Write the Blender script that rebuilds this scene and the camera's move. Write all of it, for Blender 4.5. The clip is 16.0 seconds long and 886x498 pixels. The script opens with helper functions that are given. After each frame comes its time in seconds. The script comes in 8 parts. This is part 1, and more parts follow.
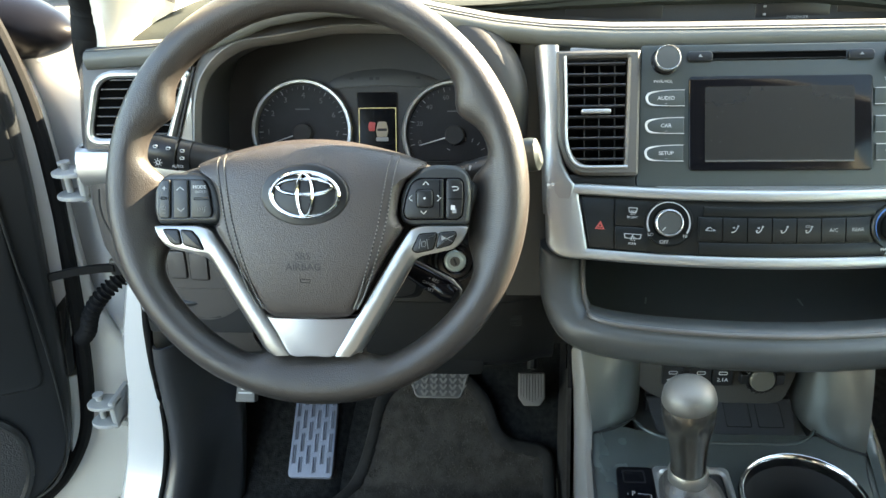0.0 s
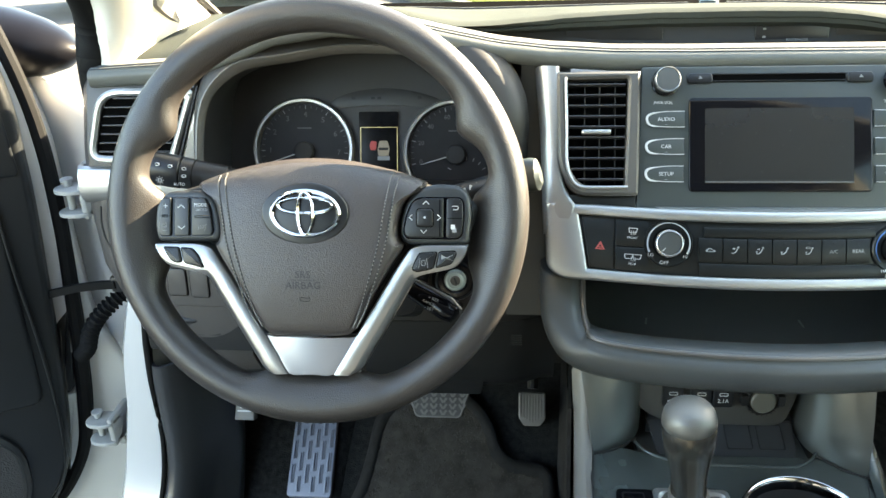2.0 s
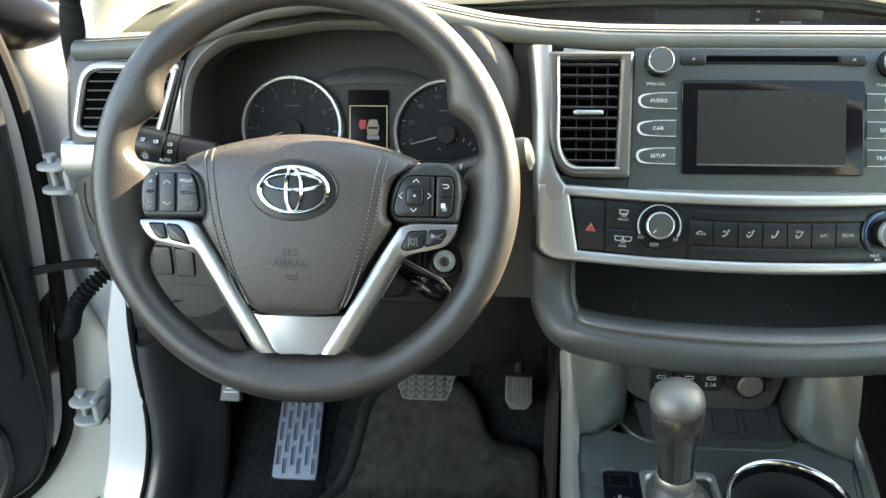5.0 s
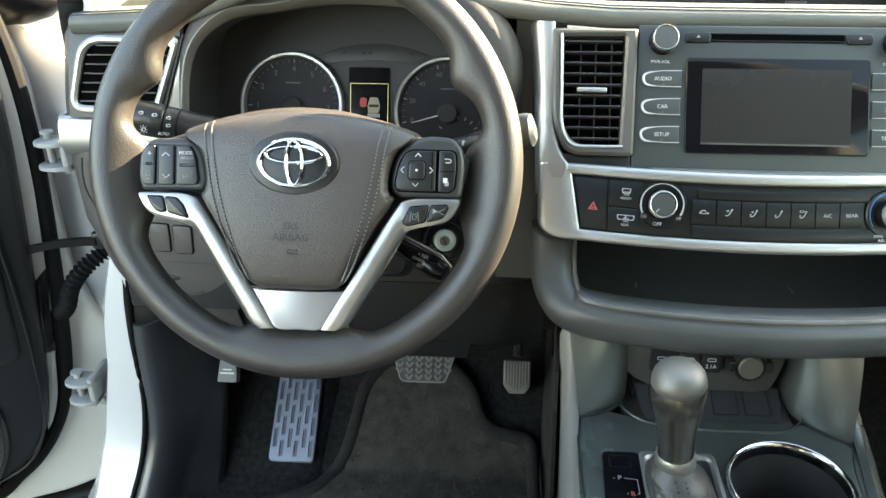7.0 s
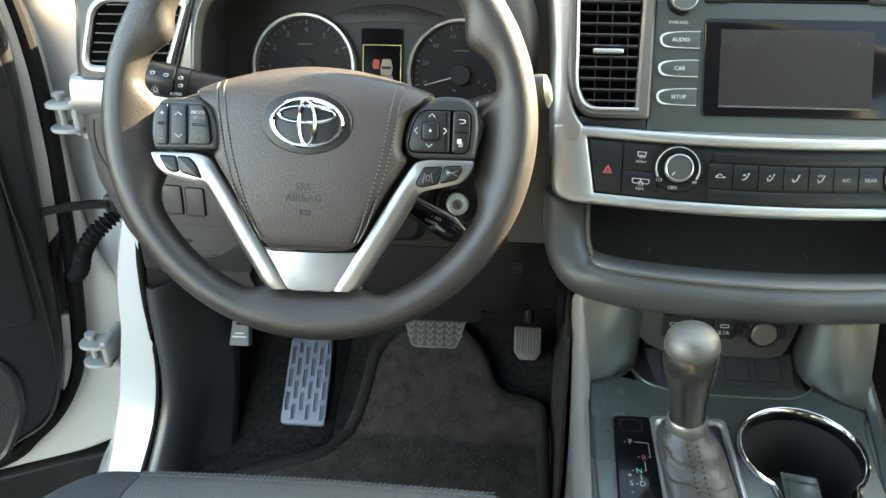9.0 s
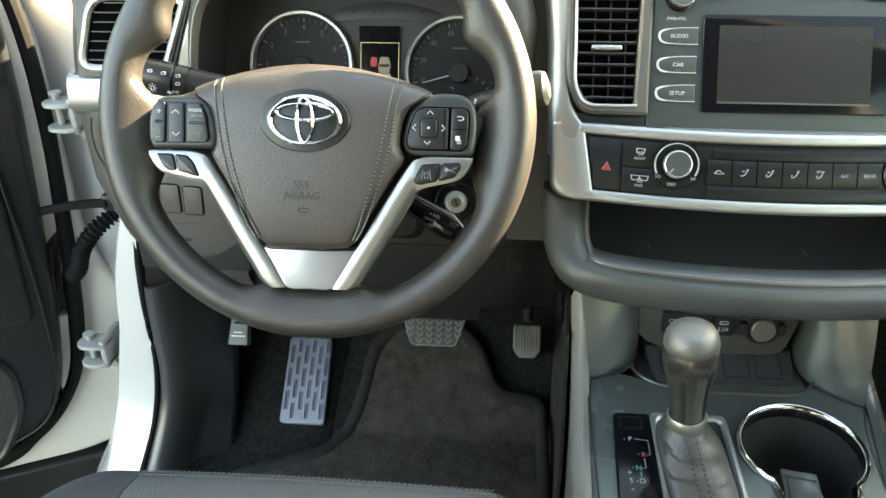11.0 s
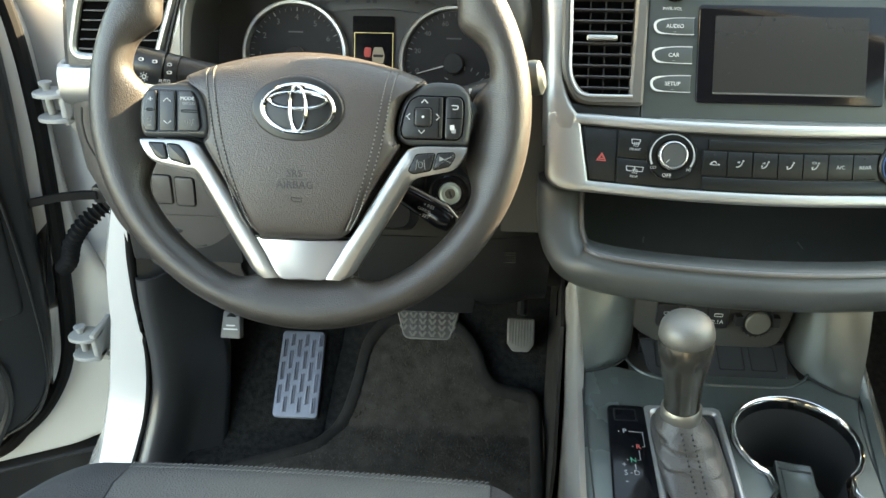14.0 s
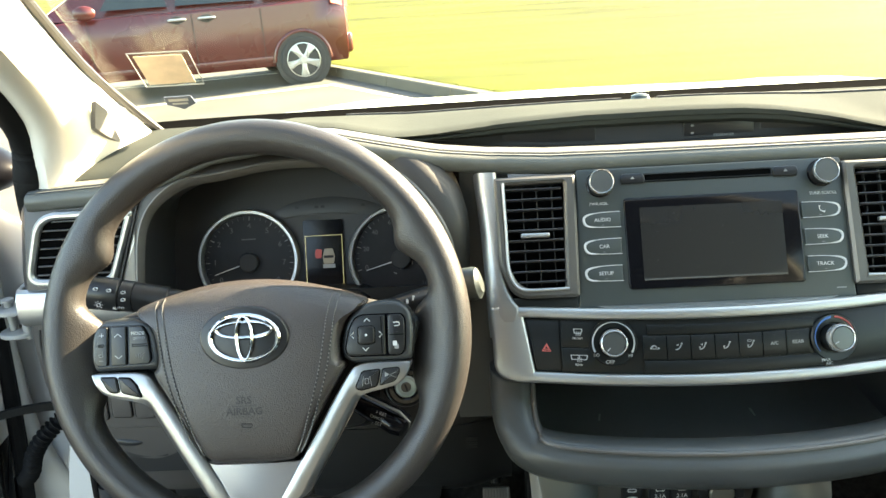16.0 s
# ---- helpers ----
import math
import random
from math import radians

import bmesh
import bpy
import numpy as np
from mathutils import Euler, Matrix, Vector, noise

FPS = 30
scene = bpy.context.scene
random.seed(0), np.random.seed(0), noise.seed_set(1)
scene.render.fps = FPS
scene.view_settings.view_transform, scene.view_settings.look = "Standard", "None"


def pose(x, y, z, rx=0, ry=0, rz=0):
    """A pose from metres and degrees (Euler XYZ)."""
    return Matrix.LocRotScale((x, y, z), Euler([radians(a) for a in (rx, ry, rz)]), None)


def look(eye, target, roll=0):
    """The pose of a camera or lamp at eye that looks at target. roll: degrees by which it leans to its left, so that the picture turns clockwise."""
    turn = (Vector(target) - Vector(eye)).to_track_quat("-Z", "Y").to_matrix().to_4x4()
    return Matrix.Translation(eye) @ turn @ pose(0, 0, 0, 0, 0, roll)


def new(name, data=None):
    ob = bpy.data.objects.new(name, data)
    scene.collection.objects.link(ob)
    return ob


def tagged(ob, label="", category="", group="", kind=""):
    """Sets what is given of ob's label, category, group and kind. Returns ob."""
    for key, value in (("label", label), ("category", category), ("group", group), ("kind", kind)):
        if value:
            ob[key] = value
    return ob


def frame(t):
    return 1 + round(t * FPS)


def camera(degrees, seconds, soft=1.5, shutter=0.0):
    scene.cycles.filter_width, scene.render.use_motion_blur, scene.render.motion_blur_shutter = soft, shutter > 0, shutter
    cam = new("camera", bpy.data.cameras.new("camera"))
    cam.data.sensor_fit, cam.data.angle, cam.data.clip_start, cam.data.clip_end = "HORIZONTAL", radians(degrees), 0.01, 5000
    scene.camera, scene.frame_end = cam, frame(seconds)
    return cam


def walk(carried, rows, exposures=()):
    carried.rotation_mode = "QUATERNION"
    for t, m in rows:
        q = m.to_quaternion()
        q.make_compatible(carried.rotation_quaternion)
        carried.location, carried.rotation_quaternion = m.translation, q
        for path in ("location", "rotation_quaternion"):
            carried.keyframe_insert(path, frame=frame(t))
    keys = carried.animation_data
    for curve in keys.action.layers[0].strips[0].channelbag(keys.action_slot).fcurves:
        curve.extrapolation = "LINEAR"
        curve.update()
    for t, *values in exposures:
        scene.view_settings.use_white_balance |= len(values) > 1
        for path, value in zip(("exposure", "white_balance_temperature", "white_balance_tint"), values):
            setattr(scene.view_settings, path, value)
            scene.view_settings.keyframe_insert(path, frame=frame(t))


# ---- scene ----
cam = camera(59.5, 16.0)
PATH = [
    (0, (-0.253, 0.111, 1.417), (-0.411, 1.89, 0.517), -2.1),
    (0.5, (-0.256, 0.105, 1.418), (-0.422, 1.889, 0.528), -2.2),
    (1, (-0.255, 0.104, 1.42), (-0.429, 1.9, 0.557), -2.2),
    (1.5, (-0.252, 0.109, 1.424), (-0.426, 1.909, 0.569), -2.1),
    (2, (-0.251, 0.111, 1.418), (-0.415, 1.911, 0.56), -1.8),
    (2.5, (-0.252, 0.112, 1.415), (-0.407, 1.908, 0.549), -1.5),
    (3, (-0.253, 0.112, 1.41), (-0.4, 1.903, 0.532), -1.1),
    (3.5, (-0.254, 0.113, 1.41), (-0.392, 1.899, 0.519), -1.0),
    (4, (-0.254, 0.113, 1.41), (-0.392, 1.896, 0.516), -1.0),
    (6.5, (-0.253, 0.116, 1.405), (-0.369, 1.908, 0.524), -0.2),
    (7, (-0.258, 0.113, 1.395), (-0.378, 1.891, 0.487), -0.1),
    (7.5, (-0.26, 0.113, 1.383), (-0.383, 1.869, 0.433), 0.2),
    (8, (-0.261, 0.114, 1.381), (-0.383, 1.854, 0.403), 0.3),
    (8.5, (-0.261, 0.113, 1.384), (-0.389, 1.853, 0.407), 0.2),
    (9, (-0.261, 0.112, 1.387), (-0.403, 1.853, 0.413), -0.1),
    (11.5, (-0.261, 0.113, 1.383), (-0.399, 1.852, 0.406), -0.3),
    (12, (-0.262, 0.114, 1.381), (-0.393, 1.848, 0.394), -0.1),
    (12.5, (-0.263, 0.113, 1.383), (-0.392, 1.847, 0.396), -0.1),
    (13, (-0.262, 0.115, 1.382), (-0.389, 1.849, 0.395), -0.1),
    (13.5, (-0.262, 0.113, 1.384), (-0.391, 1.849, 0.4), -0.1),
    (14, (-0.262, 0.114, 1.378), (-0.383, 1.852, 0.395), 0.1),
    (14.5, (-0.255, 0.121, 1.403), (-0.368, 1.874, 0.448), -0.6),
    (15, (-0.244, 0.127, 1.417), (-0.339, 1.92, 0.537), -2.1),
    (15.5, (-0.231, 0.13, 1.439), (-0.312, 1.955, 0.623), -3.3),
    (16, (-0.228, 0.126, 1.45), (-0.305, 2.001, 0.757), -3.6),
]
walk(cam, [(t, look(eye, target, roll)) for t, eye, target, roll in PATH], [(0.0, 4.21, 7750, 8), (4.2, 4.23, 7900, 8), (6.3, 4.27, 8200, 8), (9.0, 4.38, 8550, 8), (11.4, 4.41, 9050, 7), (14.5, 4.38, 8900, 7), (15.0, 4.27, 8600, 7), (15.5, 4.13, 8250, 7), (16.0, 3.88, 8100, 6)])

# ---- daylight ----
SUN_AZ, SUN_EL = 58.5, 26.0     # degrees to the right of straight ahead, and above the horizon
world = bpy.data.worlds.new("sky")
scene.world = world
world.use_nodes = True
wn = world.node_tree.nodes
sky = wn.new("ShaderNodeTexSky")
sky.sky_type = "NISHITA"
sky.sun_disc = False
sky.sun_elevation = radians(SUN_EL)
sky.sun_rotation = radians(SUN_AZ)
wn["Background"].inputs["Strength"].default_value = 0.115
world.node_tree.links.new(sky.outputs[0], wn["Background"].inputs["Color"])
sun = new("sun", bpy.data.lights.new("sun", "SUN"))
sun.data.energy, sun.data.angle, sun.data.color = 5.0, radians(0.5), (1.0, 0.90, 0.74)
sdir = Vector((math.sin(radians(SUN_AZ)) * math.cos(radians(SUN_EL)), math.cos(radians(SUN_AZ)) * math.cos(radians(SUN_EL)), math.sin(radians(SUN_EL))))
sun.matrix_world = look(sdir * 30, (0, 0, 0))

# ---- materials ----
def material(name, colour, rough=0.5, metal=0.0, grain=0.0, grain_scale=900.0, vary=0.15, vary_scale=6.0, coat=0.0, kind="noise", spec=0.5, second=None):
    """A painted, moulded or woven surface: colour varied at two scales, roughness varied a little, fine relief."""
    m = bpy.data.materials.new(name)
    m.use_nodes = True
    n, l = m.node_tree.nodes, m.node_tree.links
    b = n["Principled BSDF"]
    b.inputs["Metallic"].default_value = metal
    b.inputs["Coat Weight"].default_value = coat
    b.inputs["Specular IOR Level"].default_value = spec
    co = n.new("ShaderNodeTexCoord")
    big = n.new("ShaderNodeTexNoise")
    big.inputs["Scale"].default_value = vary_scale
    big.inputs["Detail"].default_value = 6
    l.new(co.outputs["Object"], big.inputs["Vector"])
    mix = n.new("ShaderNodeMix")
    mix.data_type = "RGBA"
    c2 = second or tuple(c * (1 - vary) for c in colour)
    c1 = colour if second else tuple(min(1, c * (1 + vary)) for c in colour)
    mix.inputs[6].default_value, mix.inputs[7].default_value = (*c2, 1), (*c1, 1)
    ramp = n.new("ShaderNodeMapRange")
    ramp.inputs[1].default_value, ramp.inputs[2].default_value = 0.3, 0.7
    l.new(big.outputs["Fac"], ramp.inputs[0])
    l.new(ramp.outputs[0], mix.inputs[0])
    l.new(mix.outputs[2], b.inputs["Base Color"])
    rr = n.new("ShaderNodeMapRange")
    rr.inputs[3].default_value, rr.inputs[4].default_value = max(0.02, rough - 0.06), min(1, rough + 0.06)
    l.new(big.outputs["Fac"], rr.inputs[0])
    l.new(rr.outputs[0], b.inputs["Roughness"])
    if grain:
        if kind == "cells":
            fine = n.new("ShaderNodeTexVoronoi")
            fine.feature = "SMOOTH_F1"
            out = fine.outputs["Distance"]
        else:
            fine = n.new("ShaderNodeTexNoise")
            fine.inputs["Detail"].default_value = 3
            out = fine.outputs["Fac"]
        fine.inputs["Scale"].default_value = grain_scale
        l.new(co.outputs["Object"], fine.inputs["Vector"])
        bump = n.new("ShaderNodeBump")
        bump.inputs["Strength"].default_value = min(1.0, grain)
        bump.inputs["Distance"].default_value = 0.6 / grain_scale
        l.new(out, bump.inputs["Height"])
        l.new(bump.outputs[0], b.inputs["Normal"])
    return m


def glowing(name, colour, strength):
    m = material(name, colour, 0.4)
    b = m.node_tree.nodes["Principled BSDF"]
    b.inputs["Emission Color"].default_value = (*colour, 1)
    b.inputs["Emission Strength"].default_value = strength
    return m


def clear_pane(name, tint):
    """Thin glass: light passes straight through, with a gloss that grows towards grazing."""
    m = bpy.data.materials.new(name)
    m.use_nodes = True
    n, l = m.node_tree.nodes, m.node_tree.links
    n.remove(n["Principled BSDF"])
    tr, gl, mx, fr = n.new("ShaderNodeBsdfTransparent"), n.new("ShaderNodeBsdfGlossy"), n.new("ShaderNodeMixShader"), n.new("ShaderNodeLayerWeight")
    tr.inputs[0].default_value = (*tint, 1)
    gl.inputs["Roughness"].default_value = 0.02
    fr.inputs["Blend"].default_value = 0.5
    up, sc = n.new("ShaderNodeMath"), n.new("ShaderNodeMath")
    up.operation, sc.operation = "POWER", "MULTIPLY_ADD"
    up.inputs[1].default_value = 5.0
    sc.inputs[1].default_value, sc.inputs[2].default_value = 0.3, 0.015
    l.new(fr.outputs["Facing"], up.inputs[0])
    l.new(up.outputs[0], sc.inputs[0])
    l.new(sc.outputs[0], mx.inputs[0])
    l.new(tr.outputs[0], mx.inputs[1])
    l.new(gl.outputs[0], mx.inputs[2])
    l.new(mx.outputs[0], n["Material Output"].inputs["Surface"])
    return m


RIM = material("grained_urethane", (0.0272, 0.0244, 0.0226), 0.36, grain=0.5, grain_scale=1150, kind="cells")
PAD = material("pebbled_vinyl", (0.0375, 0.0325, 0.0305), 0.34, grain=0.8, grain_scale=1150, kind="cells")
DASH = material("soft_dash_skin", (0.052, 0.0545, 0.0525), 0.38, grain=0.3, grain_scale=1500)
TOPSKIN = material("olive_top_skin", (0.044, 0.049, 0.045), 0.95, grain=0.5, grain_scale=900, kind="cells", spec=0.02)
TOPPAD = material("stitched_dash_pad", (0.095, 0.097, 0.086), 0.5, grain=0.35, grain_scale=1200, kind="cells", spec=0.4)
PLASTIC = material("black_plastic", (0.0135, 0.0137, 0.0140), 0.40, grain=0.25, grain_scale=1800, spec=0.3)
FACEPLATE = material("satin_faceplate", (0.031, 0.038, 0.0362), 0.42, grain=0.12, grain_scale=2500)
POD = material("dark_pod", (0.019, 0.0215, 0.0225), 0.40, grain=0.12, grain_scale=2500)
BUTTON = material("button_black", (0.0105, 0.0112, 0.0120), 0.32, grain=0.1, grain_scale=2500, spec=0.4)
CLIMATE = material("climate_black", (0.0068, 0.0080, 0.0078), 0.36, grain=0.1, grain_scale=2500, spec=0.3)
CONSOLE = material("grey_console_plastic", (0.098, 0.112, 0.106), 0.27, metal=0.5, grain=0.3, grain_scale=1600)
CHEEK = material("satin_grey_garnish", (0.235, 0.252, 0.240), 0.30, metal=0.85, grain=0.2, grain_scale=1600)
# bronze of the left flank, brightened to carry the light falling there
LITSIDE = material("lit_bronze_console_side", (0.180, 0.164, 0.146), 0.34, grain=0.2, grain_scale=1600)
BOLSTER = material("brown_black_panel", (0.044, 0.040, 0.0375), 0.45, grain=0.25, grain_scale=1500)
BEZEL = material("taupe_bezel", (0.115, 0.108, 0.098), 0.5, grain=0.2, grain_scale=1500)
HOODSKIN = material("hood_skin", (0.022, 0.0195, 0.0172), 0.5, grain=0.3, grain_scale=1300, kind="cells", spec=0.4)
HOODLINER = material("hood_liner", (0.0165, 0.0158, 0.0160), 0.55, grain=0.2, grain_scale=1500)
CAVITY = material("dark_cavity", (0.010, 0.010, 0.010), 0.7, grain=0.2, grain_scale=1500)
SPOKE = material("satin_spoke_silver", (0.30, 0.30, 0.295), 0.33, metal=0.9, grain=0.08, grain_scale=3000, vary=0.04)
UPRIGHT = material("bronze_silver", (0.365, 0.362, 0.348), 0.42, metal=0.9, grain=0.08, grain_scale=3000, vary=0.05)
KNOBFACE = material("grey_knob_face", (0.085, 0.090, 0.087), 0.36, metal=0.5, vary=0.05)
# silver with the sky's blue reflection put into its base colour
FOOTPLATE = material("sky_tinted_silver", (0.28, 0.305, 0.355), 0.30, metal=0.85, grain=0.08, grain_scale=3000, vary=0.04)
SILVER = material("satin_silver", (0.405, 0.405, 0.392), 0.42, metal=0.9, grain=0.08, grain_scale=3000, vary=0.04)
SILVER_DK = material("dull_silver", (0.105, 0.098, 0.088), 0.42, metal=0.5, vary=0.05)
CHROME = material("chrome", (0.58, 0.58, 0.58), 0.09, metal=1.0, vary=0.02)
GLOSS = material("piano_black", (0.005, 0.005, 0.006), 0.10, vary=0.05, spec=0.22)
# near-black for the painted shade in vents, slots and gaps, and for the frit
VOID = material("shade_and_frit_black", (0.002, 0.002, 0.002), 1.0, vary=0.1, spec=0.02)
SLAT = material("vent_slat", (0.040, 0.040, 0.042), 0.35, vary=0.1)
SCREEN = material("screen_glass", (0.0135, 0.0130, 0.0120), 0.28, vary=0.1, vary_scale=5)
DIAL = material("dial_face", (0.0135, 0.0130, 0.0140), 0.5, vary=0.2, vary_scale=40, spec=0.2)
INK = material("pale_print", (0.46, 0.46, 0.45), 0.6, vary=0.03)
INK_FAINT = material("faint_print", (0.075, 0.075, 0.075), 0.6, vary=0.03)
INK_DIM = material("dim_print", (0.20, 0.20, 0.20), 0.6, vary=0.03)
RED = material("red_print", (0.52, 0.09, 0.075), 0.5, vary=0.05)
GREEN = material("green_print", (0.06, 0.36, 0.20), 0.5, vary=0.05)
BLUE = material("blue_print", (0.03, 0.11, 0.30), 0.5, vary=0.05)
ARCRED = material("dark_red_print", (0.30, 0.035, 0.03), 0.5, vary=0.05)
SOFTINK = material("soft_print", (0.30, 0.30, 0.295), 0.6, vary=0.03)
CREAM = material("cream_pillar_trim", (0.60, 0.57, 0.50), 0.75, grain=0.3, grain_scale=1500, vary=0.05)
HEAD = material("pale_headliner", (0.17, 0.162, 0.15), 0.9, grain=0.5, grain_scale=700, vary=0.06)
CARPET = material("charcoal_carpet", (0.0145, 0.0143, 0.0135), 1.0, grain=1.0, grain_scale=500, vary=0.5, vary_scale=120, spec=0.1)
TUNNEL = material("tunnel_carpet", (0.027, 0.0245, 0.022), 0.9, grain=0.8, grain_scale=700, vary=0.25, vary_scale=60, spec=0.15)
MATEDGE = material("mat_binding", (0.019, 0.0175, 0.016), 0.9, grain=0.6, grain_scale=900, vary=0.2, vary_scale=60, spec=0.2)
FIBRE = material("carpet_fibre", (0.060, 0.053, 0.044), 1.0, vary=0.5, vary_scale=220, spec=0.1)
MAT = material("floor_mat_pile", (0.049, 0.0435, 0.037), 1.0, grain=0.9, grain_scale=900, vary=0.30, vary_scale=45, spec=0.1)
FABRIC = material("seat_cloth", (0.052, 0.058, 0.060), 0.85, grain=0.8, grain_scale=700, kind="cells", vary=0.15)
FABRIC2 = material("seat_bolster_cloth", (0.020, 0.023, 0.026), 0.85, grain=0.8, grain_scale=900, kind="cells", vary=0.15)
LEATHER = material("boot_leather", (0.050, 0.046, 0.042), 0.44, grain=0.4, grain_scale=700, kind="cells")
PORT = material("bronze_grey_port_panel", (0.050, 0.048, 0.043), 0.4, grain=0.2, grain_scale=1600)
KICK = material("blue_grey_kick_panel", (0.030, 0.031, 0.033), 0.32, grain=0.25, grain_scale=1500, spec=0.6)
THREAD = material("grey_thread", (0.16, 0.155, 0.145), 0.8, vary=0.1)
RUBBER = material("black_rubber", (0.012, 0.012, 0.012), 0.55, grain=0.2, grain_scale=900)
SEALRUB = material("seal_rubber", (0.006, 0.006, 0.006), 0.7, grain=0.2, grain_scale=900, spec=0.1)
WELT = material("brown_welt", (0.085, 0.076, 0.068), 0.32, grain=0.2, grain_scale=1500)
SEATTHREAD = material("seat_thread", (0.085, 0.090, 0.092), 0.8, vary=0.1)
WHITE = material("white_car_paint", (0.42, 0.42, 0.415), 0.25, vary=0.02, coat=0.35)
# white body paint darkened to carry the shade on the hinges
SHADEDWHITE = material("shaded_white_paint", (0.25, 0.25, 0.24), 0.45, vary=0.05)
PEDAL = material("grey_pedal_rubber", (0.140, 0.129, 0.116), 0.6, grain=0.3, grain_scale=900)
SLOTGREY = material("footrest_slot", (0.065, 0.071, 0.088), 0.5, vary=0.1)
FOOTREST = material("blue_grey_footrest", (0.17, 0.185, 0.23), 0.4, vary=0.1, vary_scale=40)
SHUT = material("shut_face_paint", (0.50, 0.49, 0.455), 0.4, vary=0.05)
RINGS = material("bright_ring", (0.44, 0.44, 0.43), 0.23, metal=0.72, vary=0.03)
DOORSKIN = material("door_card", (0.0095, 0.0105, 0.0110), 0.36, grain=0.3, grain_scale=1400, spec=0.3)
STEEL = material("zinc_steel", (0.5, 0.5, 0.48), 0.35, metal=0.9)
GLASS = clear_pane("pane_glass", (0.93, 0.96, 0.93))
GREENGLASS = clear_pane("green_glass", (0.84, 0.90, 0.85))
# for the added wall that keeps rear light off the steering wheel
LIGHTBLOCK = material("dark_light_block", (0.045, 0.045, 0.044), 0.9, grain=0.5, grain_scale=600, vary=0.1)
PRIVACY = clear_pane("privacy_glass", (0.20, 0.22, 0.21))
PAPER = material("tan_paper", (0.62, 0.50, 0.38), 0.8, vary=0.12, vary_scale=60)
VANRED = material("dark_red_paint", (0.066, 0.0075, 0.006), 0.28, vary=0.06, vary_scale=2, coat=0.35)
TYRE = material("tyre_rubber", (0.02, 0.02, 0.02), 0.8, grain=0.4, grain_scale=80)
VANGLASS = material("tinted_glass", (0.02, 0.025, 0.025), 0.06, vary=0.05)
ASPHALT = material("sunlit_asphalt", (0.056, 0.053, 0.047), 0.9, grain=0.8, grain_scale=90, vary=0.22, vary_scale=1.4)
CONCRETE = material("pale_concrete", (0.098, 0.086, 0.064), 0.85, grain=0.5, grain_scale=60, vary=0.18, vary_scale=2.2)
LINE = material("white_road_paint", (0.42, 0.41, 0.38), 0.8, grain=0.5, grain_scale=70, vary=0.15, vary_scale=9)
GRASS = material("mown_grass", (0.074, 0.076, 0.008), 0.95, grain=0.8, grain_scale=40, vary_scale=0.55, second=(0.036, 0.043, 0.005), spec=0.1)
gn, gl = GRASS.node_tree.nodes, GRASS.node_tree.links
swirl = gn.new("ShaderNodeMapping")
swirl.inputs["Rotation"].default_value[2] = radians(52)
swirl.inputs["Scale"].default_value = (0.09, 0.42, 1.0)
patch = gn.new("ShaderNodeTexNoise")
patch.inputs["Scale"].default_value, patch.inputs["Detail"].default_value = 1.0, 7
gl.new(gn["Texture Coordinate"].outputs["Object"], swirl.inputs[0])
gl.new(swirl.outputs[0], patch.inputs["Vector"])
tone = gn.new("ShaderNodeMapRange")
tone.inputs[1].default_value, tone.inputs[2].default_value, tone.inputs[3].default_value, tone.inputs[4].default_value = 0.40, 0.60, 0.62, 1.5
gl.new(patch.outputs["Fac"], tone.inputs[0])
shade = gn.new("ShaderNodeVectorMath")
shade.operation = "SCALE"
gl.new(gn["Mix"].outputs[2], shade.inputs[0])
gl.new(tone.outputs[0], shade.inputs["Scale"])
gl.new(shade.outputs[0], gn["Principled BSDF"].inputs["Base Color"])
for node in GRASS.node_tree.nodes:
    if node.bl_idname == "ShaderNodeTexNoise" and node.inputs["Scale"].default_value < 1:
        stretch = GRASS.node_tree.nodes.new("ShaderNodeMapping")
        stretch.inputs["Scale"].default_value = (0.35, 1.6, 1.0)
        stretch.inputs["Rotation"].default_value = (0, 0, radians(14))
        GRASS.node_tree.links.new(node.inputs["Vector"].links[0].from_socket, stretch.inputs["Vector"])
        GRASS.node_tree.links.new(stretch.outputs[0], node.inputs["Vector"])

# ---- shaping helpers ----
I4 = Matrix.Identity(4)


def face(o, lean=0.0, turn=0.0):
    """Frame of a panel at o: x to the right, y up the panel, z out towards the driver; its top leans away by lean degrees."""
    a = radians(lean)
    m = Matrix(((1, 0, 0), (0, math.sin(a), -math.cos(a)), (0, math.cos(a), math.sin(a)))).to_4x4()
    return Matrix.Translation(o) @ Matrix.Rotation(radians(turn), 4, "Z") @ m


def thing(name, loc, label, category, group="", kind=""):
    e = new(name)
    e.empty_display_size = 0.05
    e.location = loc
    return tagged(e, label, category, group, kind)


def world_of(ob):
    p = Vector(ob.location)
    while ob.parent:
        ob = ob.parent
        p += ob.location
    return p


def part(name, bm, mat, parent=None, label="", m=I4, smooth=35, kind=""):
    """One bmesh as one mesh object, shaped in the frame m, under a thing or a part."""
    shift = world_of(parent) if parent else Vector()
    bm.transform(Matrix.Translation(-shift) @ m)
    bmesh.ops.recalc_face_normals(bm, faces=bm.faces)
    me = bpy.data.meshes.new(name)
    for f in bm.faces:
        f.smooth = True
    for e in bm.edges:
        if len(e.link_faces) == 2 and e.calc_face_angle(0) > radians(smooth):
            e.smooth = False
    bm.to_mesh(me)
    bm.free()
    me.materials.append(mat)
    ob = new(name, me)
    if parent:
        ob.parent = parent
    if label:
        ob["label"] = label
    if kind:
        ob["kind"] = kind
    return ob


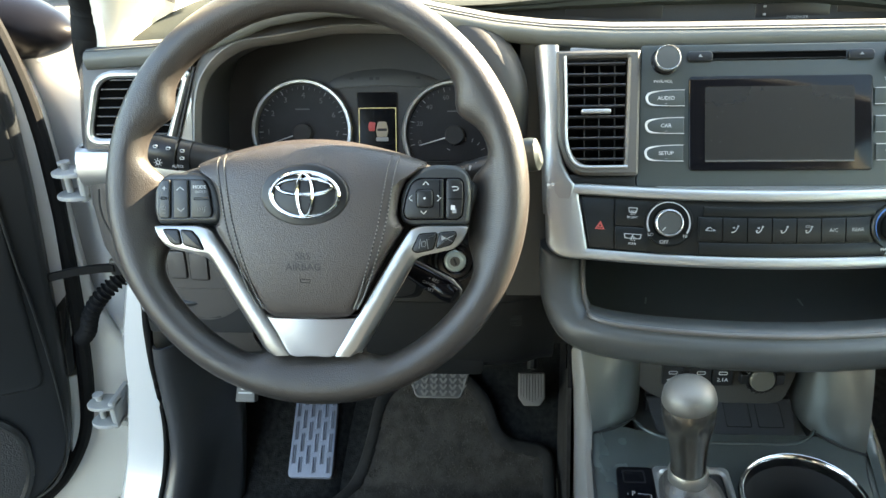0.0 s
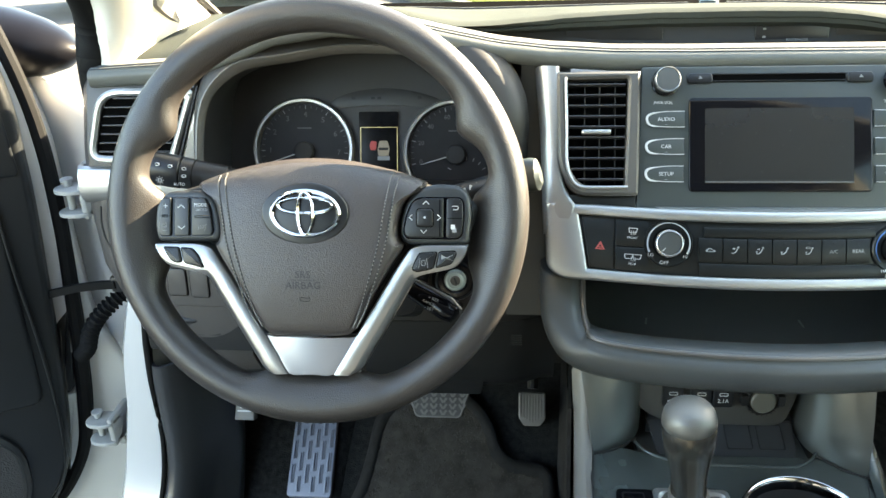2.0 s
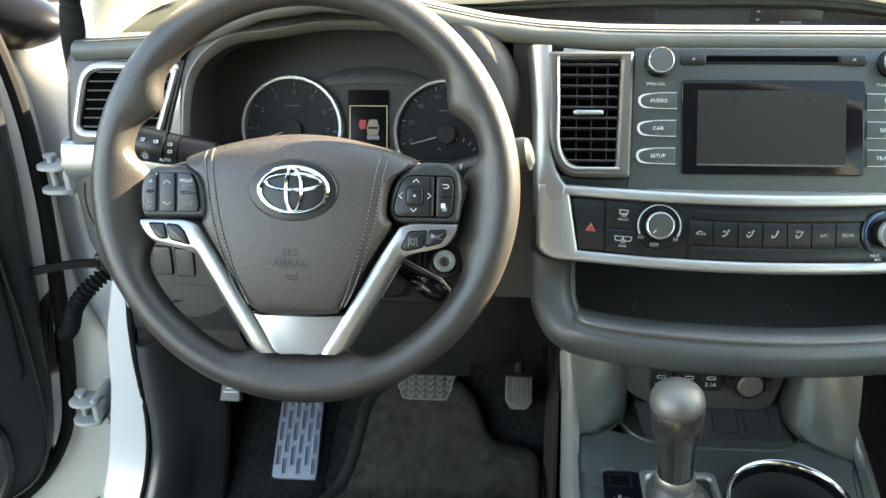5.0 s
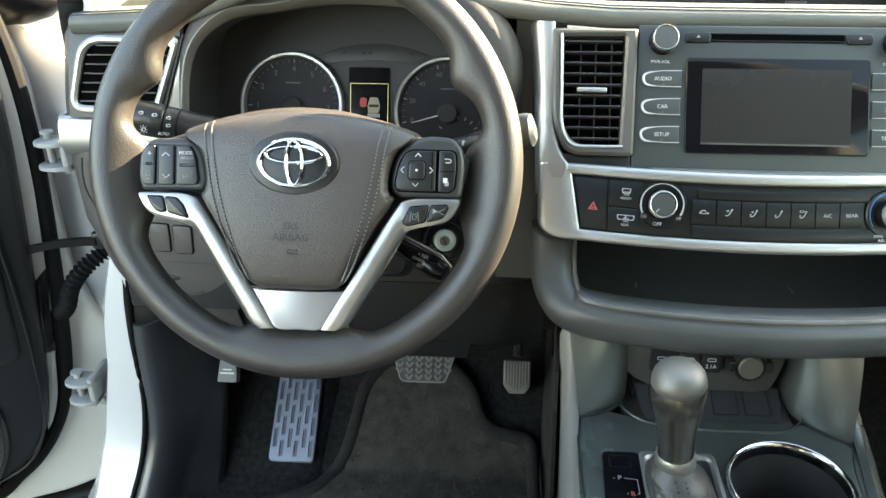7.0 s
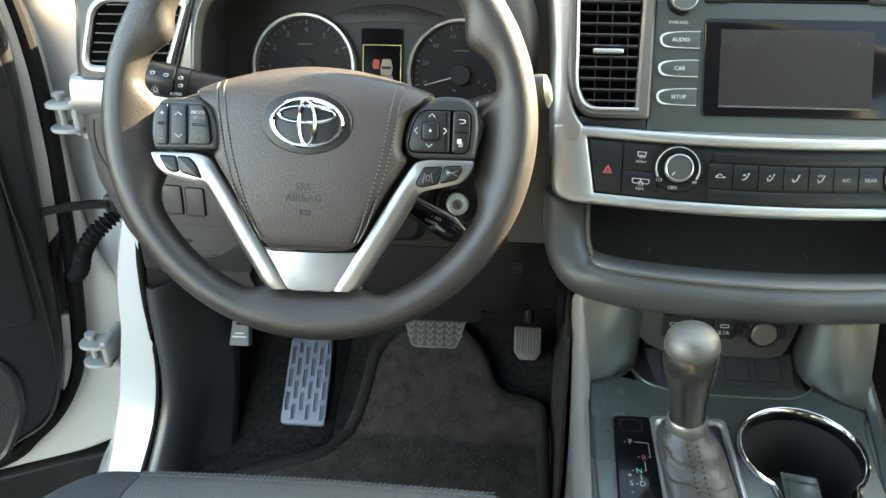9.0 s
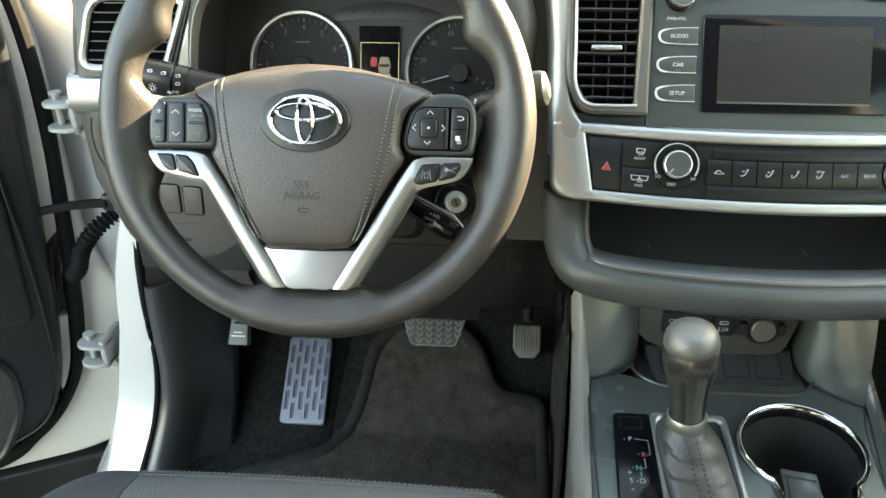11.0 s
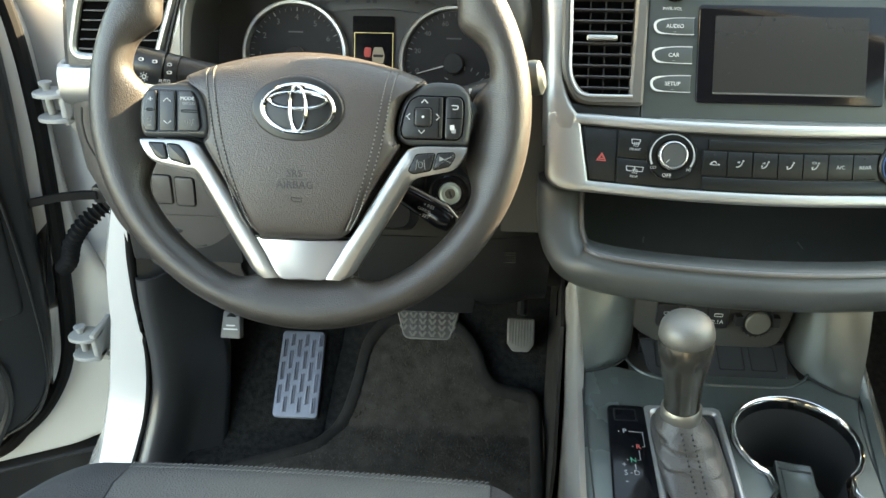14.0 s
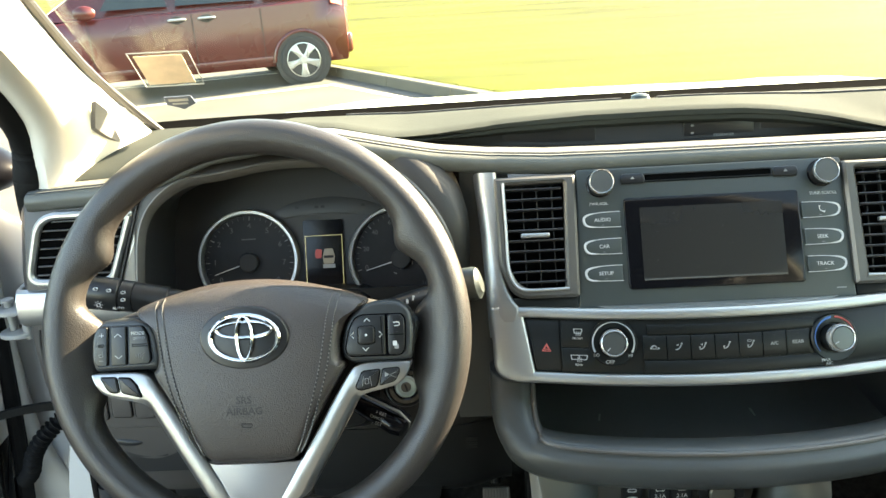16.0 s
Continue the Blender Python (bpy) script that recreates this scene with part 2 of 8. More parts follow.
def loft(rings, closed=True, cap=True, ends=False):
    """Skin between rings of equal length. closed: each ring closes on itself. cap: close the first and last ring. ends: the rings close too."""
    bm = bmesh.new()
    vs = [[bm.verts.new(p) for p in r] for r in rings]
    n = len(vs[0])
    pairs = list(zip(vs, vs[1:] + ([vs[0]] if ends else [])))[: len(vs) if ends else len(vs) - 1]
    for a, b in pairs:
        for i in range(n if closed else n - 1):
            j = (i + 1) % n
            bm.faces.new((a[i], a[j], b[j], b[i]))
    if cap and closed and not ends:
        if cap != "last":
            bm.faces.new(list(reversed(vs[0])))
        bm.faces.new(vs[-1])
    return bm


def thick(rows, t, closed=False):
    """A sheet of rows of points with real thickness: t is the vector or length (along -normal) to its back."""
    bm = loft(rows, closed=closed, cap=False)
    bmesh.ops.recalc_face_normals(bm, faces=bm.faces)
    if isinstance(t, (int, float)):
        bmesh.ops.solidify(bm, geom=bm.faces[:], thickness=t)
    else:
        r = bmesh.ops.extrude_face_region(bm, geom=bm.faces[:])
        bmesh.ops.translate(bm, verts=[v for v in r["geom"] if isinstance(v, bmesh.types.BMVert)], vec=t)
    return bm


def curve(pts, n=8, closed=True):
    """A smooth line through a few points."""
    pts = [Vector(p) for p in pts]
    k, out = len(pts), []
    for i in range(k if closed else k - 1):
        if closed:
            a, b, c, d = pts[i - 1], pts[i], pts[(i + 1) % k], pts[(i + 2) % k]
        else:
            a, b, c, d = pts[max(0, i - 1)], pts[i], pts[i + 1], pts[min(k - 1, i + 2)]
        for j in range(n):
            s = j / n
            out.append(0.5 * (2 * b + (c - a) * s + (2 * a - 5 * b + 4 * c - d) * s * s + (3 * b - a - 3 * c + d) * s ** 3))
    if not closed:
        out.append(pts[-1])
    return out


def rounded(pts, r, n=5):
    """A polygon with rounded corners."""
    pts = [Vector((p[0], p[1])) for p in pts]
    out = []
    for i, p in enumerate(pts):
        a, b = pts[i - 1] - p, pts[(i + 1) % len(pts)] - p
        rr = r[i] if isinstance(r, (list, tuple)) else r
        d = min(rr, a.length * 0.49, b.length * 0.49)
        s, e = p + a.normalized() * d, p + b.normalized() * d
        for k in range(n + 1):
            t = k / n
            out.append((1 - t) ** 2 * s + 2 * t * (1 - t) * p + t * t * e)
    return out


def rect(w, h, r=0.0, cx=0.0, cy=0.0, n=5):
    pts = [(cx - w / 2, cy - h / 2), (cx + w / 2, cy - h / 2), (cx + w / 2, cy + h / 2), (cx - w / 2, cy + h / 2)]
    return rounded(pts, r, n) if r else [Vector(p) for p in pts]


def oval(a, b, cx=0.0, cy=0.0, n=40):
    return [Vector((cx + a * math.cos(2 * math.pi * i / n), cy + b * math.sin(2 * math.pi * i / n))) for i in range(n)]


def inset(pts, d):
    """Move a counter-clockwise outline inwards by d."""
    out, k = [], len(pts)
    for i in range(k):
        e1, e2 = pts[i] - pts[i - 1], pts[(i + 1) % k] - pts[i]
        e1 = e1.normalized() if e1.length > 1e-9 else e2.normalized()
        e2 = e2.normalized() if e2.length > 1e-9 else e1
        nrm = Vector((-e1.y - e2.y, e1.x + e2.x))
        nrm = nrm.normalized() if nrm.length > 1e-6 else Vector((-e1.y, e1.x))
        c = max(0.5, nrm.dot(Vector((-e1.y, e1.x))))
        out.append(pts[i] + nrm * d / c)
    return out


def ccw(pts):
    pts = [Vector((p[0], p[1])) for p in pts]
    s = sum(pts[i - 1].x * pts[i].y - pts[i].x * pts[i - 1].y for i in range(len(pts)))
    return pts if s > 0 else pts[::-1]


def plate(pts, z0, z1, bev=0.0, seg=3):
    """An outline raised from z0 to z1 with a rounded upper edge."""
    pts = ccw(pts)
    rings = [[(p.x, p.y, z0) for p in pts]]
    if bev:
        for k in range(seg + 1):
            a = math.pi / 2 * k / seg
            q = inset(pts, bev * (1 - math.cos(a)))
            rings.append([(p.x, p.y, z1 - bev + bev * math.sin(a)) for p in q])
    else:
        rings.append([(p.x, p.y, z1) for p in pts])
    return loft(rings)


def hoop(outer, inner, z0, z1, bev=0.0):
    """A flat ring between two outlines of equal length."""
    outer, inner = ccw(outer), ccw(inner)
    o2, i2 = inset(outer, bev), inset(inner, -bev)
    r = [[(p.x, p.y, z) for p in q] for q, z in ((outer, z0), (outer, z1 - bev), (o2, z1), (i2, z1), (inner, z1 - bev), (inner, z0))]
    return loft(r, ends=True)


def dome(pts, z0, z1, z2, n=8, power=2.0, bev=0.004, height=None):
    """A cushion: the outline rises from z0 to z1 and swells to z2 at its middle."""
    pts = ccw(pts)
    c = sum(pts, Vector((0, 0))) / len(pts)
    rings = [[(p.x, p.y, z0) for p in pts], [(p.x, p.y, z1 - bev) for p in pts]]
    for k in range(n):
        s = 1 - k / n
        q = [c + (p - c) * (s if k else 1 - 1e-3) for p in pts]
        if k == 0:
            q = inset(pts, bev * 0.6)
        rings.append([(p.x, p.y, height(p.x, p.y) - (0.0012 if k == 0 else 0) if height else z1 + (z2 - z1) * (1 - s ** power)) for p in q])
    if height:
        rings[1] = [(p.x, p.y, height(p.x, p.y) - bev) for p in pts]
    bm = loft(rings, cap=False)
    bm.verts.ensure_lookup_table()
    k = len(pts)
    last = bm.verts[-k:]
    top = bm.verts.new((c.x, c.y, height(c.x, c.y) if height else z2))
    for i in range(k):
        bm.faces.new((last[i], last[(i + 1) % k], top))
    return bm


def turned(profile, n=32, squash=1.0):
    """A lathe shape about z from (radius, height) pairs."""
    bm = loft([[(max(r, 1e-5) * math.cos(2 * math.pi * i / n), squash * max(r, 1e-5) * math.sin(2 * math.pi * i / n), z) for i in range(n)] for r, z in profile], cap=False)
    bmesh.ops.remove_doubles(bm, verts=bm.verts[:], dist=5e-5)
    return bm


def tube(path, r, n=10, closed=False, flat=1.0, up=(0, 0, 1), cap=True):
    """A tube along a line; r a radius or one for each point; flat squashes it along up."""
    path = [Vector(p) for p in path]
    k, rings = len(path), []
    for i, p in enumerate(path):
        d = (path[(i + 1) % k] - path[i - 1]) if closed else (path[min(k - 1, i + 1)] - path[max(0, i - 1)])
        d.normalize()
        s = d.cross(Vector(up))
        s = s.normalized() if s.length > 1e-4 else d.orthogonal().normalized()
        u = s.cross(d)
        rr = r[i] if isinstance(r, (list, tuple)) else r
        rings.append([p + s * rr * math.cos(2 * math.pi * j / n) + u * rr * flat * math.sin(2 * math.pi * j / n) for j in range(n)])
    return loft(rings, ends=closed, cap=cap)


def box(x0, x1, y0, y1, z0, z1, bev=0.0, seg=2):
    bm = bmesh.new()
    bmesh.ops.create_cube(bm, size=1)
    bm.transform(Matrix.Translation(((x0 + x1) / 2, (y0 + y1) / 2, (z0 + z1) / 2)) @ Matrix.Diagonal((x1 - x0, y1 - y0, z1 - z0, 1)))
    if bev:
        bmesh.ops.bevel(bm, geom=bm.edges[:], offset=bev, segments=seg, affect="EDGES", profile=0.5)
    return bm


def merge(*bms):
    me = bpy.data.meshes.new("tmp")
    out = bmesh.new()
    for b in bms:
        b.to_mesh(me)
        out.from_mesh(me)
        b.free()
    bpy.data.meshes.remove(me)
    return out


def words(s, size, name="lettering", depth=0.0003, spacing=1.0):
    """Raised letters about the origin, as a bmesh."""
    cu = bpy.data.curves.new(name, "FONT")
    cu.body, cu.size, cu.extrude, cu.align_x, cu.align_y, cu.space_character, cu.resolution_u = s, size, depth / 2, "CENTER", "CENTER", spacing, 2
    ob = bpy.data.objects.new(name, cu)
    scene.collection.objects.link(ob)
    me = bpy.data.meshes.new_from_object(ob.evaluated_get(bpy.context.evaluated_depsgraph_get()))
    bpy.data.objects.remove(ob)
    bm = bmesh.new()
    bm.from_mesh(me)
    bpy.data.meshes.remove(me)
    bpy.data.curves.remove(cu)
    return bm


def at(x, y, z=0.0, turn=0.0, s=1.0):
    return Matrix.Translation((x, y, z)) @ Matrix.Rotation(radians(turn), 4, "Z") @ Matrix.Scale(s, 4)


def lettering(s, size, m, mat, parent):
    return part("lettering", words(s, size), mat, parent, "", m)

# ---- outdoors ----
def ground():
    bm = bmesh.new()
    n = 24
    rows = [[(-400 + 800 * i / n, -300 + 700 * j / n, 0) for i in range(n + 1)] for j in range(n + 1)]
    g = part("ground", loft(rows, closed=False, cap=False), ASPHALT)
    tagged(g, "sunlit grey asphalt of a car park", "ground", kind="structure")


ground()
KD = Vector((0.555, -0.832, 0)).normalized()      # along the kerb
KN = Vector((0.832, 0.555, 0)).normalized()       # from the car park to the grass
K0 = Vector((-2.07, 11.40, 0))


def kerb_and_grass():
    k = thing("kerb", K0, "low pale concrete kerb along the grass", "kerb", kind="structure")
    for i in range(-6, 10):
        a = K0 + KD * (i * 1.5 + 0.006)
        b = K0 + KD * (i * 1.5 + 1.494)
        prof = [(0, 0), (0.015, 0.11), (0.03, 0.125), (0.14, 0.13), (0.15, 0.12), (0.15, 0)]
        part("kerb_stone", loft([[p + KN * u + Vector((0, 0, z)) for u, z in prof] for p in (a, b)]), CONCRETE, k)
    rng = random.Random(4)
    rows = []
    for j in range(60):
        d = 0.15 + 320 * (j / 59) ** 2.4
        rows.append([K0 + KD * (-140 + 280 * i / 40) + KN * d + Vector((0, 0, 0.115 + (0.02 * rng.random() if 0 < j else 0) + 0.0016 * d)) for i in range(41)])
    g = part("lawn", loft(rows, closed=False, cap=False), GRASS)
    tagged(g, "bright sunlit mown lawn behind the kerb", "grass", kind="structure")
    # uneven tufts near the kerb
    bm = bmesh.new()
    for i in range(2500):
        d, s = 0.16 + 0.9 * rng.random() ** 2, -6 + 14 * rng.random()
        p = K0 + KD * s + KN * d + Vector((0, 0, 0.115 + 0.0016 * d))
        a, h, w = rng.random() * 6.28, 0.010 + 0.014 * rng.random(), 0.006 + 0.010 * rng.random()
        e = Vector((math.cos(a), math.sin(a), 0)) * w
        bm.faces.new([bm.verts.new(p - e), bm.verts.new(p + e), bm.verts.new(p + Vector((rng.uniform(-.03, .03), rng.uniform(-.03, .03), h)))])
    tagged(part("grass_tufts", bm, GRASS), "short tufts of sunlit grass along the kerb", "grass", kind="stuff")
    for a, b, w in (((-2.03, 10.64), (0.6, 7.08), 0.10), ((-2.05, 10.55), (-6.2, 8.75), 0.10), ((-3.1, 12.2), (-6.4, 11.0), 0.10)):
        a, b = Vector((*a, 0.004)), Vector((*b, 0.004))
        d = (b - a).normalized()
        s = Vector((-d.y, d.x, 0)) * w / 2
        n = 20
        rows = [[a + (b - a) * i / n + s * k * (1 + 0.06 * rng.uniform(-1, 1)) for k in (-1, 1)] for i in range(n + 1)]
        ob = part("parking_line", thick(rows, Vector((0, 0, -0.003))), LINE)
        tagged(ob, "worn white painted parking line on asphalt", "road marking", "parking lines", "structure")


kerb_and_grass()


def minivan():
    """Parked side on beyond the bonnet. Local: x forward along the van, y to its left, z up; origin on the ground under the rear axle."""
    T = thing("minivan", (-2.45, 11.02, 0), "dark red minivan parked on the asphalt beside the lawn", "van")
    h = radians(180 + 22)
    M = Matrix.Translation((-2.45, 11.02, 0)) @ Matrix.Rotation(h, 4, "Z") @ Matrix.Translation((0, -0.86, 0))
    # stations along x: half widths and heights
    lower, upper = [], []
    xs = [-0.70, -0.65, -0.5, -0.2, 0.4, 1.2, 2.0, 2.8, 3.3, 3.7, 3.98, 4.08]
    belt = [1.02, 1.08, 1.10, 1.09, 1.07, 1.06, 1.05, 1.03, 0.98, 0.9, 0.74, 0.62]
    wid = [0.86, 0.93, 0.975, 0.985, 0.985, 0.985, 0.985, 0.98, 0.95, 0.9, 0.8, 0.68]
    rings = []
    for x, b, w in zip(xs, belt, wid):
        s = 0.26 if -0.7 < x < 3.6 else 0.36
        prof = [(-w * 0.94, s), (-w * 0.99, s + 0.1), (-w, 0.62), (-w * 0.992, 0.80), (-w * 0.975, b - 0.03), (-w * 0.95, b), (0, b + 0.02), (w * 0.95, b), (w * 0.975, b - 0.03), (w * 0.992, 0.80), (w, 0.62), (w * 0.99, s + 0.1), (w * 0.94, s)]
        rings.append([(x, y, z) for y, z in prof])
    part("body", loft(rings), VANRED, T, "dark red painted steel body", M)
    roof = []
    for x, w, z in ((-0.66, 0.80, 1.10), (-0.60, 0.74, 1.50), (-0.48, 0.70, 1.68), (0.0, 0.70, 1.73), (1.2, 0.70, 1.73), (2.0, 0.69, 1.68), (2.35, 0.68, 1.60), (3.25, 0.78, 1.02)):
        roof.append([(x, y * w, zz) for y, zz in ((-1, z - 0.10), (-0.9, z - 0.02), (-0.5, z), (0.5, z), (0.9, z - 0.02), (1, z - 0.10), (1.18 if z > 1.2 else 1.0, 1.03), (-1.18 if z > 1.2 else -1.0, 1.03))])
    part("greenhouse", loft(roof), VANRED, T, "", M)
    for a, b in ((-0.46, 0.42), (0.52, 1.55), (1.65, 2.45)):
        for sd in (-1, 1):
            q = [(a, sd * 0.905, 1.13), (b, sd * 0.905, 1.13), (b - (0.1 if b < 2 else 0.35), sd * 0.765, 1.58), (a + 0.08, sd * 0.765, 1.58)]
            part("side_window", thick([[q[0], q[1]], [q[3], q[2]]], Vector((0, sd * 0.012, 0))), VANGLASS, T, "", M)
    part("rear_window", thick([[(-0.675, -0.66, 1.14), (-0.675, 0.66, 1.14)], [(-0.62, -0.6, 1.5), (-0.62, 0.6, 1.5)]], Vector((-0.012, 0, 0))), VANGLASS, T, "", M)
    part("rear_bumper", box(-0.745, -0.56, -0.9, 0.9, 0.34, 0.62, 0.06, 4), VANRED, T, "", M)
    for sd in (-1, 1):
        part("tail_lamp", loft([[(-0.705, sd * y, z) for y, z in ((0.70, 0.96), (0.88, 0.96), (0.88, 1.20), (0.74, 1.20))], [(-0.45, sd * y, z) for y, z in ((0.86, 1.03), (1.0, 1.03), (0.99, 1.13), (0.86, 1.13))]]), RED, T, "red and clear tail lamp", M)
        part("rear_reflector", box(-0.750, -0.735, sd * 0.7 - 0.08, sd * 0.7 + 0.08, 0.42, 0.45), RED, T, "", M)
        for x in (1.19, 1.56):
            hd = part("door_handle", tube(curve([(x - 0.10, sd * 0.985, 0.955), (x - 0.08, sd * 1.02, 0.962), (x + 0.08, sd * 1.02, 0.962), (x + 0.10, sd * 0.985, 0.955)], 4, False), 0.017, 8), STEEL, T, "bright door handle", M)
            part("handle_cup", dome(oval(0.085, 0.05, 0, 0, 24), -0.002, 0.002, 0.004), RUBBER, hd, "", M @ Matrix.Translation((x, sd * 0.982, 0.955)) @ Matrix.Rotation(radians(-90 * sd), 4, "X"))
        part("side_moulding", box(0.35, 2.7, sd * 0.975 - 0.008, sd * 0.975 + 0.012, 0.34, 0.40, 0.006), VANRED, T, "", M)
        for x in (0.50, 1.375, 2.62):
            part("door_seam", box(x - 0.004, x + 0.004, sd * 0.986 - 0.004, sd * 0.986 + 0.0015, 0.34, 1.03), RUBBER, T, "", M)
        part("wing_mirror", dome(oval(0.13, 0.09), 0, 0.05, 0.10), VANRED, T, "", M @ Matrix.Translation((2.62, sd * 1.0, 1.12)) @ Matrix.Rotation(radians(-90 * sd), 4, "X"))
        for x in (0.0, 3.03):
            C = M @ Matrix.Translation((x, sd * 0.90, 0.318)) @ Matrix.Rotation(radians(-90 * sd), 4, "X")
            wh = part("wheel", turned([(0.20, -0.11), (0.30, -0.11), (0.318, -0.09), (0.318, 0.07), (0.308, 0.10), (0.28, 0.112), (0.235, 0.105), (0.225, 0.06), (0.20, 0.05)], 48), TYRE, T, "black tyre", C)
            part("rim_barrel", turned([(0.230, 0.03), (0.230, 0.106), (0.219, 0.109), (0.212, 0.04)], 48), STEEL, wh, "", C)
            part("brake_disc", turned([(0.0, 0.02), (0.15, 0.02), (0.15, 0.03), (0.0, 0.03)], 32), STEEL, wh, "", C)
            for k in range(5):
                A = C @ Matrix.Rotation(2 * math.pi * (k + 0.25) / 5, 4, "Z")
                part("spoke", plate(rounded([(0.03, -0.038), (0.10, -0.036), (0.222, -0.062), (0.222, 0.062), (0.10, 0.036), (0.03, 0.038)], 0.008, 3), 0.05, 0.095, 0.012), SILVER, wh, "silver alloy spoke", A)
            part("hub_cap", turned([(0.06, 0.05), (0.06, 0.09), (0.05, 0.10), (0.0, 0.102)], 24), SILVER, wh, "", C)
            part("wheel_arch", tube([(x + 0.385 * math.cos(a), sd * 0.972, 0.318 + 0.385 * math.sin(a)) for a in [math.pi * (i / 16) for i in range(17)]], 0.03, 8), VANRED, T, "", M)
            part("arch_lining", turned([(0.0, -0.04), (0.378, -0.04), (0.378, 0.089), (0.0, 0.089)], 32), RUBBER, T, "", M @ Matrix.Translation((x, sd * 0.90, 0.318)) @ Matrix.Rotation(radians(-90 * sd), 4, "X"))


minivan()

# ---- the car's shell ----
CAR = thing("car_body", (0, 0, 0.3), "white painted car body around the cabin", "car body", kind="structure")


def shell():
    # floor pan and tunnel
    rows = []
    for y, z in ((-2.4, 0.56), (0.3, 0.56), (0.80, 0.56), (0.97, 0.575), (1.10, 0.655), (1.25, 0.76), (1.32, 0.90), (1.34, 1.20)):
        rows.append([(x, y, z) for x in np.linspace(-0.74, 0.74, 13)])
    part("floor_pan", thick(rows, Vector((0, 0, -0.02))), CARPET, CAR, "dark charcoal carpet on the cabin floor")
    # roof with headliner
    out, inn = [], []
    for y, z, w in ((0.42, 1.64, 0.56), (0.30, 1.685, 0.58), (0.0, 1.71, 0.60), (-0.8, 1.725, 0.60), (-1.8, 1.70, 0.58), (-2.3, 1.62, 0.55)):
        out.append([(w * t, y, z + 0.03 - 0.05 * t * t) for t in np.linspace(-1, 1, 13)])
        inn.append([(w * t, y, z - 0.045 * t * t) for t in np.linspace(-1, 1, 13)])
    part("roof", thick(out, Vector((0, 0, -0.012))), WHITE, CAR)
    part("headliner", thick(inn, Vector((0, 0, 0.01))), HEAD, CAR, "pale cloth headliner")
    for s in (-1, 1):
        # roof rail and rear pillars, side walls; the driver's doorway stays open
        rail = curve([(s * 0.60, 0.42, 1.62), (s * 0.63, 0.0, 1.68), (s * 0.63, -0.8, 1.69), (s * 0.62, -1.8, 1.66), (s * 0.66, -2.35, 1.3)], 6, False)
        part("roof_rail", tube(rail, 0.045, 10), WHITE, CAR)
        part("centre_pillar", loft([[(s * x, y, z) for x, y in ((xx - 0.03, -0.42), (xx + 0.03, -0.42), (xx + 0.03, -0.30), (xx - 0.03, -0.30))] for z, xx in ((0.5, 0.78), (1.1, 0.76), (1.68, 0.62))]), CREAM, CAR)
        y1 = -0.36 if s < 0 else 0.95
        part("side_panel", thick([[(s * 0.80, y, z) for y in (-2.4, -1.2, y1)] for z in (0.35, 0.8)] + [[(s * 0.77, y, 1.16) for y in (-2.4, -1.2, y1)]], Vector((s * 0.09, 0, 0))), WHITE, CAR)
        part("sill", box(min(s * 0.72, s * 0.86), max(s * 0.72, s * 0.86), -1.0, 0.92, 0.36, 0.50, 0.02), WHITE, CAR)
    for s in (-1, 1):
        for y0, y1 in ((-2.30, -1.42), (-1.34, -0.44)):
            part("rear_side_window", thick([[(s * 0.775, y0, 1.16), (s * 0.775, y1, 1.16)], [(s * 0.63, y0 + 0.05, 1.67), (s * 0.63, y1, 1.67)]], 0.005), PRIVACY, CAR, "dark tinted rear side glass")
    part("rear_window", thick([[(-0.72, -2.44, 1.15), (0.72, -2.44, 1.15)], [(-0.56, -2.32, 1.62), (0.56, -2.32, 1.62)]], 0.005), PRIVACY, CAR, "dark tinted rear glass")
    part("tailgate", box(-0.8, 0.8, -2.5, -2.4, 0.4, 1.15, 0.03), WHITE, CAR)
    part("firewall", box(-0.78, 0.78, 1.34, 1.40, 0.5, 1.20), RUBBER, CAR)
    # unseen rear wall added to block light from behind, and the passenger's door lining
    part("rear_light_block", box(-0.76, 0.76, -0.66, -0.62, 0.56, 1.70), LIGHTBLOCK, CAR, "unseen dark wall added behind the front seats to block light")
    part("door_lining", box(0.712, 0.745, -0.30, 0.95, 0.50, 1.15, 0.01), DOORSKIN, CAR, "black passenger door lining")
    pw = part("front_side_window", thick([[(0.775, -0.40, 1.16), (0.775, 0.70, 1.16)], [(0.63, -0.40, 1.67), (0.61, 0.36, 1.63)]], 0.005), GREENGLASS, CAR, "green tinted passenger window")
    pw.visible_shadow = False
    # bonnet
    rows = []
    for y, z in ((1.335, 1.244), (1.45, 1.244), (1.60, 1.238), (1.80, 1.208), (2.05, 1.14), (2.25, 1.05), (2.35, 0.96)):
        rows.append([(x, y - 0.12 * abs(x) ** 2, z - 0.025 - 0.03 * x * x + 0.008 * math.exp(-((abs(x) - 0.42) / 0.08) ** 2)) for x in np.linspace(-0.78, 0.78, 25)])
    part("bonnet", thick(rows, Vector((0, 0, -0.02))), WHITE, CAR, "glossy white bonnet")
    part("front_end", box(-0.84, 0.84, 2.1, 2.45, 0.3, 0.93, 0.06, 4), WHITE, CAR)
    # inner bulkhead that fills the dashboard, and the tunnel under the console
    part("dash_core", box(-0.20, 0.74, 0.97, 1.33, 0.84, 1.20, 0.01), RUBBER, CAR)
    part("dash_core", box(-0.70, -0.20, 1.00, 1.33, 1.00, 1.22, 0.01), RUBBER, CAR)
    part("tunnel", box(-0.145, 0.085, 0.86, 1.33, 0.56, 0.965, 0.02), CARPET, CAR)
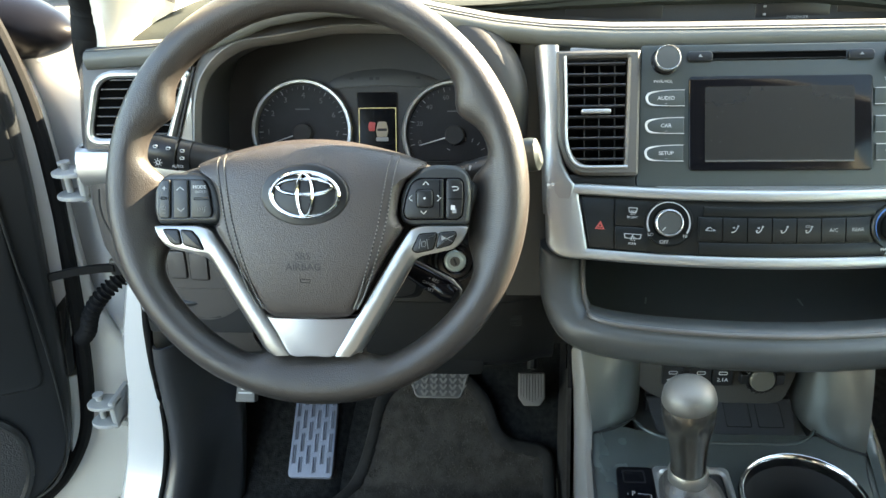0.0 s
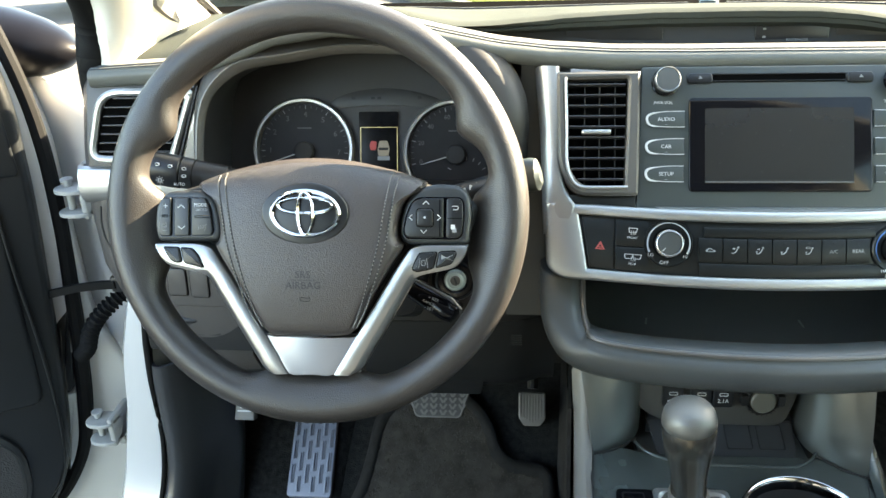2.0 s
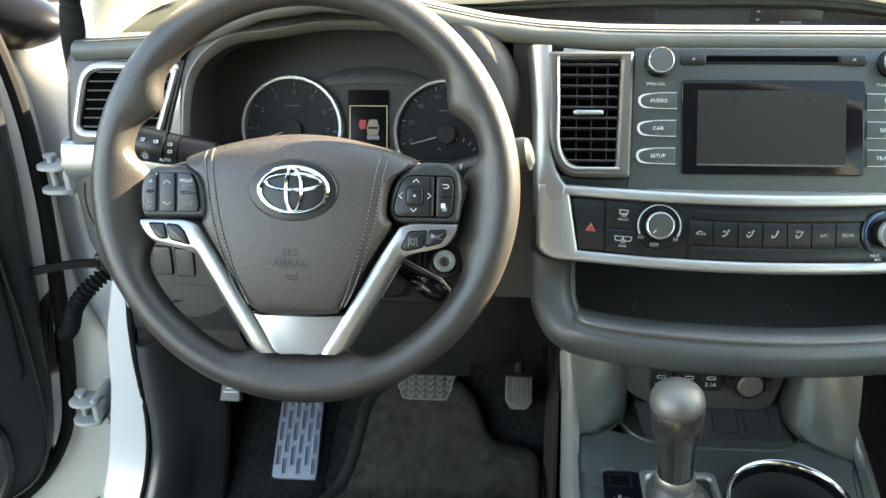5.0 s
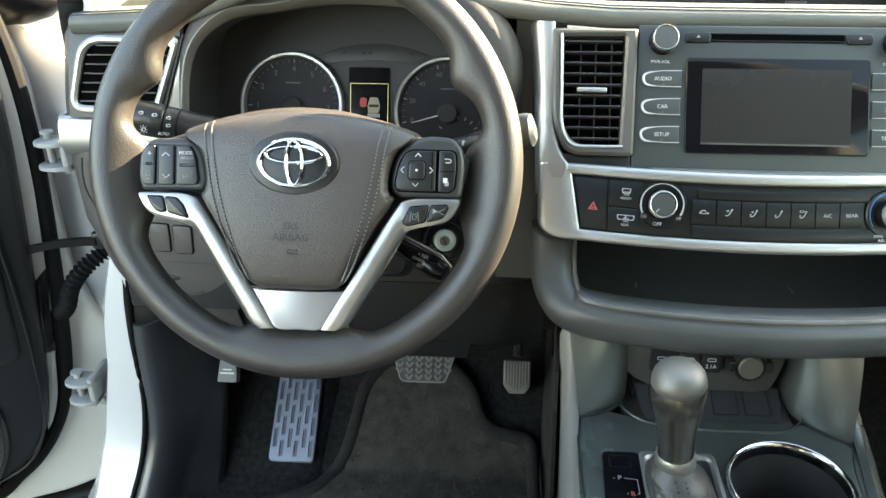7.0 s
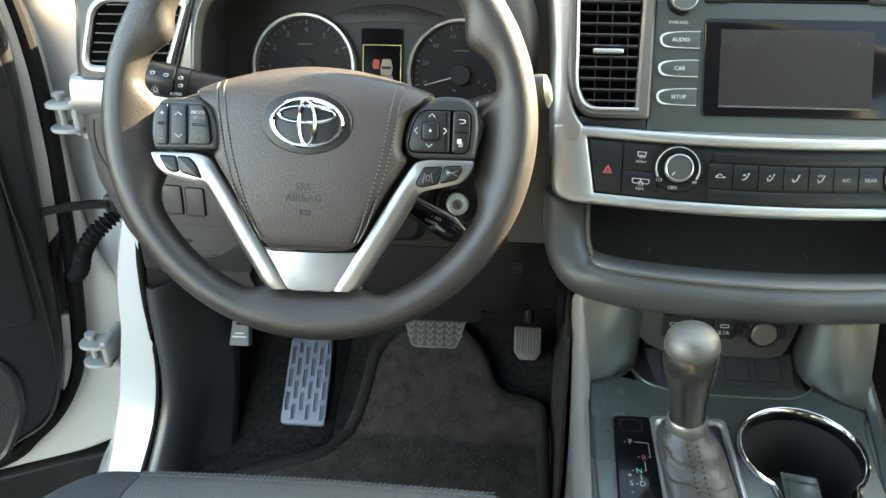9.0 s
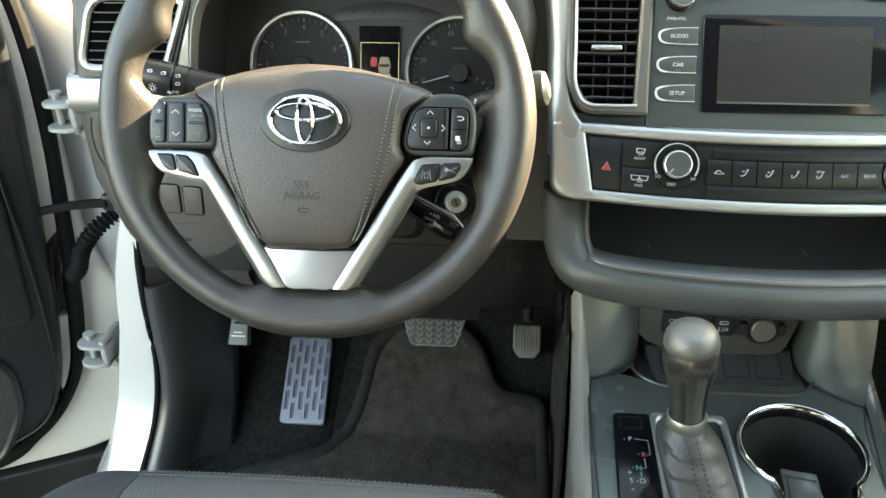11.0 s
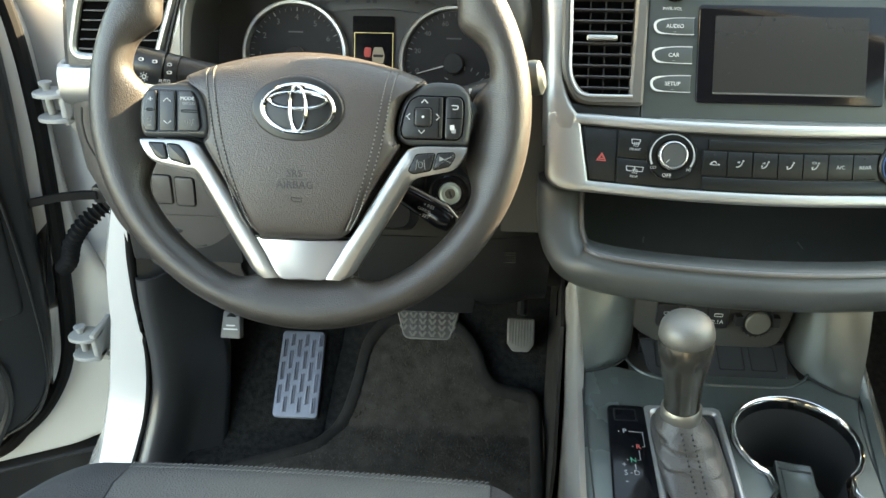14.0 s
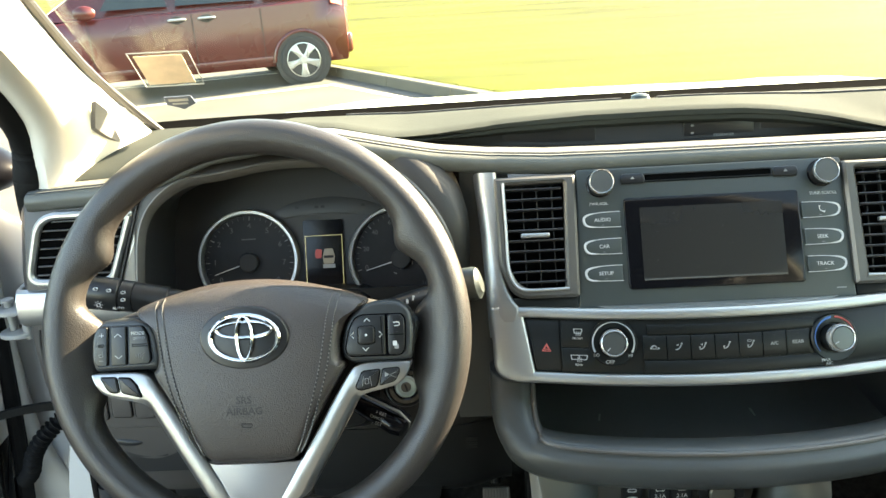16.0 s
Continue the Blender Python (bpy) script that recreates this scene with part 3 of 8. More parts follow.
    # passenger's door: corner panel, window frame and mirror
    part("corner_panel", loft([[(x, y, z) for y, z in ((0.98, 1.14), (0.70, 1.14), (0.74, 1.30), (0.88, 1.30), (0.98, 1.24))] for x in (0.705, 0.735)]), RUBBER, CAR, "black mirror corner panel")
    part("mirror_housing", loft([[(1.02 + p.x, y, 1.26 + p.y) for p in rect(2 * w, 2 * h, h * 0.8)] for y, w, h in ((0.98, 0.11, 0.075), (1.0, 0.125, 0.088), (1.06, 0.12, 0.085), (1.11, 0.06, 0.05))]), WHITE, CAR)
    part("mirror_stalk", box(0.72, 0.95, 1.0, 1.06, 1.19, 1.24, 0.015), RUBBER, CAR)
    for s in (-1, 1):
        rows = [[(s * 0.76, y, 1.17 - 0.2 * max(0, y - 1.5)) , (s * 0.88, y, 1.08 - 0.2 * max(0, y - 1.5)), (s * 0.93, y, 0.8), (s * 0.93, y, 0.42)] for y in (1.06, 1.5, 2.0, 2.35)]
        part("fender", thick(rows, Vector((-s * 0.02, 0, 0))), WHITE, CAR)


shell()

# windscreen edge: (x, y, z) of its base across the car
def base(x):
    return Vector((x, 1.16 - 0.36 * x * x, 1.271 + 0.018 * min(1, x * x / 0.36)))


def windscreen():
    bottom = [base(x) + Vector((0, 0.02, 0.0)) for x in np.linspace(-0.62, 0.62, 25)]
    top = [Vector((x * 0.87, 0.40 - 0.10 * x * x, 1.65 - 0.03 * x * x)) for x in np.linspace(-0.62, 0.62, 25)]
    rows = [[b.lerp(t, k / 8) + Vector((0, 0.03, 0.04)) * math.sin(math.pi * k / 8) for b, t in zip(bottom, top)] for k in range(9)]
    w = part("windscreen", thick(rows, 0.005), GLASS)
    w.visible_shadow = False
    tagged(w, "clear laminated windscreen glass above the dashboard", "windscreen", kind="structure")
    frit = [[b + Vector((0, 0.001, 0.001)), b + Vector((0, -0.024, -0.010))] for b in bottom]
    f = part("windscreen_frit", thick(frit, 0.003), VOID)
    tagged(f, "black band along the windscreen's lower edge", "trim", kind="structure")
    hd = part("header_trim", thick([[t + Vector((0, 0.05, -0.02)) for t in top], [t + Vector((0, -0.06, 0.01)) for t in top]], 0.02), HEAD)
    tagged(hd, "pale trim above the windscreen", "trim", kind="structure")


windscreen()


def pillar_trim(s):
    inner = curve([(-0.598, 1.052, 1.268), (-0.620, 0.996, 1.322), (-0.624, 0.930, 1.370), (-0.615, 0.835, 1.438), (-0.597, 0.745, 1.492), (-0.555, 0.58, 1.565), (-0.508, 0.409, 1.625)], 3, False)
    mid = curve([(-0.630, 0.965, 1.260), (-0.606, 0.840, 1.351), (-0.565, 0.668, 1.452), (-0.520, 0.36, 1.61)], 6, False)
    outer = curve([(-0.664, 0.890, 1.237), (-0.645, 0.855, 1.328), (-0.612, 0.692, 1.432), (-0.562, 0.33, 1.615)], 6, False)
    back = curve([(-0.700, 0.93, 1.235), (-0.690, 0.91, 1.34), (-0.655, 0.73, 1.46), (-0.60, 0.36, 1.65)], 6, False)
    front = curve([(-0.668, 1.06, 1.262), (-0.650, 0.95, 1.375), (-0.625, 0.77, 1.475), (-0.585, 0.41, 1.66)], 6, False)
    eye = Vector((-0.25, 0.11, 1.43))
    inner = [eye + (p - eye) * 0.985 for p in inner]
    rings = []
    for a, b, c, d, e in zip(inner, mid, outer, back, front):
        ring = curve([a, b, c, d, e], 4, True)
        rings.append([Vector((p.x * -s, p.y, p.z)) for p in ring])
    ob = part("pillar_trim", loft(rings), CREAM)
    lip = part("pillar_lip", tube([Vector((p.x * -s + s * -0.002, p.y + 0.006, p.z + 0.004)) for p in inner], 0.0048, 8), RUBBER)
    tagged(lip, "black rubber lip between the pillar trim and the windscreen", "trim", "pillar lips", "structure")
    tag = [Vector((x * -s, y, z)) for x, y, z in ((-0.6027, 0.9032, 1.3393), (-0.6050, 0.9290, 1.3250), (-0.6110, 0.9500, 1.3060), (-0.6162, 0.9718, 1.2812), (-0.6155, 0.9400, 1.2960), (-0.6141, 0.9141, 1.3101))]
    off = Vector((0.0024 * -s * -1, -0.0002, -0.0006))
    part("airbag_tag", loft([[p - off for p in tag], [p + off for p in tag]]), HEAD, ob, "grey moulded airbag tag")
    return tagged(ob, "cream moulded trim on the windscreen pillar", "pillar trim", "pillar trims", "structure")


pillar_trim(-1)
pillar_trim(1)
PSEAL = part("door_opening_seal", tube(curve([(-0.750, 0.838, 0.56), (-0.7262, 0.896, 0.65), (-0.7130, 0.914, 0.74), (-0.7110, 0.916, 0.84), (-0.700, 0.925, 1.0), (-0.694, 0.915, 1.16), (-0.685, 0.900, 1.25), (-0.672, 0.885, 1.325), (-0.637, 0.715, 1.442), (-0.585, 0.34, 1.635)], 6, False), [0.0034] * 18 + [0.0042 + 0.0008 * k for k in range(6)] + [0.009 + 0.0012 * k for k in range(8)] + [0.0175] * 23, 12), SEALRUB)
tagged(PSEAL, "black rubber seal round the door opening", "door seal", kind="structure")


# ---- dashboard ----
DASHB = thing("dashboard", (0.0, 0.95, 1.0), "dark soft-skinned dashboard with stitched top and silver trim", "dashboard")


def crown(x):
    """Height of the dashboard's front upper edge."""
    return float(np.interp(x, [-0.72, -0.66, -0.60, -0.55, -0.48, -0.42, -0.36, -0.31, -0.26, -0.21, -0.15, -0.08, 0.8], [1.2515, 1.2553, 1.2590, 1.270, 1.297, 1.306, 1.301, 1.289, 1.278, 1.271, 1.267, 1.266, 1.264]))


def front(x):
    return float(np.interp(x, [-0.72, -0.62, -0.55, -0.42, -0.28, -0.2, -0.1, 0.8], [0.872, 0.868, 0.862, 0.850, 0.858, 0.866, 0.866, 0.862]))


def brow(x):
    """How far the hooded recess over the radio opens."""
    w = float(np.interp(x, [-0.30, -0.25, -0.20, -0.15, -0.10, 0.0, 0.06, 0.10, 0.15, 0.18, 0.21], [0, 0.38, 0.70, 0.89, 0.98, 1.0, 0.96, 0.83, 0.52, 0.25, 0]))
    return w


def top_row(x):
    """The dashboard's upper skin from its front edge back to the glass."""
    c, f, w = crown(x), front(x), brow(x)
    b = base(x) + Vector((0, -0.002, -0.0045))
    e = Vector((x, f + 0.042 + 0.034 * w, c + 0.025 * w))
    row = [e + Vector((0, 0.014, -0.012 * w - 0.001)), e + Vector((0, 0.002, -0.006 * w)), e, e + Vector((0, 0.006, 0.003))]
    for k in range(1, 13):
        p = row[3].lerp(b, k / 12)
        p.z += 0.003 * math.sin(math.pi * k / 12)
        row.append(p)
    return row


def dash_top():
    xs = np.linspace(-0.680, 0.72, 120)
    part("top_skin", thick([top_row(x) for x in xs], Vector((0, 0.004, -0.006))), TOPSKIN, DASHB, "olive grey soft top skin")
    # recess under the brow
    rows = []
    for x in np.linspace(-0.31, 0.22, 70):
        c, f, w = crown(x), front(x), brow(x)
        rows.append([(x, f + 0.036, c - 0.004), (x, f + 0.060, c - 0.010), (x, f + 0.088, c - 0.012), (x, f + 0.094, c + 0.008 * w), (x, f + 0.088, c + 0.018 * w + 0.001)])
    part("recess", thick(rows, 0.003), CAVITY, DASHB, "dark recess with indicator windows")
    # padded ledge with its rounded front and fine seams
    def edge(x, a):
        return Vector((x, front(x) + 0.012 - 0.012 * math.cos(a), crown(x) - 0.009 + 0.009 * math.sin(a)))
    prof = [math.pi / 2 * k / 6 for k in range(7)]
    rows = []
    for x in xs:
        f, c = front(x), crown(x)
        rows.append([Vector((x, f + 0.022, c - 0.020)), Vector((x, f + 0.008, c - 0.020)), Vector((x, f + 0.002, c - 0.017))] + [edge(x, a) for a in prof] + [Vector((x, f + 0.022, c + 0.001)), Vector((x, f + 0.034, c + 0.001)), Vector((x, f + 0.040, c - 0.001)), Vector((x, f + 0.044, c - 0.006))])
    part("padded_edge", thick(rows, 0.002), TOPPAD, DASHB, "padded stitched ledge", smooth=60)
    for q, r in ((Vector((0, 0, 0)), 0.0009), (Vector((0, 0.005, 0.0008)), 0.0011), (Vector((0, 0.0085, 0.0012)), 0.0006)):
        part("edge_seam", tube([edge(x, 1.1) + q + Vector((0, 0, -0.0001)) for x in xs], r, 5), RUBBER, DASHB, "fine dark seam")
    # demister groove and light sensor near the glass
    for x0, x1 in ((-0.375, -0.03), (0.015, 0.62)):
        for k, r in ((10, 0.0022), (10.35, 0.0013)):
            line = []
            for x in np.linspace(x0, x1, 40):
                row = top_row(x)
                i = 3 + int(k)
                line.append(row[i].lerp(row[i + 1], k - int(k)) + Vector((0, 0, 0.0004)))
            part("defroster_slot", tube(line, r, 6), CAVITY, DASHB, "narrow black demister groove")
    part("light_sensor", dome(oval(0.013, 0.008), 0, 0.003, 0.007), CONSOLE, DASHB, "small round light sensor", Matrix.Translation(top_row(-0.006)[13]))


dash_top()


def recess_windows():
    F = face((0, 0.9555, 1.2655), 8)
    for x, w in ((-0.140, 0.10), (0.122, 0.075)):
        part("blank_window", plate(rect(w, 0.017, 0.003, x, 0.001), 0, 0.002, 0.0006), BUTTON, DASHB, "", F)
    p = part("indicator_window", plate(rect(0.074, 0.017, 0.002, 0.0405, -0.0005), 0, 0.0025, 0.0006), BUTTON, DASHB, "black indicator strip with small print", F)
    lettering("PASSENGER", 0.0042, F @ at(0.046, -0.0062, 0.0028), INK_DIM, p)
    for y in (0.005, -0.003):
        part("indicator_mark", plate(rect(0.0032, 0.0022, 0.0008, 0.0125, y), 0.0024, 0.003), INK_DIM, p, "", F)


recess_windows()


def lower_dash():
    # left end and face round the side vent
    rows = []
    for z, y in ((1.245, 0.884), (1.235, 0.878), (1.17, 0.866), (1.121, 0.860), (1.119, 0.860), (1.10, 0.858), (1.04, 0.851), (0.98, 0.846), (0.93, 0.852), (0.90, 0.872)):
        bulge = 0.012 if z < 1.12 else 0.0
        left = -0.700 - 0.012 * max(0, min(1, (1.24 - z) / 0.1)) + 0.26 * max(0, 1.06 - z) ** 1.25 * 2.6
        rows.append([(left + 0.004, y + 0.10, z), (left, y + 0.04, z), (left + 0.004, y + 0.012, z), (left + 0.014, y, z)] + [(x, y - bulge * max(0.0, math.sin(math.pi * (x - left) / (-0.50 - left))), z) for x in np.linspace(left + 0.03, -0.572 if z > 1.12 else -0.54, 12)])
    part("end_panel", thick(rows, 0.003), BOLSTER, DASHB, "brown-black end panel under the side vent")
    part("end_seam", tube(curve([(-0.6855, 0.8505, 1.1130), (-0.6875, 0.8480, 1.095), (-0.6850, 0.8455, 1.076), (-0.676, 0.8430, 1.056)], 5, False), 0.0011, 6), CAVITY, DASHB, "dark seam in the end panel")
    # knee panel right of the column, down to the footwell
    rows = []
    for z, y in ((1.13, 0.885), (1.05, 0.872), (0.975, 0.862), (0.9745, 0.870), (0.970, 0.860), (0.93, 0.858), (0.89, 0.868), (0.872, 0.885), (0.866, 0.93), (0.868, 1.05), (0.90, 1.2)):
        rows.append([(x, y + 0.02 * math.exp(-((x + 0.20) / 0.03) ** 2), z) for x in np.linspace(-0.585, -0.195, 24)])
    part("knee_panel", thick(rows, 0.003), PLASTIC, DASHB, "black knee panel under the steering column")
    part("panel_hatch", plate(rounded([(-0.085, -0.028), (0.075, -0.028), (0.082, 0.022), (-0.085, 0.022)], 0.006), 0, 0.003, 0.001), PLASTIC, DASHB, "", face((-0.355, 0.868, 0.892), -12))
    part("hatch_edge", tube(curve([(-0.425, 0.8655, 0.9175), (-0.290, 0.8655, 0.9185), (-0.2785, 0.8660, 0.910), (-0.2765, 0.8700, 0.886), (-0.283, 0.8745, 0.8785), (-0.400, 0.8745, 0.8775)], 4, False), 0.0007, 5), BUTTON, DASHB, "fine hatch outline")
    part("column_lip", tube([(-0.425, 0.8605, 0.9345), (-0.40, 0.8575, 0.9350), (-0.345, 0.8575, 0.9362), (-0.318, 0.8605, 0.9370)], 0.0016, 6), SILVER_DK, DASHB, "thin grey lip under the column")
    for k in range(5):
        part("grille_slot", plate(rect(0.012, 0.0011, 0.0004, 0, -0.006 + 0.003 * k), 0, 0.0012), CAVITY, DASHB, "", face((-0.2395, 0.8565, 0.950), 0))
    # face right of the wheel up to the vent
    rows = []
    for z, y in ((1.262, 0.874), (1.23, 0.882), (1.18, 0.884), (1.12, 0.884), (1.06, 0.874), (0.98, 0.864)):
        rows.append([(x, y, z) for x in np.linspace(-0.30 if z < 1.10 else -0.238, -0.19, 6)])
    part("inner_face", thick(rows, 0.003), DASH, DASHB)
    # right of the radio: passenger side
    rows = []
    for z, y in ((1.245, 0.868), (1.20, 0.862), (1.12, 0.852), (1.05, 0.86), (0.98, 0.89), (0.92, 0.93), (0.88, 1.02)):
        rows.append([(x, y + 0.02 * (x - 0.2), z) for x in np.linspace(0.215, 0.74, 16)])
    part("passenger_face", thick(rows, 0.004), DASH, DASHB)


lower_dash()


def side_vent():
    T = thing("side_air_vent", (-0.63, 0.866, 1.2), "black slatted side air vent in a silver frame", "air vent", "air vents")
    F = face((-0.63, 0.8655, 1.20), 8)
    outer = rounded([(-0.063, -0.041), (0.033, -0.041), (0.064, 0.036), (-0.040, 0.036)], [0.022, 0.012, 0.012, 0.024], 6)
    inner = inset(ccw(outer), 0.0075)
    part("frame", hoop(outer, inner, -0.004, 0.007, 0.0025), SILVER, T, "satin silver frame", F)
    # flat black sheet in place of the shade inside the vent
    part("duct_shade", plate(inner, -0.003, 0.0005), VOID, T, "", F)
    for k in range(7):
        y = -0.029 + 0.0092 * k
        x0 = -0.052 + 0.020 * max(0, (y + 0.033) / 0.069) + 0.003
        x1 = 0.028 + 0.026 * (y + 0.033) / 0.069
        part("slat", box(x0 - (0 if k < 6 else -0.008), x1, y - 0.0007, y + 0.0007, 0.0005, 0.0048, 0.0005, 1), SLAT, T, "", F)
    # silver upright between the vent and the cluster, and the block below
    S = part("upright_trim", plate(rounded([(0.066, 0.038), (0.077, 0.038), (0.056, -0.042), (0.037, -0.042)], 0.003), -0.006, 0.003, 0.002), SILVER, DASHB, "satin silver upright trim", F)
    part("trim_groove", plate([Vector(p) for p in ((0.0655, 0.038), (0.0675, 0.038), (0.0385, -0.042), (0.0365, -0.042))], 0.0, 0.0062), CAVITY, DASHB, "", F)
    rows = []
    for z, y in ((1.1535, 0.866), (1.152, 0.858), (1.146, 0.854), (1.130, 0.851), (1.119, 0.854), (1.1135, 0.860), (1.1125, 0.868)):
        rows.append([(-0.712, y + 0.03, z), (-0.711, y + 0.01, z), (-0.706, y + 0.001, z)] + [(x, y, z) for x in np.linspace(-0.70, -0.575, 10)])
    part("trim_block", thick(rows, 0.003), SILVER, DASHB, "satin silver trim block")


side_vent()


def switch_panel():
    T = thing("switch_panel", (-0.60, 0.845, 1.02), "brown-black panel with three blank square switches beside the column", "switch panel")
    F = face((-0.598, 0.838, 1.028), 6)
    part("panel", plate(rounded([(-0.060, -0.0275), (0.060, -0.0290), (0.050, 0.032), (-0.056, 0.034)], 0.008), -0.008, 0.0, 0.0015), BOLSTER, T, "", F)
    for q in ([(-0.0500, -0.0165), (-0.0285, -0.0165), (-0.0275, 0.0180), (-0.0495, 0.0185)], [(-0.0232, -0.0140), (-0.0025, -0.0148), (-0.0022, 0.0164), (-0.0222, 0.0170)], [(0.0020, -0.0160), (0.0216, -0.0166), (0.0224, 0.0140), (0.0026, 0.0152)]):
        o = ccw(rounded(q, 0.003, 4))
        sw = part("blank_switch", plate(o, -0.001, 0.0022, 0.0010), BOLSTER, T, "blank brown-black switch", F)
        part("switch_gap", plate(inset(o, -0.0010), -0.002, 0.0006), VOID, sw, "", F)
    D = thing("coin_drawer", (-0.60, 0.84, 0.98), "black pull-out drawer front with a finger recess", "drawer")
    G = face((-0.597, 0.838, 0.966), 4)
    part("front", plate(rounded([(-0.060, -0.0235), (0.064, -0.0240), (0.062, 0.0310), (-0.062, 0.0330)], 0.004), -0.006, 0.001, 0.0015), PLASTIC, D, "", G)
    part("top_lip", tube([(-0.058, 0.0332, 0.0005), (0.0, 0.0322, 0.0012), (0.040, 0.0310, 0.0008)], 0.0011, 6), BOLSTER, D, "", G)
    part("recess", plate(rounded([(-0.052, -0.0040), (0.0275, -0.0044), (0.0115, 0.0255), (-0.046, 0.0275)], 0.005, 4), 0.0, 0.0016, 0.0006), CAVITY, D, "finger recess", G)
    part("pull", dome(curve([(-0.030, 0.0140), (-0.012, 0.0105), (0.004, 0.0128), (0.0065, 0.0165), (-0.006, 0.0195), (-0.028, 0.0205)], 5), 0.0005, 0.0035, 0.0065), PLASTIC, D, "rounded pull", G)


switch_panel()


# ---- instrument cluster ----
def cluster():
    T = thing("instrument_cluster", (-0.40, 0.92, 1.17), "hooded instrument cluster with two round chrome-ringed dials", "instrument cluster")
    def arch(dx, dz, y0, lean, rd, push=0.0, sh=0.0):
        pts = [(-0.566 - dx * 0.3, 1.085), (-0.566 - dx * 0.3, 1.165), (-0.557 - dx * 0.4, 1.225 + dz * 0.5), (-0.522 - dx * 0.5, 1.258 + dz), (-0.474, 1.266 + dz), (-0.41, 1.274 + dz), (-0.335, 1.270 + dz), (-0.283 + rd * 0.5 + sh, 1.256 + dz + sh * 0.3), (-0.243 + rd + sh * 0.9, 1.212 + dz * 0.5 + sh), (-0.234 + rd + sh * 0.3, 1.160), (-0.234 + rd, 1.085)]
        out = []
        for p in curve([Vector(q) for q in pts], 6, False):
            u = min(1.0, max(0.0, (p.x + 0.34) / 0.07))
            out.append(Vector((p.x, y0 + lean * (p.y - 1.18) - push * u * u * (3 - 2 * u) * min(1.0, max(0.0, (p.y - 1.16) / 0.05)), p.y)))
        return out
    back = arch(0.024, 0.013, 0.965, 0.20, -0.004, 0.0, 0.004)
    a0 = arch(0.020, 0.016, 0.864, 0.26, -0.003, 0.0, 0.011)
    a1 = arch(0.017, 0.016, 0.850, 0.28, -0.001, 0.012, 0.011)
    a2 = arch(0.009, 0.012, 0.844, 0.30, -0.006, 0.022, 0.006)
    am = arch(0.001, 0.003, 0.840, 0.30, -0.009, 0.020)
    a3 = arch(-0.007, -0.005, 0.847, 0.30, -0.028, 0.010)
    a4 = arch(-0.010, -0.012, 0.885, 0.32, -0.027)
    a5 = arch(-0.004, -0.010, 0.945, 0.36, -0.014)
    part("hood", thick([back, a0, a1, a2, am], 0.002), HOODSKIN, T, "dark brown soft hood", smooth=60)
    part("bezel", thick([[p + Vector((0, -0.001, 0)) for p in am], a3, [p + Vector((0, 0.006, 0)) for p in a3]], 0.002), BEZEL, T, "taupe moulded bezel", smooth=60)
    part("liner", thick([[p + Vector((0, 0.005, 0)) for p in a3], a4, a5], 0.002), HOODLINER, T, "matt black liner", smooth=60)
    F = face((-0.40, 0.934, 1.165), 20)
    part("back_plate", plate(rect(0.40, 0.225, 0.02, 0, 0), -0.012, -0.004), HOODLINER, T, "", F)
    for cx, cy, r, marks, needle, digits, a0, da in ((-0.078, -0.0155, 0.056, 32, 198, [str(k) for k in range(0, 9)], 212, 31.0), (0.092, -0.0195, 0.057, 32, 196, [str(20 * k) for k in range(0, 9)], 195, 30.4)):
        D = part("dial", plate(oval(r - 0.002, r - 0.002, 0, 0, 48), -0.004, -0.002), DIAL, T, "dark dial face", F @ at(cx, cy))
        part("ring", turned([(r + 0.001, -0.004), (r + 0.001, 0.004), (r - 0.0005, 0.0062), (r - 0.0032, 0.0058), (r - 0.0048, 0.0), (r - 0.0048, -0.002)], 64), SILVER, D, "bright metal ring", F @ at(cx, cy))
        for k in range(marks + 1):
            a = radians(a0 - da * k / 4)
            big = k % 4 == 0
            part("mark", plate(rect(0.0045 if big else 0.0028, 0.0009 if big else 0.0006, 0, 0, 0), -0.002, -0.0016), INK_DIM if big else INK_FAINT, D, "", F @ at(cx + (r - 0.0085) * math.cos(a), cy + (r - 0.0085) * math.sin(a), 0, math.degrees(a)))
        for k, dg in enumerate(digits):
            a = radians(a0 - da * k)
            lettering(dg, 0.0085 if len(dg) < 2 else 0.0070, F @ at(cx + (r - 0.017) * math.cos(a), cy + (r - 0.017) * math.sin(a), -0.0018), INK_FAINT, D)
        N = part("needle", plate([Vector(p) for p in ((0.004, -0.0007), (0.040, -0.0003), (0.040, 0.0003), (0.004, 0.0007))], 0.0025, 0.0035), INK, D, "white needle", F @ at(cx, cy - 0.002, 0, needle))
        part("needle_hub", turned([(0.0110, -0.002), (0.0108, 0.0038), (0.0098, 0.0046), (0.0, 0.0048)], 24), CAVITY, N, "", F @ at(cx, cy - 0.002))
        part("unit_print", plate(rect(0.016, 0.0014, 0, cx, cy + 0.024), -0.002, -0.0017), INK_FAINT, D, "", F)
    # small fuel and temperature scale low in the right dial
    for k in range(7):
        a = radians(150 - 120 * k / 6)
        part("scale_mark", plate(rect(0.004, 0.001), -0.002, -0.0015), INK_DIM, T, "", F @ at(0.104 + 0.022 * math.cos(a), -0.048 + 0.022 * math.sin(a), 0, math.degrees(a)))
    # centre display
    S = part("display", plate(rect(0.044, 0.080, 0.002, 0.006, -0.014), -0.004, -0.001), GLOSS, T, "glossy black centre display", F)
    part("display_border", hoop(rect(0.0415, 0.062, 0, 0.0065, -0.022), rect(0.0406, 0.0611, 0, 0.0065, -0.022), -0.001, -0.0004), glowing("amber_line", (0.60, 0.55, 0.28), 0.05), S, "thin amber border", F)
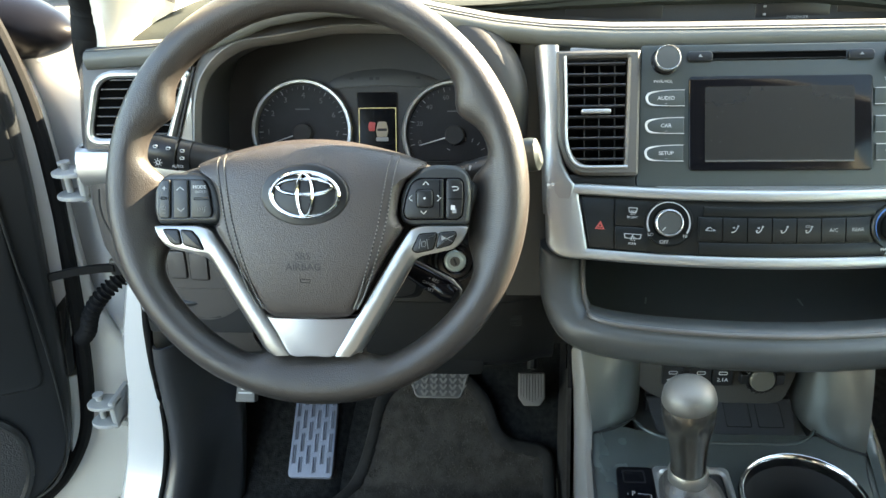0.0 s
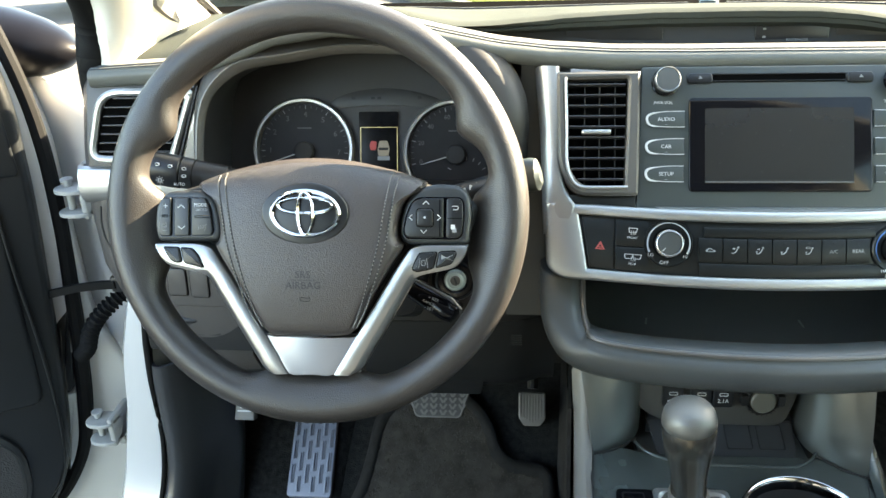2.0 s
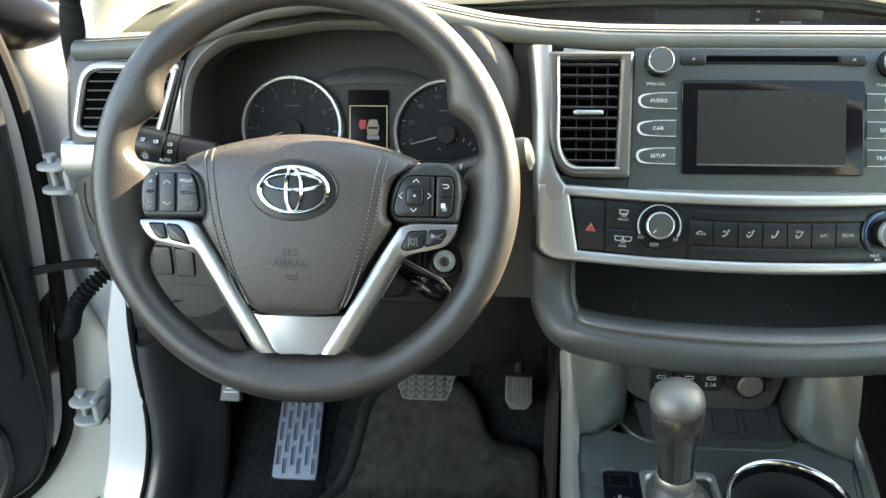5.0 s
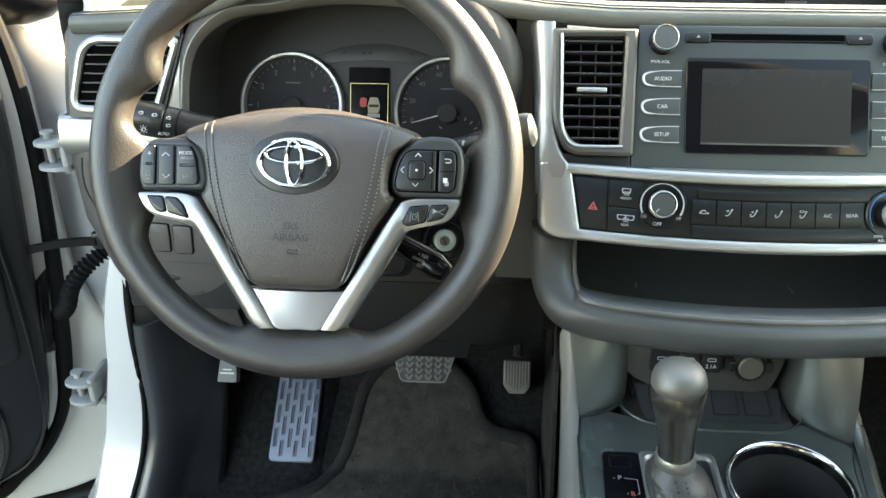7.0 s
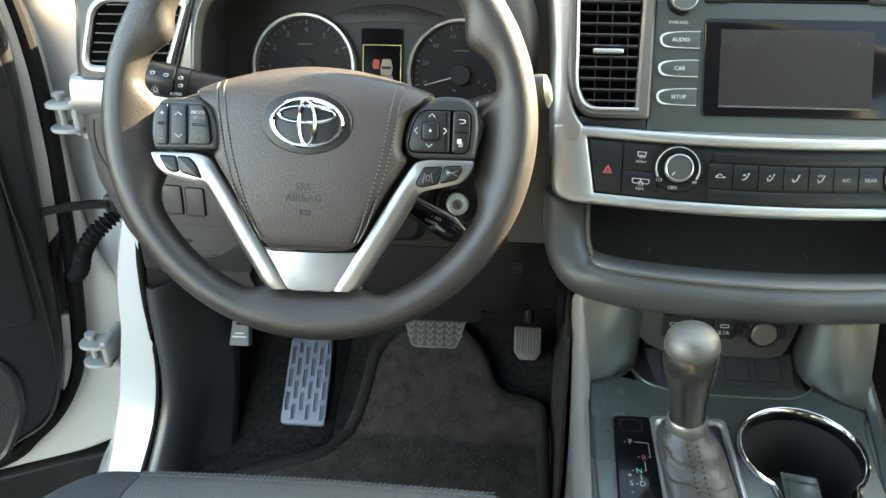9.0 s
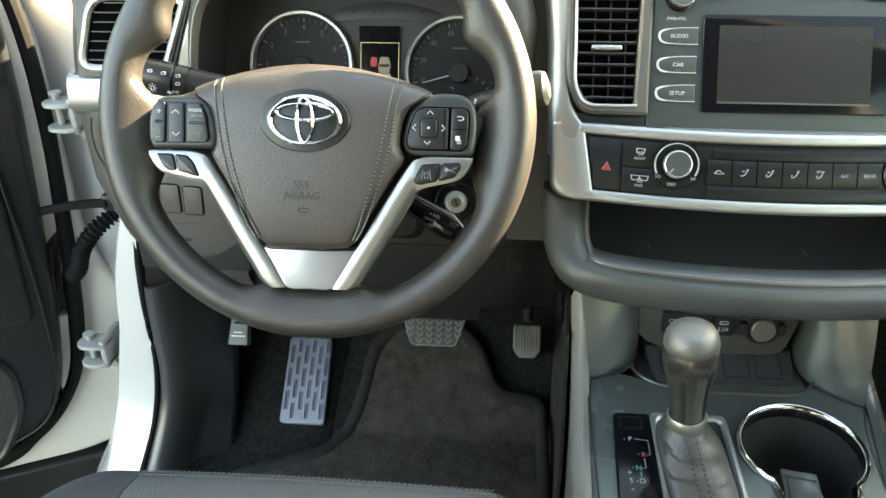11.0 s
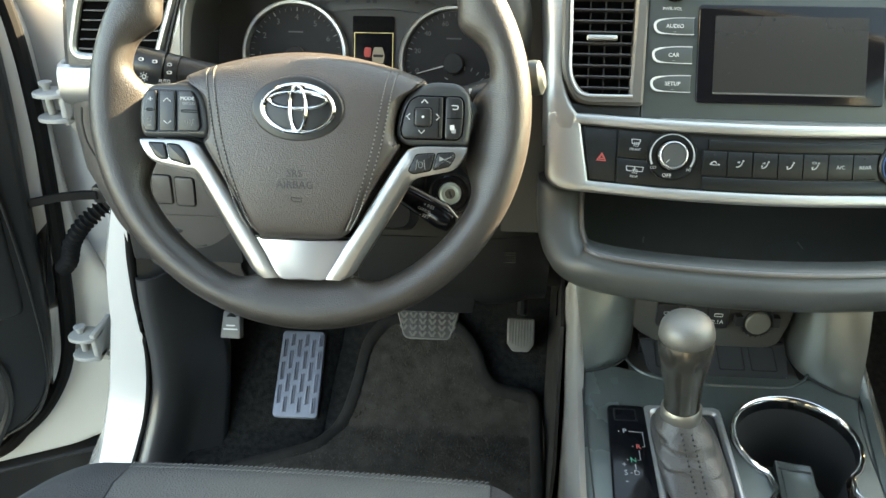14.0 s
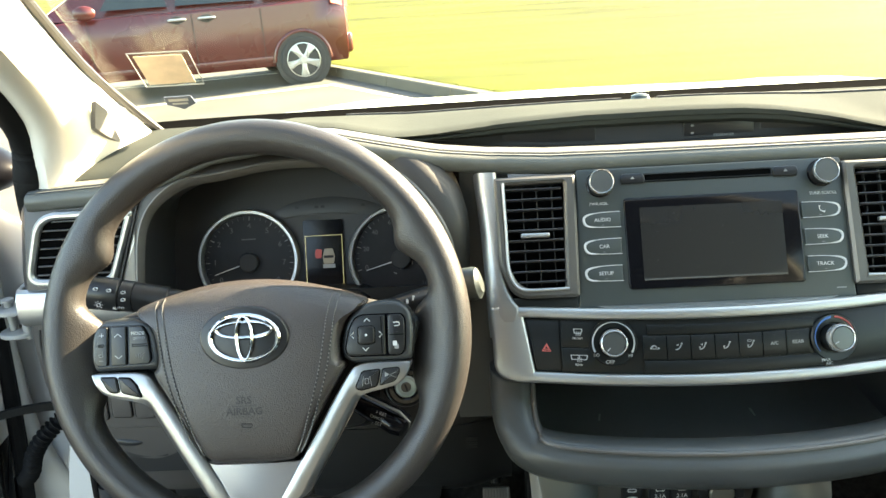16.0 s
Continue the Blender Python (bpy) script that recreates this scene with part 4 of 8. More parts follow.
    car = glowing("pale_icon", (0.20, 0.165, 0.115), 0.01)
    part("car_icon", plate(rounded([(0.004, -0.024), (0.018, -0.024), (0.020, -0.014), (0.017, -0.003), (0.006, -0.003), (0.003, -0.014)], 0.002), -0.001, -0.0003), car, S, "", F @ at(0.0024, -0.0036) @ Matrix.Scale(0.80, 4))
    part("icon_glass", plate(rounded([(0.005, -0.016), (0.018, -0.016), (0.0185, -0.0125), (0.0045, -0.0125)], 0.001), -0.0004, 0.0), DIAL, S, "", F @ at(0.0024, -0.0036) @ Matrix.Scale(0.80, 4))
    part("icon_bumper", plate(rounded([(0.003, -0.030), (0.020, -0.030), (0.020, -0.0245), (0.003, -0.0245)], 0.001), -0.001, -0.0003), INK_DIM, S, "", F @ at(0.0024, -0.0036) @ Matrix.Scale(0.80, 4))
    part("open_door_icon", plate(rounded([(-0.007, -0.016), (0.001, -0.016), (0.002, -0.004), (-0.006, -0.003), (-0.008, -0.009)], 0.002), -0.001, -0.0003), glowing("red_icon", (0.26, 0.022, 0.016), 0.015), S, "red open-door icon", F @ at(0.0024, -0.0036) @ Matrix.Scale(0.80, 4))
    part("warning_strip", plate(curve([(-0.050, 0.031), (0.015, 0.0335), (0.084, 0.029), (0.060, 0.044), (0.015, 0.0515), (-0.030, 0.0455)], 5), -0.004, -0.0028, 0.0004), material("smoked_strip", (0.0125, 0.0125, 0.012), 0.45), T, "smoked warning light strip", F)
    for x in (-0.022, 0.0, 0.007, 0.052):
        part("warning_mark", plate(rect(0.0045, 0.003, 0.001, x, 0.041), -0.0028, -0.0026), DIAL, T, "", F)


cluster()

# ---- steering wheel and column ----
WC = Vector((-0.4155, 0.715, 1.1636))
WF = face(WC, 21.7)


def steering_wheel():
    T = thing("steering_wheel", WC, "black three-spoke steering wheel with silver trim and thumb switches", "steering wheel")
    rings = []
    n = 216
    for i in range(n):
        a = 2 * math.pi * i / n
        deg = math.degrees(a)
        up = deg if deg < 90 or deg > 270 else 180 - deg      # mirrored: both sides alike
        up = (up + 180) % 360 - 180

        def near(c, w):
            return math.exp(-((up - c) / w) ** 2)

        def step(x):
            return 0.5 + 0.5 * math.tanh(x)
        spoke = step((up + 21) / 4.5) * step((8.5 - up) / 2.6)
        foot = step((19 - abs(deg - 270)) / 3.5)
        c, h = 0.1681, 0.0151
        e = 0.0185 * spoke + 0.0125 * near(29, 6.5) + 0.0135 * foot
        d = 0.0165
        ring = []
        for k in range(24):
            b = 2 * math.pi * k / 24
            cb, sb = math.cos(b), math.sin(b)
            inn = max(0.0, -cb)
            r = c + h * cb - e * inn ** 1.3
            ring.append((r * math.cos(a), r * math.sin(a), d * sb - 0.011 * spoke * inn ** 1.6))
        rings.append(ring)
    part("rim", loft(rings, ends=True), RIM, T, "grained dark urethane rim", WF)
    # dark hub behind the trim
    part("hub_back", plate(curve([(-0.138, -0.004), (-0.136, 0.010), (-0.09, 0.026), (0, 0.036), (0.09, 0.026), (0.136, 0.010), (0.138, -0.004), (0.128, -0.022), (0.088, -0.045), (0.042, -0.105), (0, -0.112), (-0.042, -0.105), (-0.088, -0.045), (-0.128, -0.022)], 5), -0.022, 0.004, 0.006), CAVITY, T, "", WF)
    part("lower_spoke_back", plate(rounded([(-0.044, -0.160), (0.044, -0.160), (0.036, -0.095), (-0.036, -0.095)], 0.006), -0.014, 0.004, 0.004), RIM, T, "", WF)
    # airbag cover
    half = [(0.0, 0.0465), (0.034, 0.0440), (0.068, 0.0365), (0.088, 0.0300), (0.0972, 0.0258), (0.0950, 0.0212), (0.0835, 0.0140), (0.0780, 0.0065), (0.0748, -0.0050), (0.0738, -0.0170), (0.0755, -0.0232), (0.0775, -0.0290), (0.0635, -0.0515), (0.0478, -0.0795), (0.0402, -0.0935), (0.0355, -0.0995), (0.028, -0.1022), (0.0, -0.1026)]
    pts = [Vector(p) for p in half] + [Vector((-x, y)) for x, y in half[-2:0:-1]]
    cover = curve(pts, 4)

    def top(x, y):
        over = y - 0.0405 + 0.0207 * (abs(x) / 0.097) ** 1.75
        return -0.5 * (over + math.sqrt(over * over + 0.000002)) + 0.0375 - 0.013 * (abs(x) / 0.10) ** 2.4 - 0.010 * (abs(y + 0.025) / 0.075) ** 2.4 - 0.0060 * max(0.0, (y - 0.026 + 0.10 * abs(x)) / 0.02) ** 2 - 0.20 * (math.sqrt((y - 0.017) ** 2 + 0.00003) + y - 0.017) / 2
    P = part("airbag_cover", dome(cover, 0.002, 0.024, 0.038, 14, 2.2, 0.005, top), PAD, T, "pebbled dark grey airbag cover", WF, smooth=50)
    for s in (-1, 1):
        for off in (0, 0.006):
            line = curve([(s * (0.0705 + off), 0.0335 - 0.35 * off), (s * (0.0665 + off), 0.012), (s * (0.059 + off), -0.030), (s * (0.046 + off * 0.8), -0.075), (s * (0.0385 + off * 0.5), -0.094)], 14, False)
            pth = [Vector((p.x, p.y, top(p.x, p.y) + 0.0001)) for p in line]
            part("stitch_groove", tube(pth, 0.0007, 5), RUBBER, P, "", WF)
            if off:
                part("cover_seam", tube([p - Vector((s * 0.003, 0, 0.0002)) for p in pth], 0.0006, 5), RUBBER, P, "fine dark seam", WF)
            for i in range(0, len(pth) - 1):
                q = pth[i].lerp(pth[i + 1], 0.5)
                d = (pth[i + 1] - pth[i]).normalized() * 0.0009
                part("stitch", tube([q - d, q + Vector((0, 0, 0.0005)), q + d], 0.00055, 5), THREAD, P, "", WF)
    part("emblem_line", box(-0.0115, 0.0085, -0.05455, -0.0542, top(0, -0.054) - 0.0002, top(0, -0.054) + 0.0002), RUBBER, P, "", WF)
    lettering("SRS", 0.0085, WF @ at(-0.0015, -0.0500, top(0, -0.05) + 0.0002), RUBBER, P)
    lettering("AIRBAG", 0.0085, WF @ at(-0.0015, -0.0590, top(0, -0.0590) + 0.0002), RUBBER, P)
    hz = top(0, -0.070) + 0.0002
    part("horn_mark", tube([(-0.0046, -0.0680, hz), (-0.0046, -0.0705, hz), (-0.0038, -0.0718, hz), (0.0030, -0.0722, hz), (0.0042, -0.0695, hz), (-0.0040, -0.0690, hz)], 0.0004, 5), RUBBER, P, "", WF)
    # oval badge: three plain chrome ovals over a shallow round field
    E = part("badge", plate(oval(0.0362, 0.0255, 0.001, 0.0), 0.030, 0.0378, 0.002), BUTTON, T, "dark oval badge field", WF)
    for a, b, cy, w, z in ((0.0296, 0.0198, 0.0002, 0.0040, 0.0), (0.0078, 0.0186, 0.0004, 0.0031, 0.0006), (0.0240, 0.0078, 0.0068, 0.0034, 0.0003)):
        part("badge_ring", hoop(oval(a, b, 0.0015, cy, 64), oval(a - w, b - w * 0.82, 0.0015, cy, 64), 0.036, 0.0412 + z, 0.0015), CHROME, E, "polished chrome oval", WF)
    # silver lower spokes: a bright face with a side that falls away to the outside
    for s in (-1, 1):
        pairs = (((0.1325, -0.0262), (0.1318, -0.0300)), ((0.1280, -0.0256), (0.1278, -0.0385)), ((0.1200, -0.0256), (0.1210, -0.0445)), ((0.1100, -0.0256), (0.1100, -0.0476)), ((0.0980, -0.0257), (0.0980, -0.0502)), ((0.0905, -0.0270), (0.0905, -0.0532)), ((0.0838, -0.0303), (0.0862, -0.0580)), ((0.0758, -0.0418), (0.0785, -0.0715)), ((0.0680, -0.0540), (0.0707, -0.0850)), ((0.0587, -0.0695), (0.0615, -0.1010)), ((0.0497, -0.0845), (0.0540, -0.1135)), ((0.0405, -0.1000), (0.0478, -0.1240)), ((0.0310, -0.1160), (0.0435, -0.1305)), ((0.0235, -0.1285), (0.0385, -0.1345)), ((0.0190, -0.1366), (0.0330, -0.1372)))
        up = curve([Vector((*a, 0)) for a, b in pairs], 4, False)
        low = curve([Vector((*b, 0)) for a, b in pairs], 4, False)
        rings = []
        for i, (a, b) in enumerate(zip(up, low)):
            q = i / (len(up) - 1)
            z1 = 0.0215 - 0.0030 * max(0.0, q - 0.4) / 0.6
            n = b - a
            u1 = n * min(0.16, 0.0022 / max(n.length, 1e-4))
            side = min(1.0, max(0.0, (q - 0.30) / 0.15)) * min(1.0, max(0.0, (1.02 - q) / 0.2))
            u2 = n * (0.14 + 0.20 * side)
            drop = 0.0014 + 0.0050 * side
            ring = [(a, 0), (a, z1 - 0.0022), (a + u1 * 0.35, z1 - 0.0006), (a + u1, z1), (b - u2, z1), (b - u2 * 0.80, z1 - drop * 0.12), (b - u2 * 0.15, z1 - drop * 0.75), (b, z1 - drop - 0.0015), (b, 0)]
            rings.append([(s * p.x, p.y, z) for p, z in ring])
        sp = part("silver_spoke", loft(rings), SPOKE, T, "satin silver spoke trim", WF, smooth=40)
        if s < 0:
            shapes = ([(-0.1253, -0.0286), (-0.1116, -0.0289), (-0.1090, -0.0416), (-0.1150, -0.0420), (-0.1195, -0.0392)], [(-0.1100, -0.0291), (-0.1000, -0.0299), (-0.0945, -0.0360), (-0.0902, -0.0465), (-0.1073, -0.0421)])
        else:
            shapes = ([(0.0925, -0.0324), (0.1075, -0.0312), (0.1044, -0.0449), (0.0905, -0.0482), (0.0862, -0.0458)], [(0.1092, -0.0311), (0.1225, -0.0303), (0.1234, -0.0335), (0.1190, -0.0413), (0.1062, -0.0446)])
        for k, q in enumerate(shapes):
            o = rounded(q, 0.0022, 4)
            bt = part("spoke_button", plate(inset(ccw(o), 0.0004), 0.019, 0.0232, 0.0009), BUTTON, sp, "black spoke button", WF)
            part("button_gap", plate(inset(ccw(o), -0.0004), 0.018, 0.0220), VOID, bt, "", WF)
            if s > 0:
                cx, cy = sum(p[0] for p in q) / len(q), sum(p[1] for p in q) / len(q)
                if k == 0:
                    for dx in (-0.0034, 0.0034):
                        part("icon", tube([(cx + dx * 1.1, cy - 0.004, 0.0234), (cx + dx * 0.75, cy + 0.004, 0.0234)], 0.00025, 4), INK_DIM, bt, "", WF)
                    part("icon", hoop(rect(0.0034, 0.0048, 0.001, cx, cy), rect(0.0026, 0.0040, 0.0007, cx, cy), 0.0230, 0.0236), INK_DIM, bt, "", WF)
                else:
                    part("icon", plate([Vector((cx - 0.005, cy + 0.0026)), Vector((cx - 0.005, cy - 0.0014)), Vector((cx - 0.001, cy + 0.0004))], 0.0230, 0.0236), INK_DIM, bt, "", WF)
                    for dy in (-0.0024, 0.0024):
                        part("icon", tube([(cx - 0.001, cy, 0.0234), (cx + 0.0045, cy + dy, 0.0234)], 0.00025, 4), INK_DIM, bt, "", WF)
    # lower plate, its blue sky reflection painted in
    part("silver_foot", plate(curve([(-0.0392, -0.1020), (-0.0330, -0.1036), (0.0, -0.1042), (0.0330, -0.1036), (0.0392, -0.1020), (0.0290, -0.1200), (0.0190, -0.1366), (0.0, -0.1372), (-0.0190, -0.1366), (-0.0290, -0.1200)], 4), 0.0, 0.0176, 0.0012), FOOTPLATE, T, "satin silver lower plate, tinted blue as if reflecting sky", WF)
    # switch pods: satin surround, black recess, close-fitting keys
    for s in (-1, 1):
        if s < 0:
            o = [(-0.1235, 0.0182), (-0.0915, 0.0192), (-0.0800, 0.0125), (-0.0755, -0.0050), (-0.0748, -0.0150), (-0.0775, -0.0238), (-0.1305, -0.0248), (-0.1340, -0.0150), (-0.1330, 0.0060)]
            q = [(-0.1252, 0.0136), (-0.0878, 0.0134), (-0.0832, 0.0044), (-0.0806, -0.0155), (-0.0836, -0.0196), (-0.1282, -0.0206), (-0.1302, -0.0155)]
            r1, r2 = [0.012, 0.010, 0.010, 0.01, 0.008, 0.005, 0.004, 0.008, 0.012], [0.003, 0.006, 0.008, 0.004, 0.004, 0.004, 0.004]
        else:
            o = [(0.0930, 0.0205), (0.1045, 0.0245), (0.1245, 0.0235), (0.1335, 0.0165), (0.1362, -0.0011), (0.1332, -0.0248), (0.0850, -0.0258), (0.0778, -0.0225), (0.0750, -0.0140), (0.0768, -0.0020), (0.0815, 0.0108)]
            q = [(0.0925, 0.0138), (0.1265, 0.0136), (0.1295, 0.0100), (0.1300, -0.0010), (0.1286, -0.0175), (0.1245, -0.0212), (0.0815, -0.0210), (0.0786, -0.0150), (0.0815, 0.0000), (0.0865, 0.0102)]
            r1, r2 = [0.006, 0.008, 0.010, 0.010, 0.012, 0.004, 0.006, 0.008, 0.008, 0.012, 0.012], [0.004, 0.004, 0.004, 0.006, 0.006, 0.004, 0.005, 0.006, 0.008, 0.006]
        pod = part("switch_pod", plate(rounded(o, r1, 5), 0.0, 0.0192, 0.0042, 4), POD, T, "satin dark grey switch pod", WF)
        part("pod_recess", plate(rounded(q, r2, 4), 0.010, 0.0197), GLOSS, pod, "black recess round the keys", WF)
        if s < 0:
            keys = ([(-0.1246, 0.0126), (-0.1176, 0.0128), (-0.1188, -0.0195), (-0.1272, -0.0195), (-0.1292, -0.0150)], [(-0.1146, 0.0128), (-0.1022, 0.0128), (-0.1026, -0.0193), (-0.1154, -0.0195)], [(-0.0994, 0.0128), (-0.0884, 0.0124), (-0.0842, 0.0040), (-0.0818, -0.0152), (-0.0842, -0.0188), (-0.1004, -0.0192)])
            for k, o in enumerate(keys):
                bt = part("pod_button", plate(rounded(o, 0.0016, 3), 0.018, 0.0222, 0.0009), BUTTON, pod, "", WF)
                if k == 1:
                    for yy, sg in ((0.0055, 1), (-0.0125, -1)):
                        part("arrow", tube([(-0.1118, yy - sg * 0.0014, 0.0224), (-0.1088, yy + sg * 0.0012, 0.0224), (-0.1058, yy - sg * 0.0014, 0.0224)], 0.0004, 4), INK, bt, "", WF)
                    for yy in (0.0095, -0.0165):
                        part("crease", box(-0.1140, -0.1030, yy - 0.0002, yy + 0.0002, 0.0220, 0.0224), PLASTIC, bt, "", WF)
                elif k == 0:
                    part("split", hoop(rect(0.0052, 0.0026, 0.0009, -0.1232, -0.0026), rect(0.0036, 0.0010, 0.0004, -0.1232, -0.0026), 0.0215, 0.0228, 0.0003), GLOSS, bt, "", WF)
                    part("split", box(-0.1278, -0.1182, -0.0028, -0.0024, 0.0215, 0.0225), VOID, bt, "", WF)
                    part("icon", box(-0.1243, -0.1207, 0.0056, 0.0061, 0.0220, 0.0225), INK, bt, "", WF)
                    part("icon", box(-0.1227, -0.1223, 0.0041, 0.0077, 0.0220, 0.0225), INK, bt, "", WF)
                    part("icon", tube([(-0.1252, -0.0098, 0.0224), (-0.1236, -0.0098, 0.0224), (-0.1222, -0.0078, 0.0224), (-0.1222, -0.0120, 0.0224), (-0.1252, -0.0120, 0.0224), (-0.1252, -0.0098, 0.0224)], 0.00025, 4), INK_DIM, bt, "", WF)
                    part("icon", box(-0.1252, -0.1222, -0.0152, -0.0148, 0.0220, 0.0225), INK_DIM, bt, "", WF)
                else:
                    part("split", hoop(rect(0.0140, 0.0024, 0.0009, -0.0905, -0.0032), rect(0.0122, 0.0008, 0.0003, -0.0905, -0.0032), 0.0215, 0.0228, 0.0003), GLOSS, bt, "", WF)
                    lettering("MODE", 0.0040, WF @ at(-0.0922, 0.0066, 0.0223), INK, bt)
                    lettering("HOLD", 0.0032, WF @ at(-0.0905, 0.0026, 0.0223), INK_DIM, bt)
                    part("icon", hoop(oval(0.0013, 0.0011, -0.0950, 0.0026, 10), oval(0.0009, 0.0007, -0.0950, 0.0026, 10), 0.0220, 0.0225), INK_DIM, bt, "", WF)
                    for j, (x, y) in enumerate(((-0.0945, -0.0125), (-0.0925, -0.0120), (-0.0905, -0.0115))):
                        part("icon", tube([(x, y - 0.0016, 0.0224), (x + 0.0007, y, 0.0224), (x, y + 0.0016, 0.0224)], 0.00028, 4), INK_DIM, bt, "", WF)
                    part("icon", tube([(-0.0868, -0.0095, 0.0224), (-0.0885, -0.0105, 0.0224), (-0.0880, -0.0125, 0.0224), (-0.0890, -0.0150, 0.0224)], 0.0003, 4), INK_DIM, bt, "", WF)
        else:
            pad = part("pod_button", plate(rounded([(0.0932, 0.0126), (0.1126, 0.0126), (0.1124, -0.0196), (0.0822, -0.0198), (0.0798, -0.0145), (0.0828, 0.0000), (0.0872, 0.0096)], [0.005, 0.0015, 0.0015, 0.004, 0.005, 0.008, 0.006], 4), 0.018, 0.0222, 0.0010), BUTTON, pod, "", WF)
            part("pad_groove", box(0.1094, 0.1099, -0.0185, 0.0115, 0.0218, 0.0225), GLOSS, pad, "", WF)
            part("centre_gap", plate(rect(0.0146, 0.0156, 0.0034, 0.0973, -0.0033), 0.0212, 0.02235), VOID, pad, "", WF)
            part("centre_button", plate(rect(0.0134, 0.0144, 0.003, 0.0973, -0.0033), 0.0215, 0.0238, 0.0012), BUTTON, pad, "", WF)
            part("centre_dot", plate(oval(0.0010, 0.0010, 0.0973, -0.0030, 12), 0.0236, 0.0241), INK, pad, "", WF)
            for dx, dy, tn in ((0.001, 0.0122, 0), (-0.001, -0.0118, 180), (-0.0117, 0, 90), (0.0118, 0, -90)):
                part("arrow", tube([(-0.0024, -0.0014, 0), (0, 0.0012, 0), (0.0024, -0.0014, 0)], 0.00042, 4), INK, pad, "", WF @ at(0.0973 + dx, -0.003 + dy, 0.0224, tn))
            bt = part("pod_button", plate(rounded([(0.1152, 0.0126), (0.1258, 0.0126), (0.1283, 0.0095), (0.1288, -0.0010), (0.1276, -0.0168), (0.1240, -0.0200), (0.1148, -0.0198)], 0.002, 3), 0.018, 0.0218, 0.0009), BUTTON, pod, "", WF)
            part("split", box(0.1158, 0.1282, -0.0040, -0.0034, 0.0212, 0.0221), VOID, bt, "", WF)
            part("arrow", tube(curve([(0.1196, 0.0062, 0.0220), (0.1236, 0.0062, 0.0220), (0.1248, 0.0048, 0.0220), (0.1236, 0.0034, 0.0220), (0.1204, 0.0034, 0.0220)], 3, False), 0.00035, 4), INK, bt, "", WF)
            part("icon", plate(rect(0.0034, 0.0038, 0.0006, 0.1204, -0.0108), 0.0214, 0.0221), INK, bt, "", WF)
            part("icon", plate(rect(0.0034, 0.0038, 0.0006, 0.1216, -0.0134), 0.0213, 0.02205), INK_DIM, bt, "", WF)


steering_wheel()


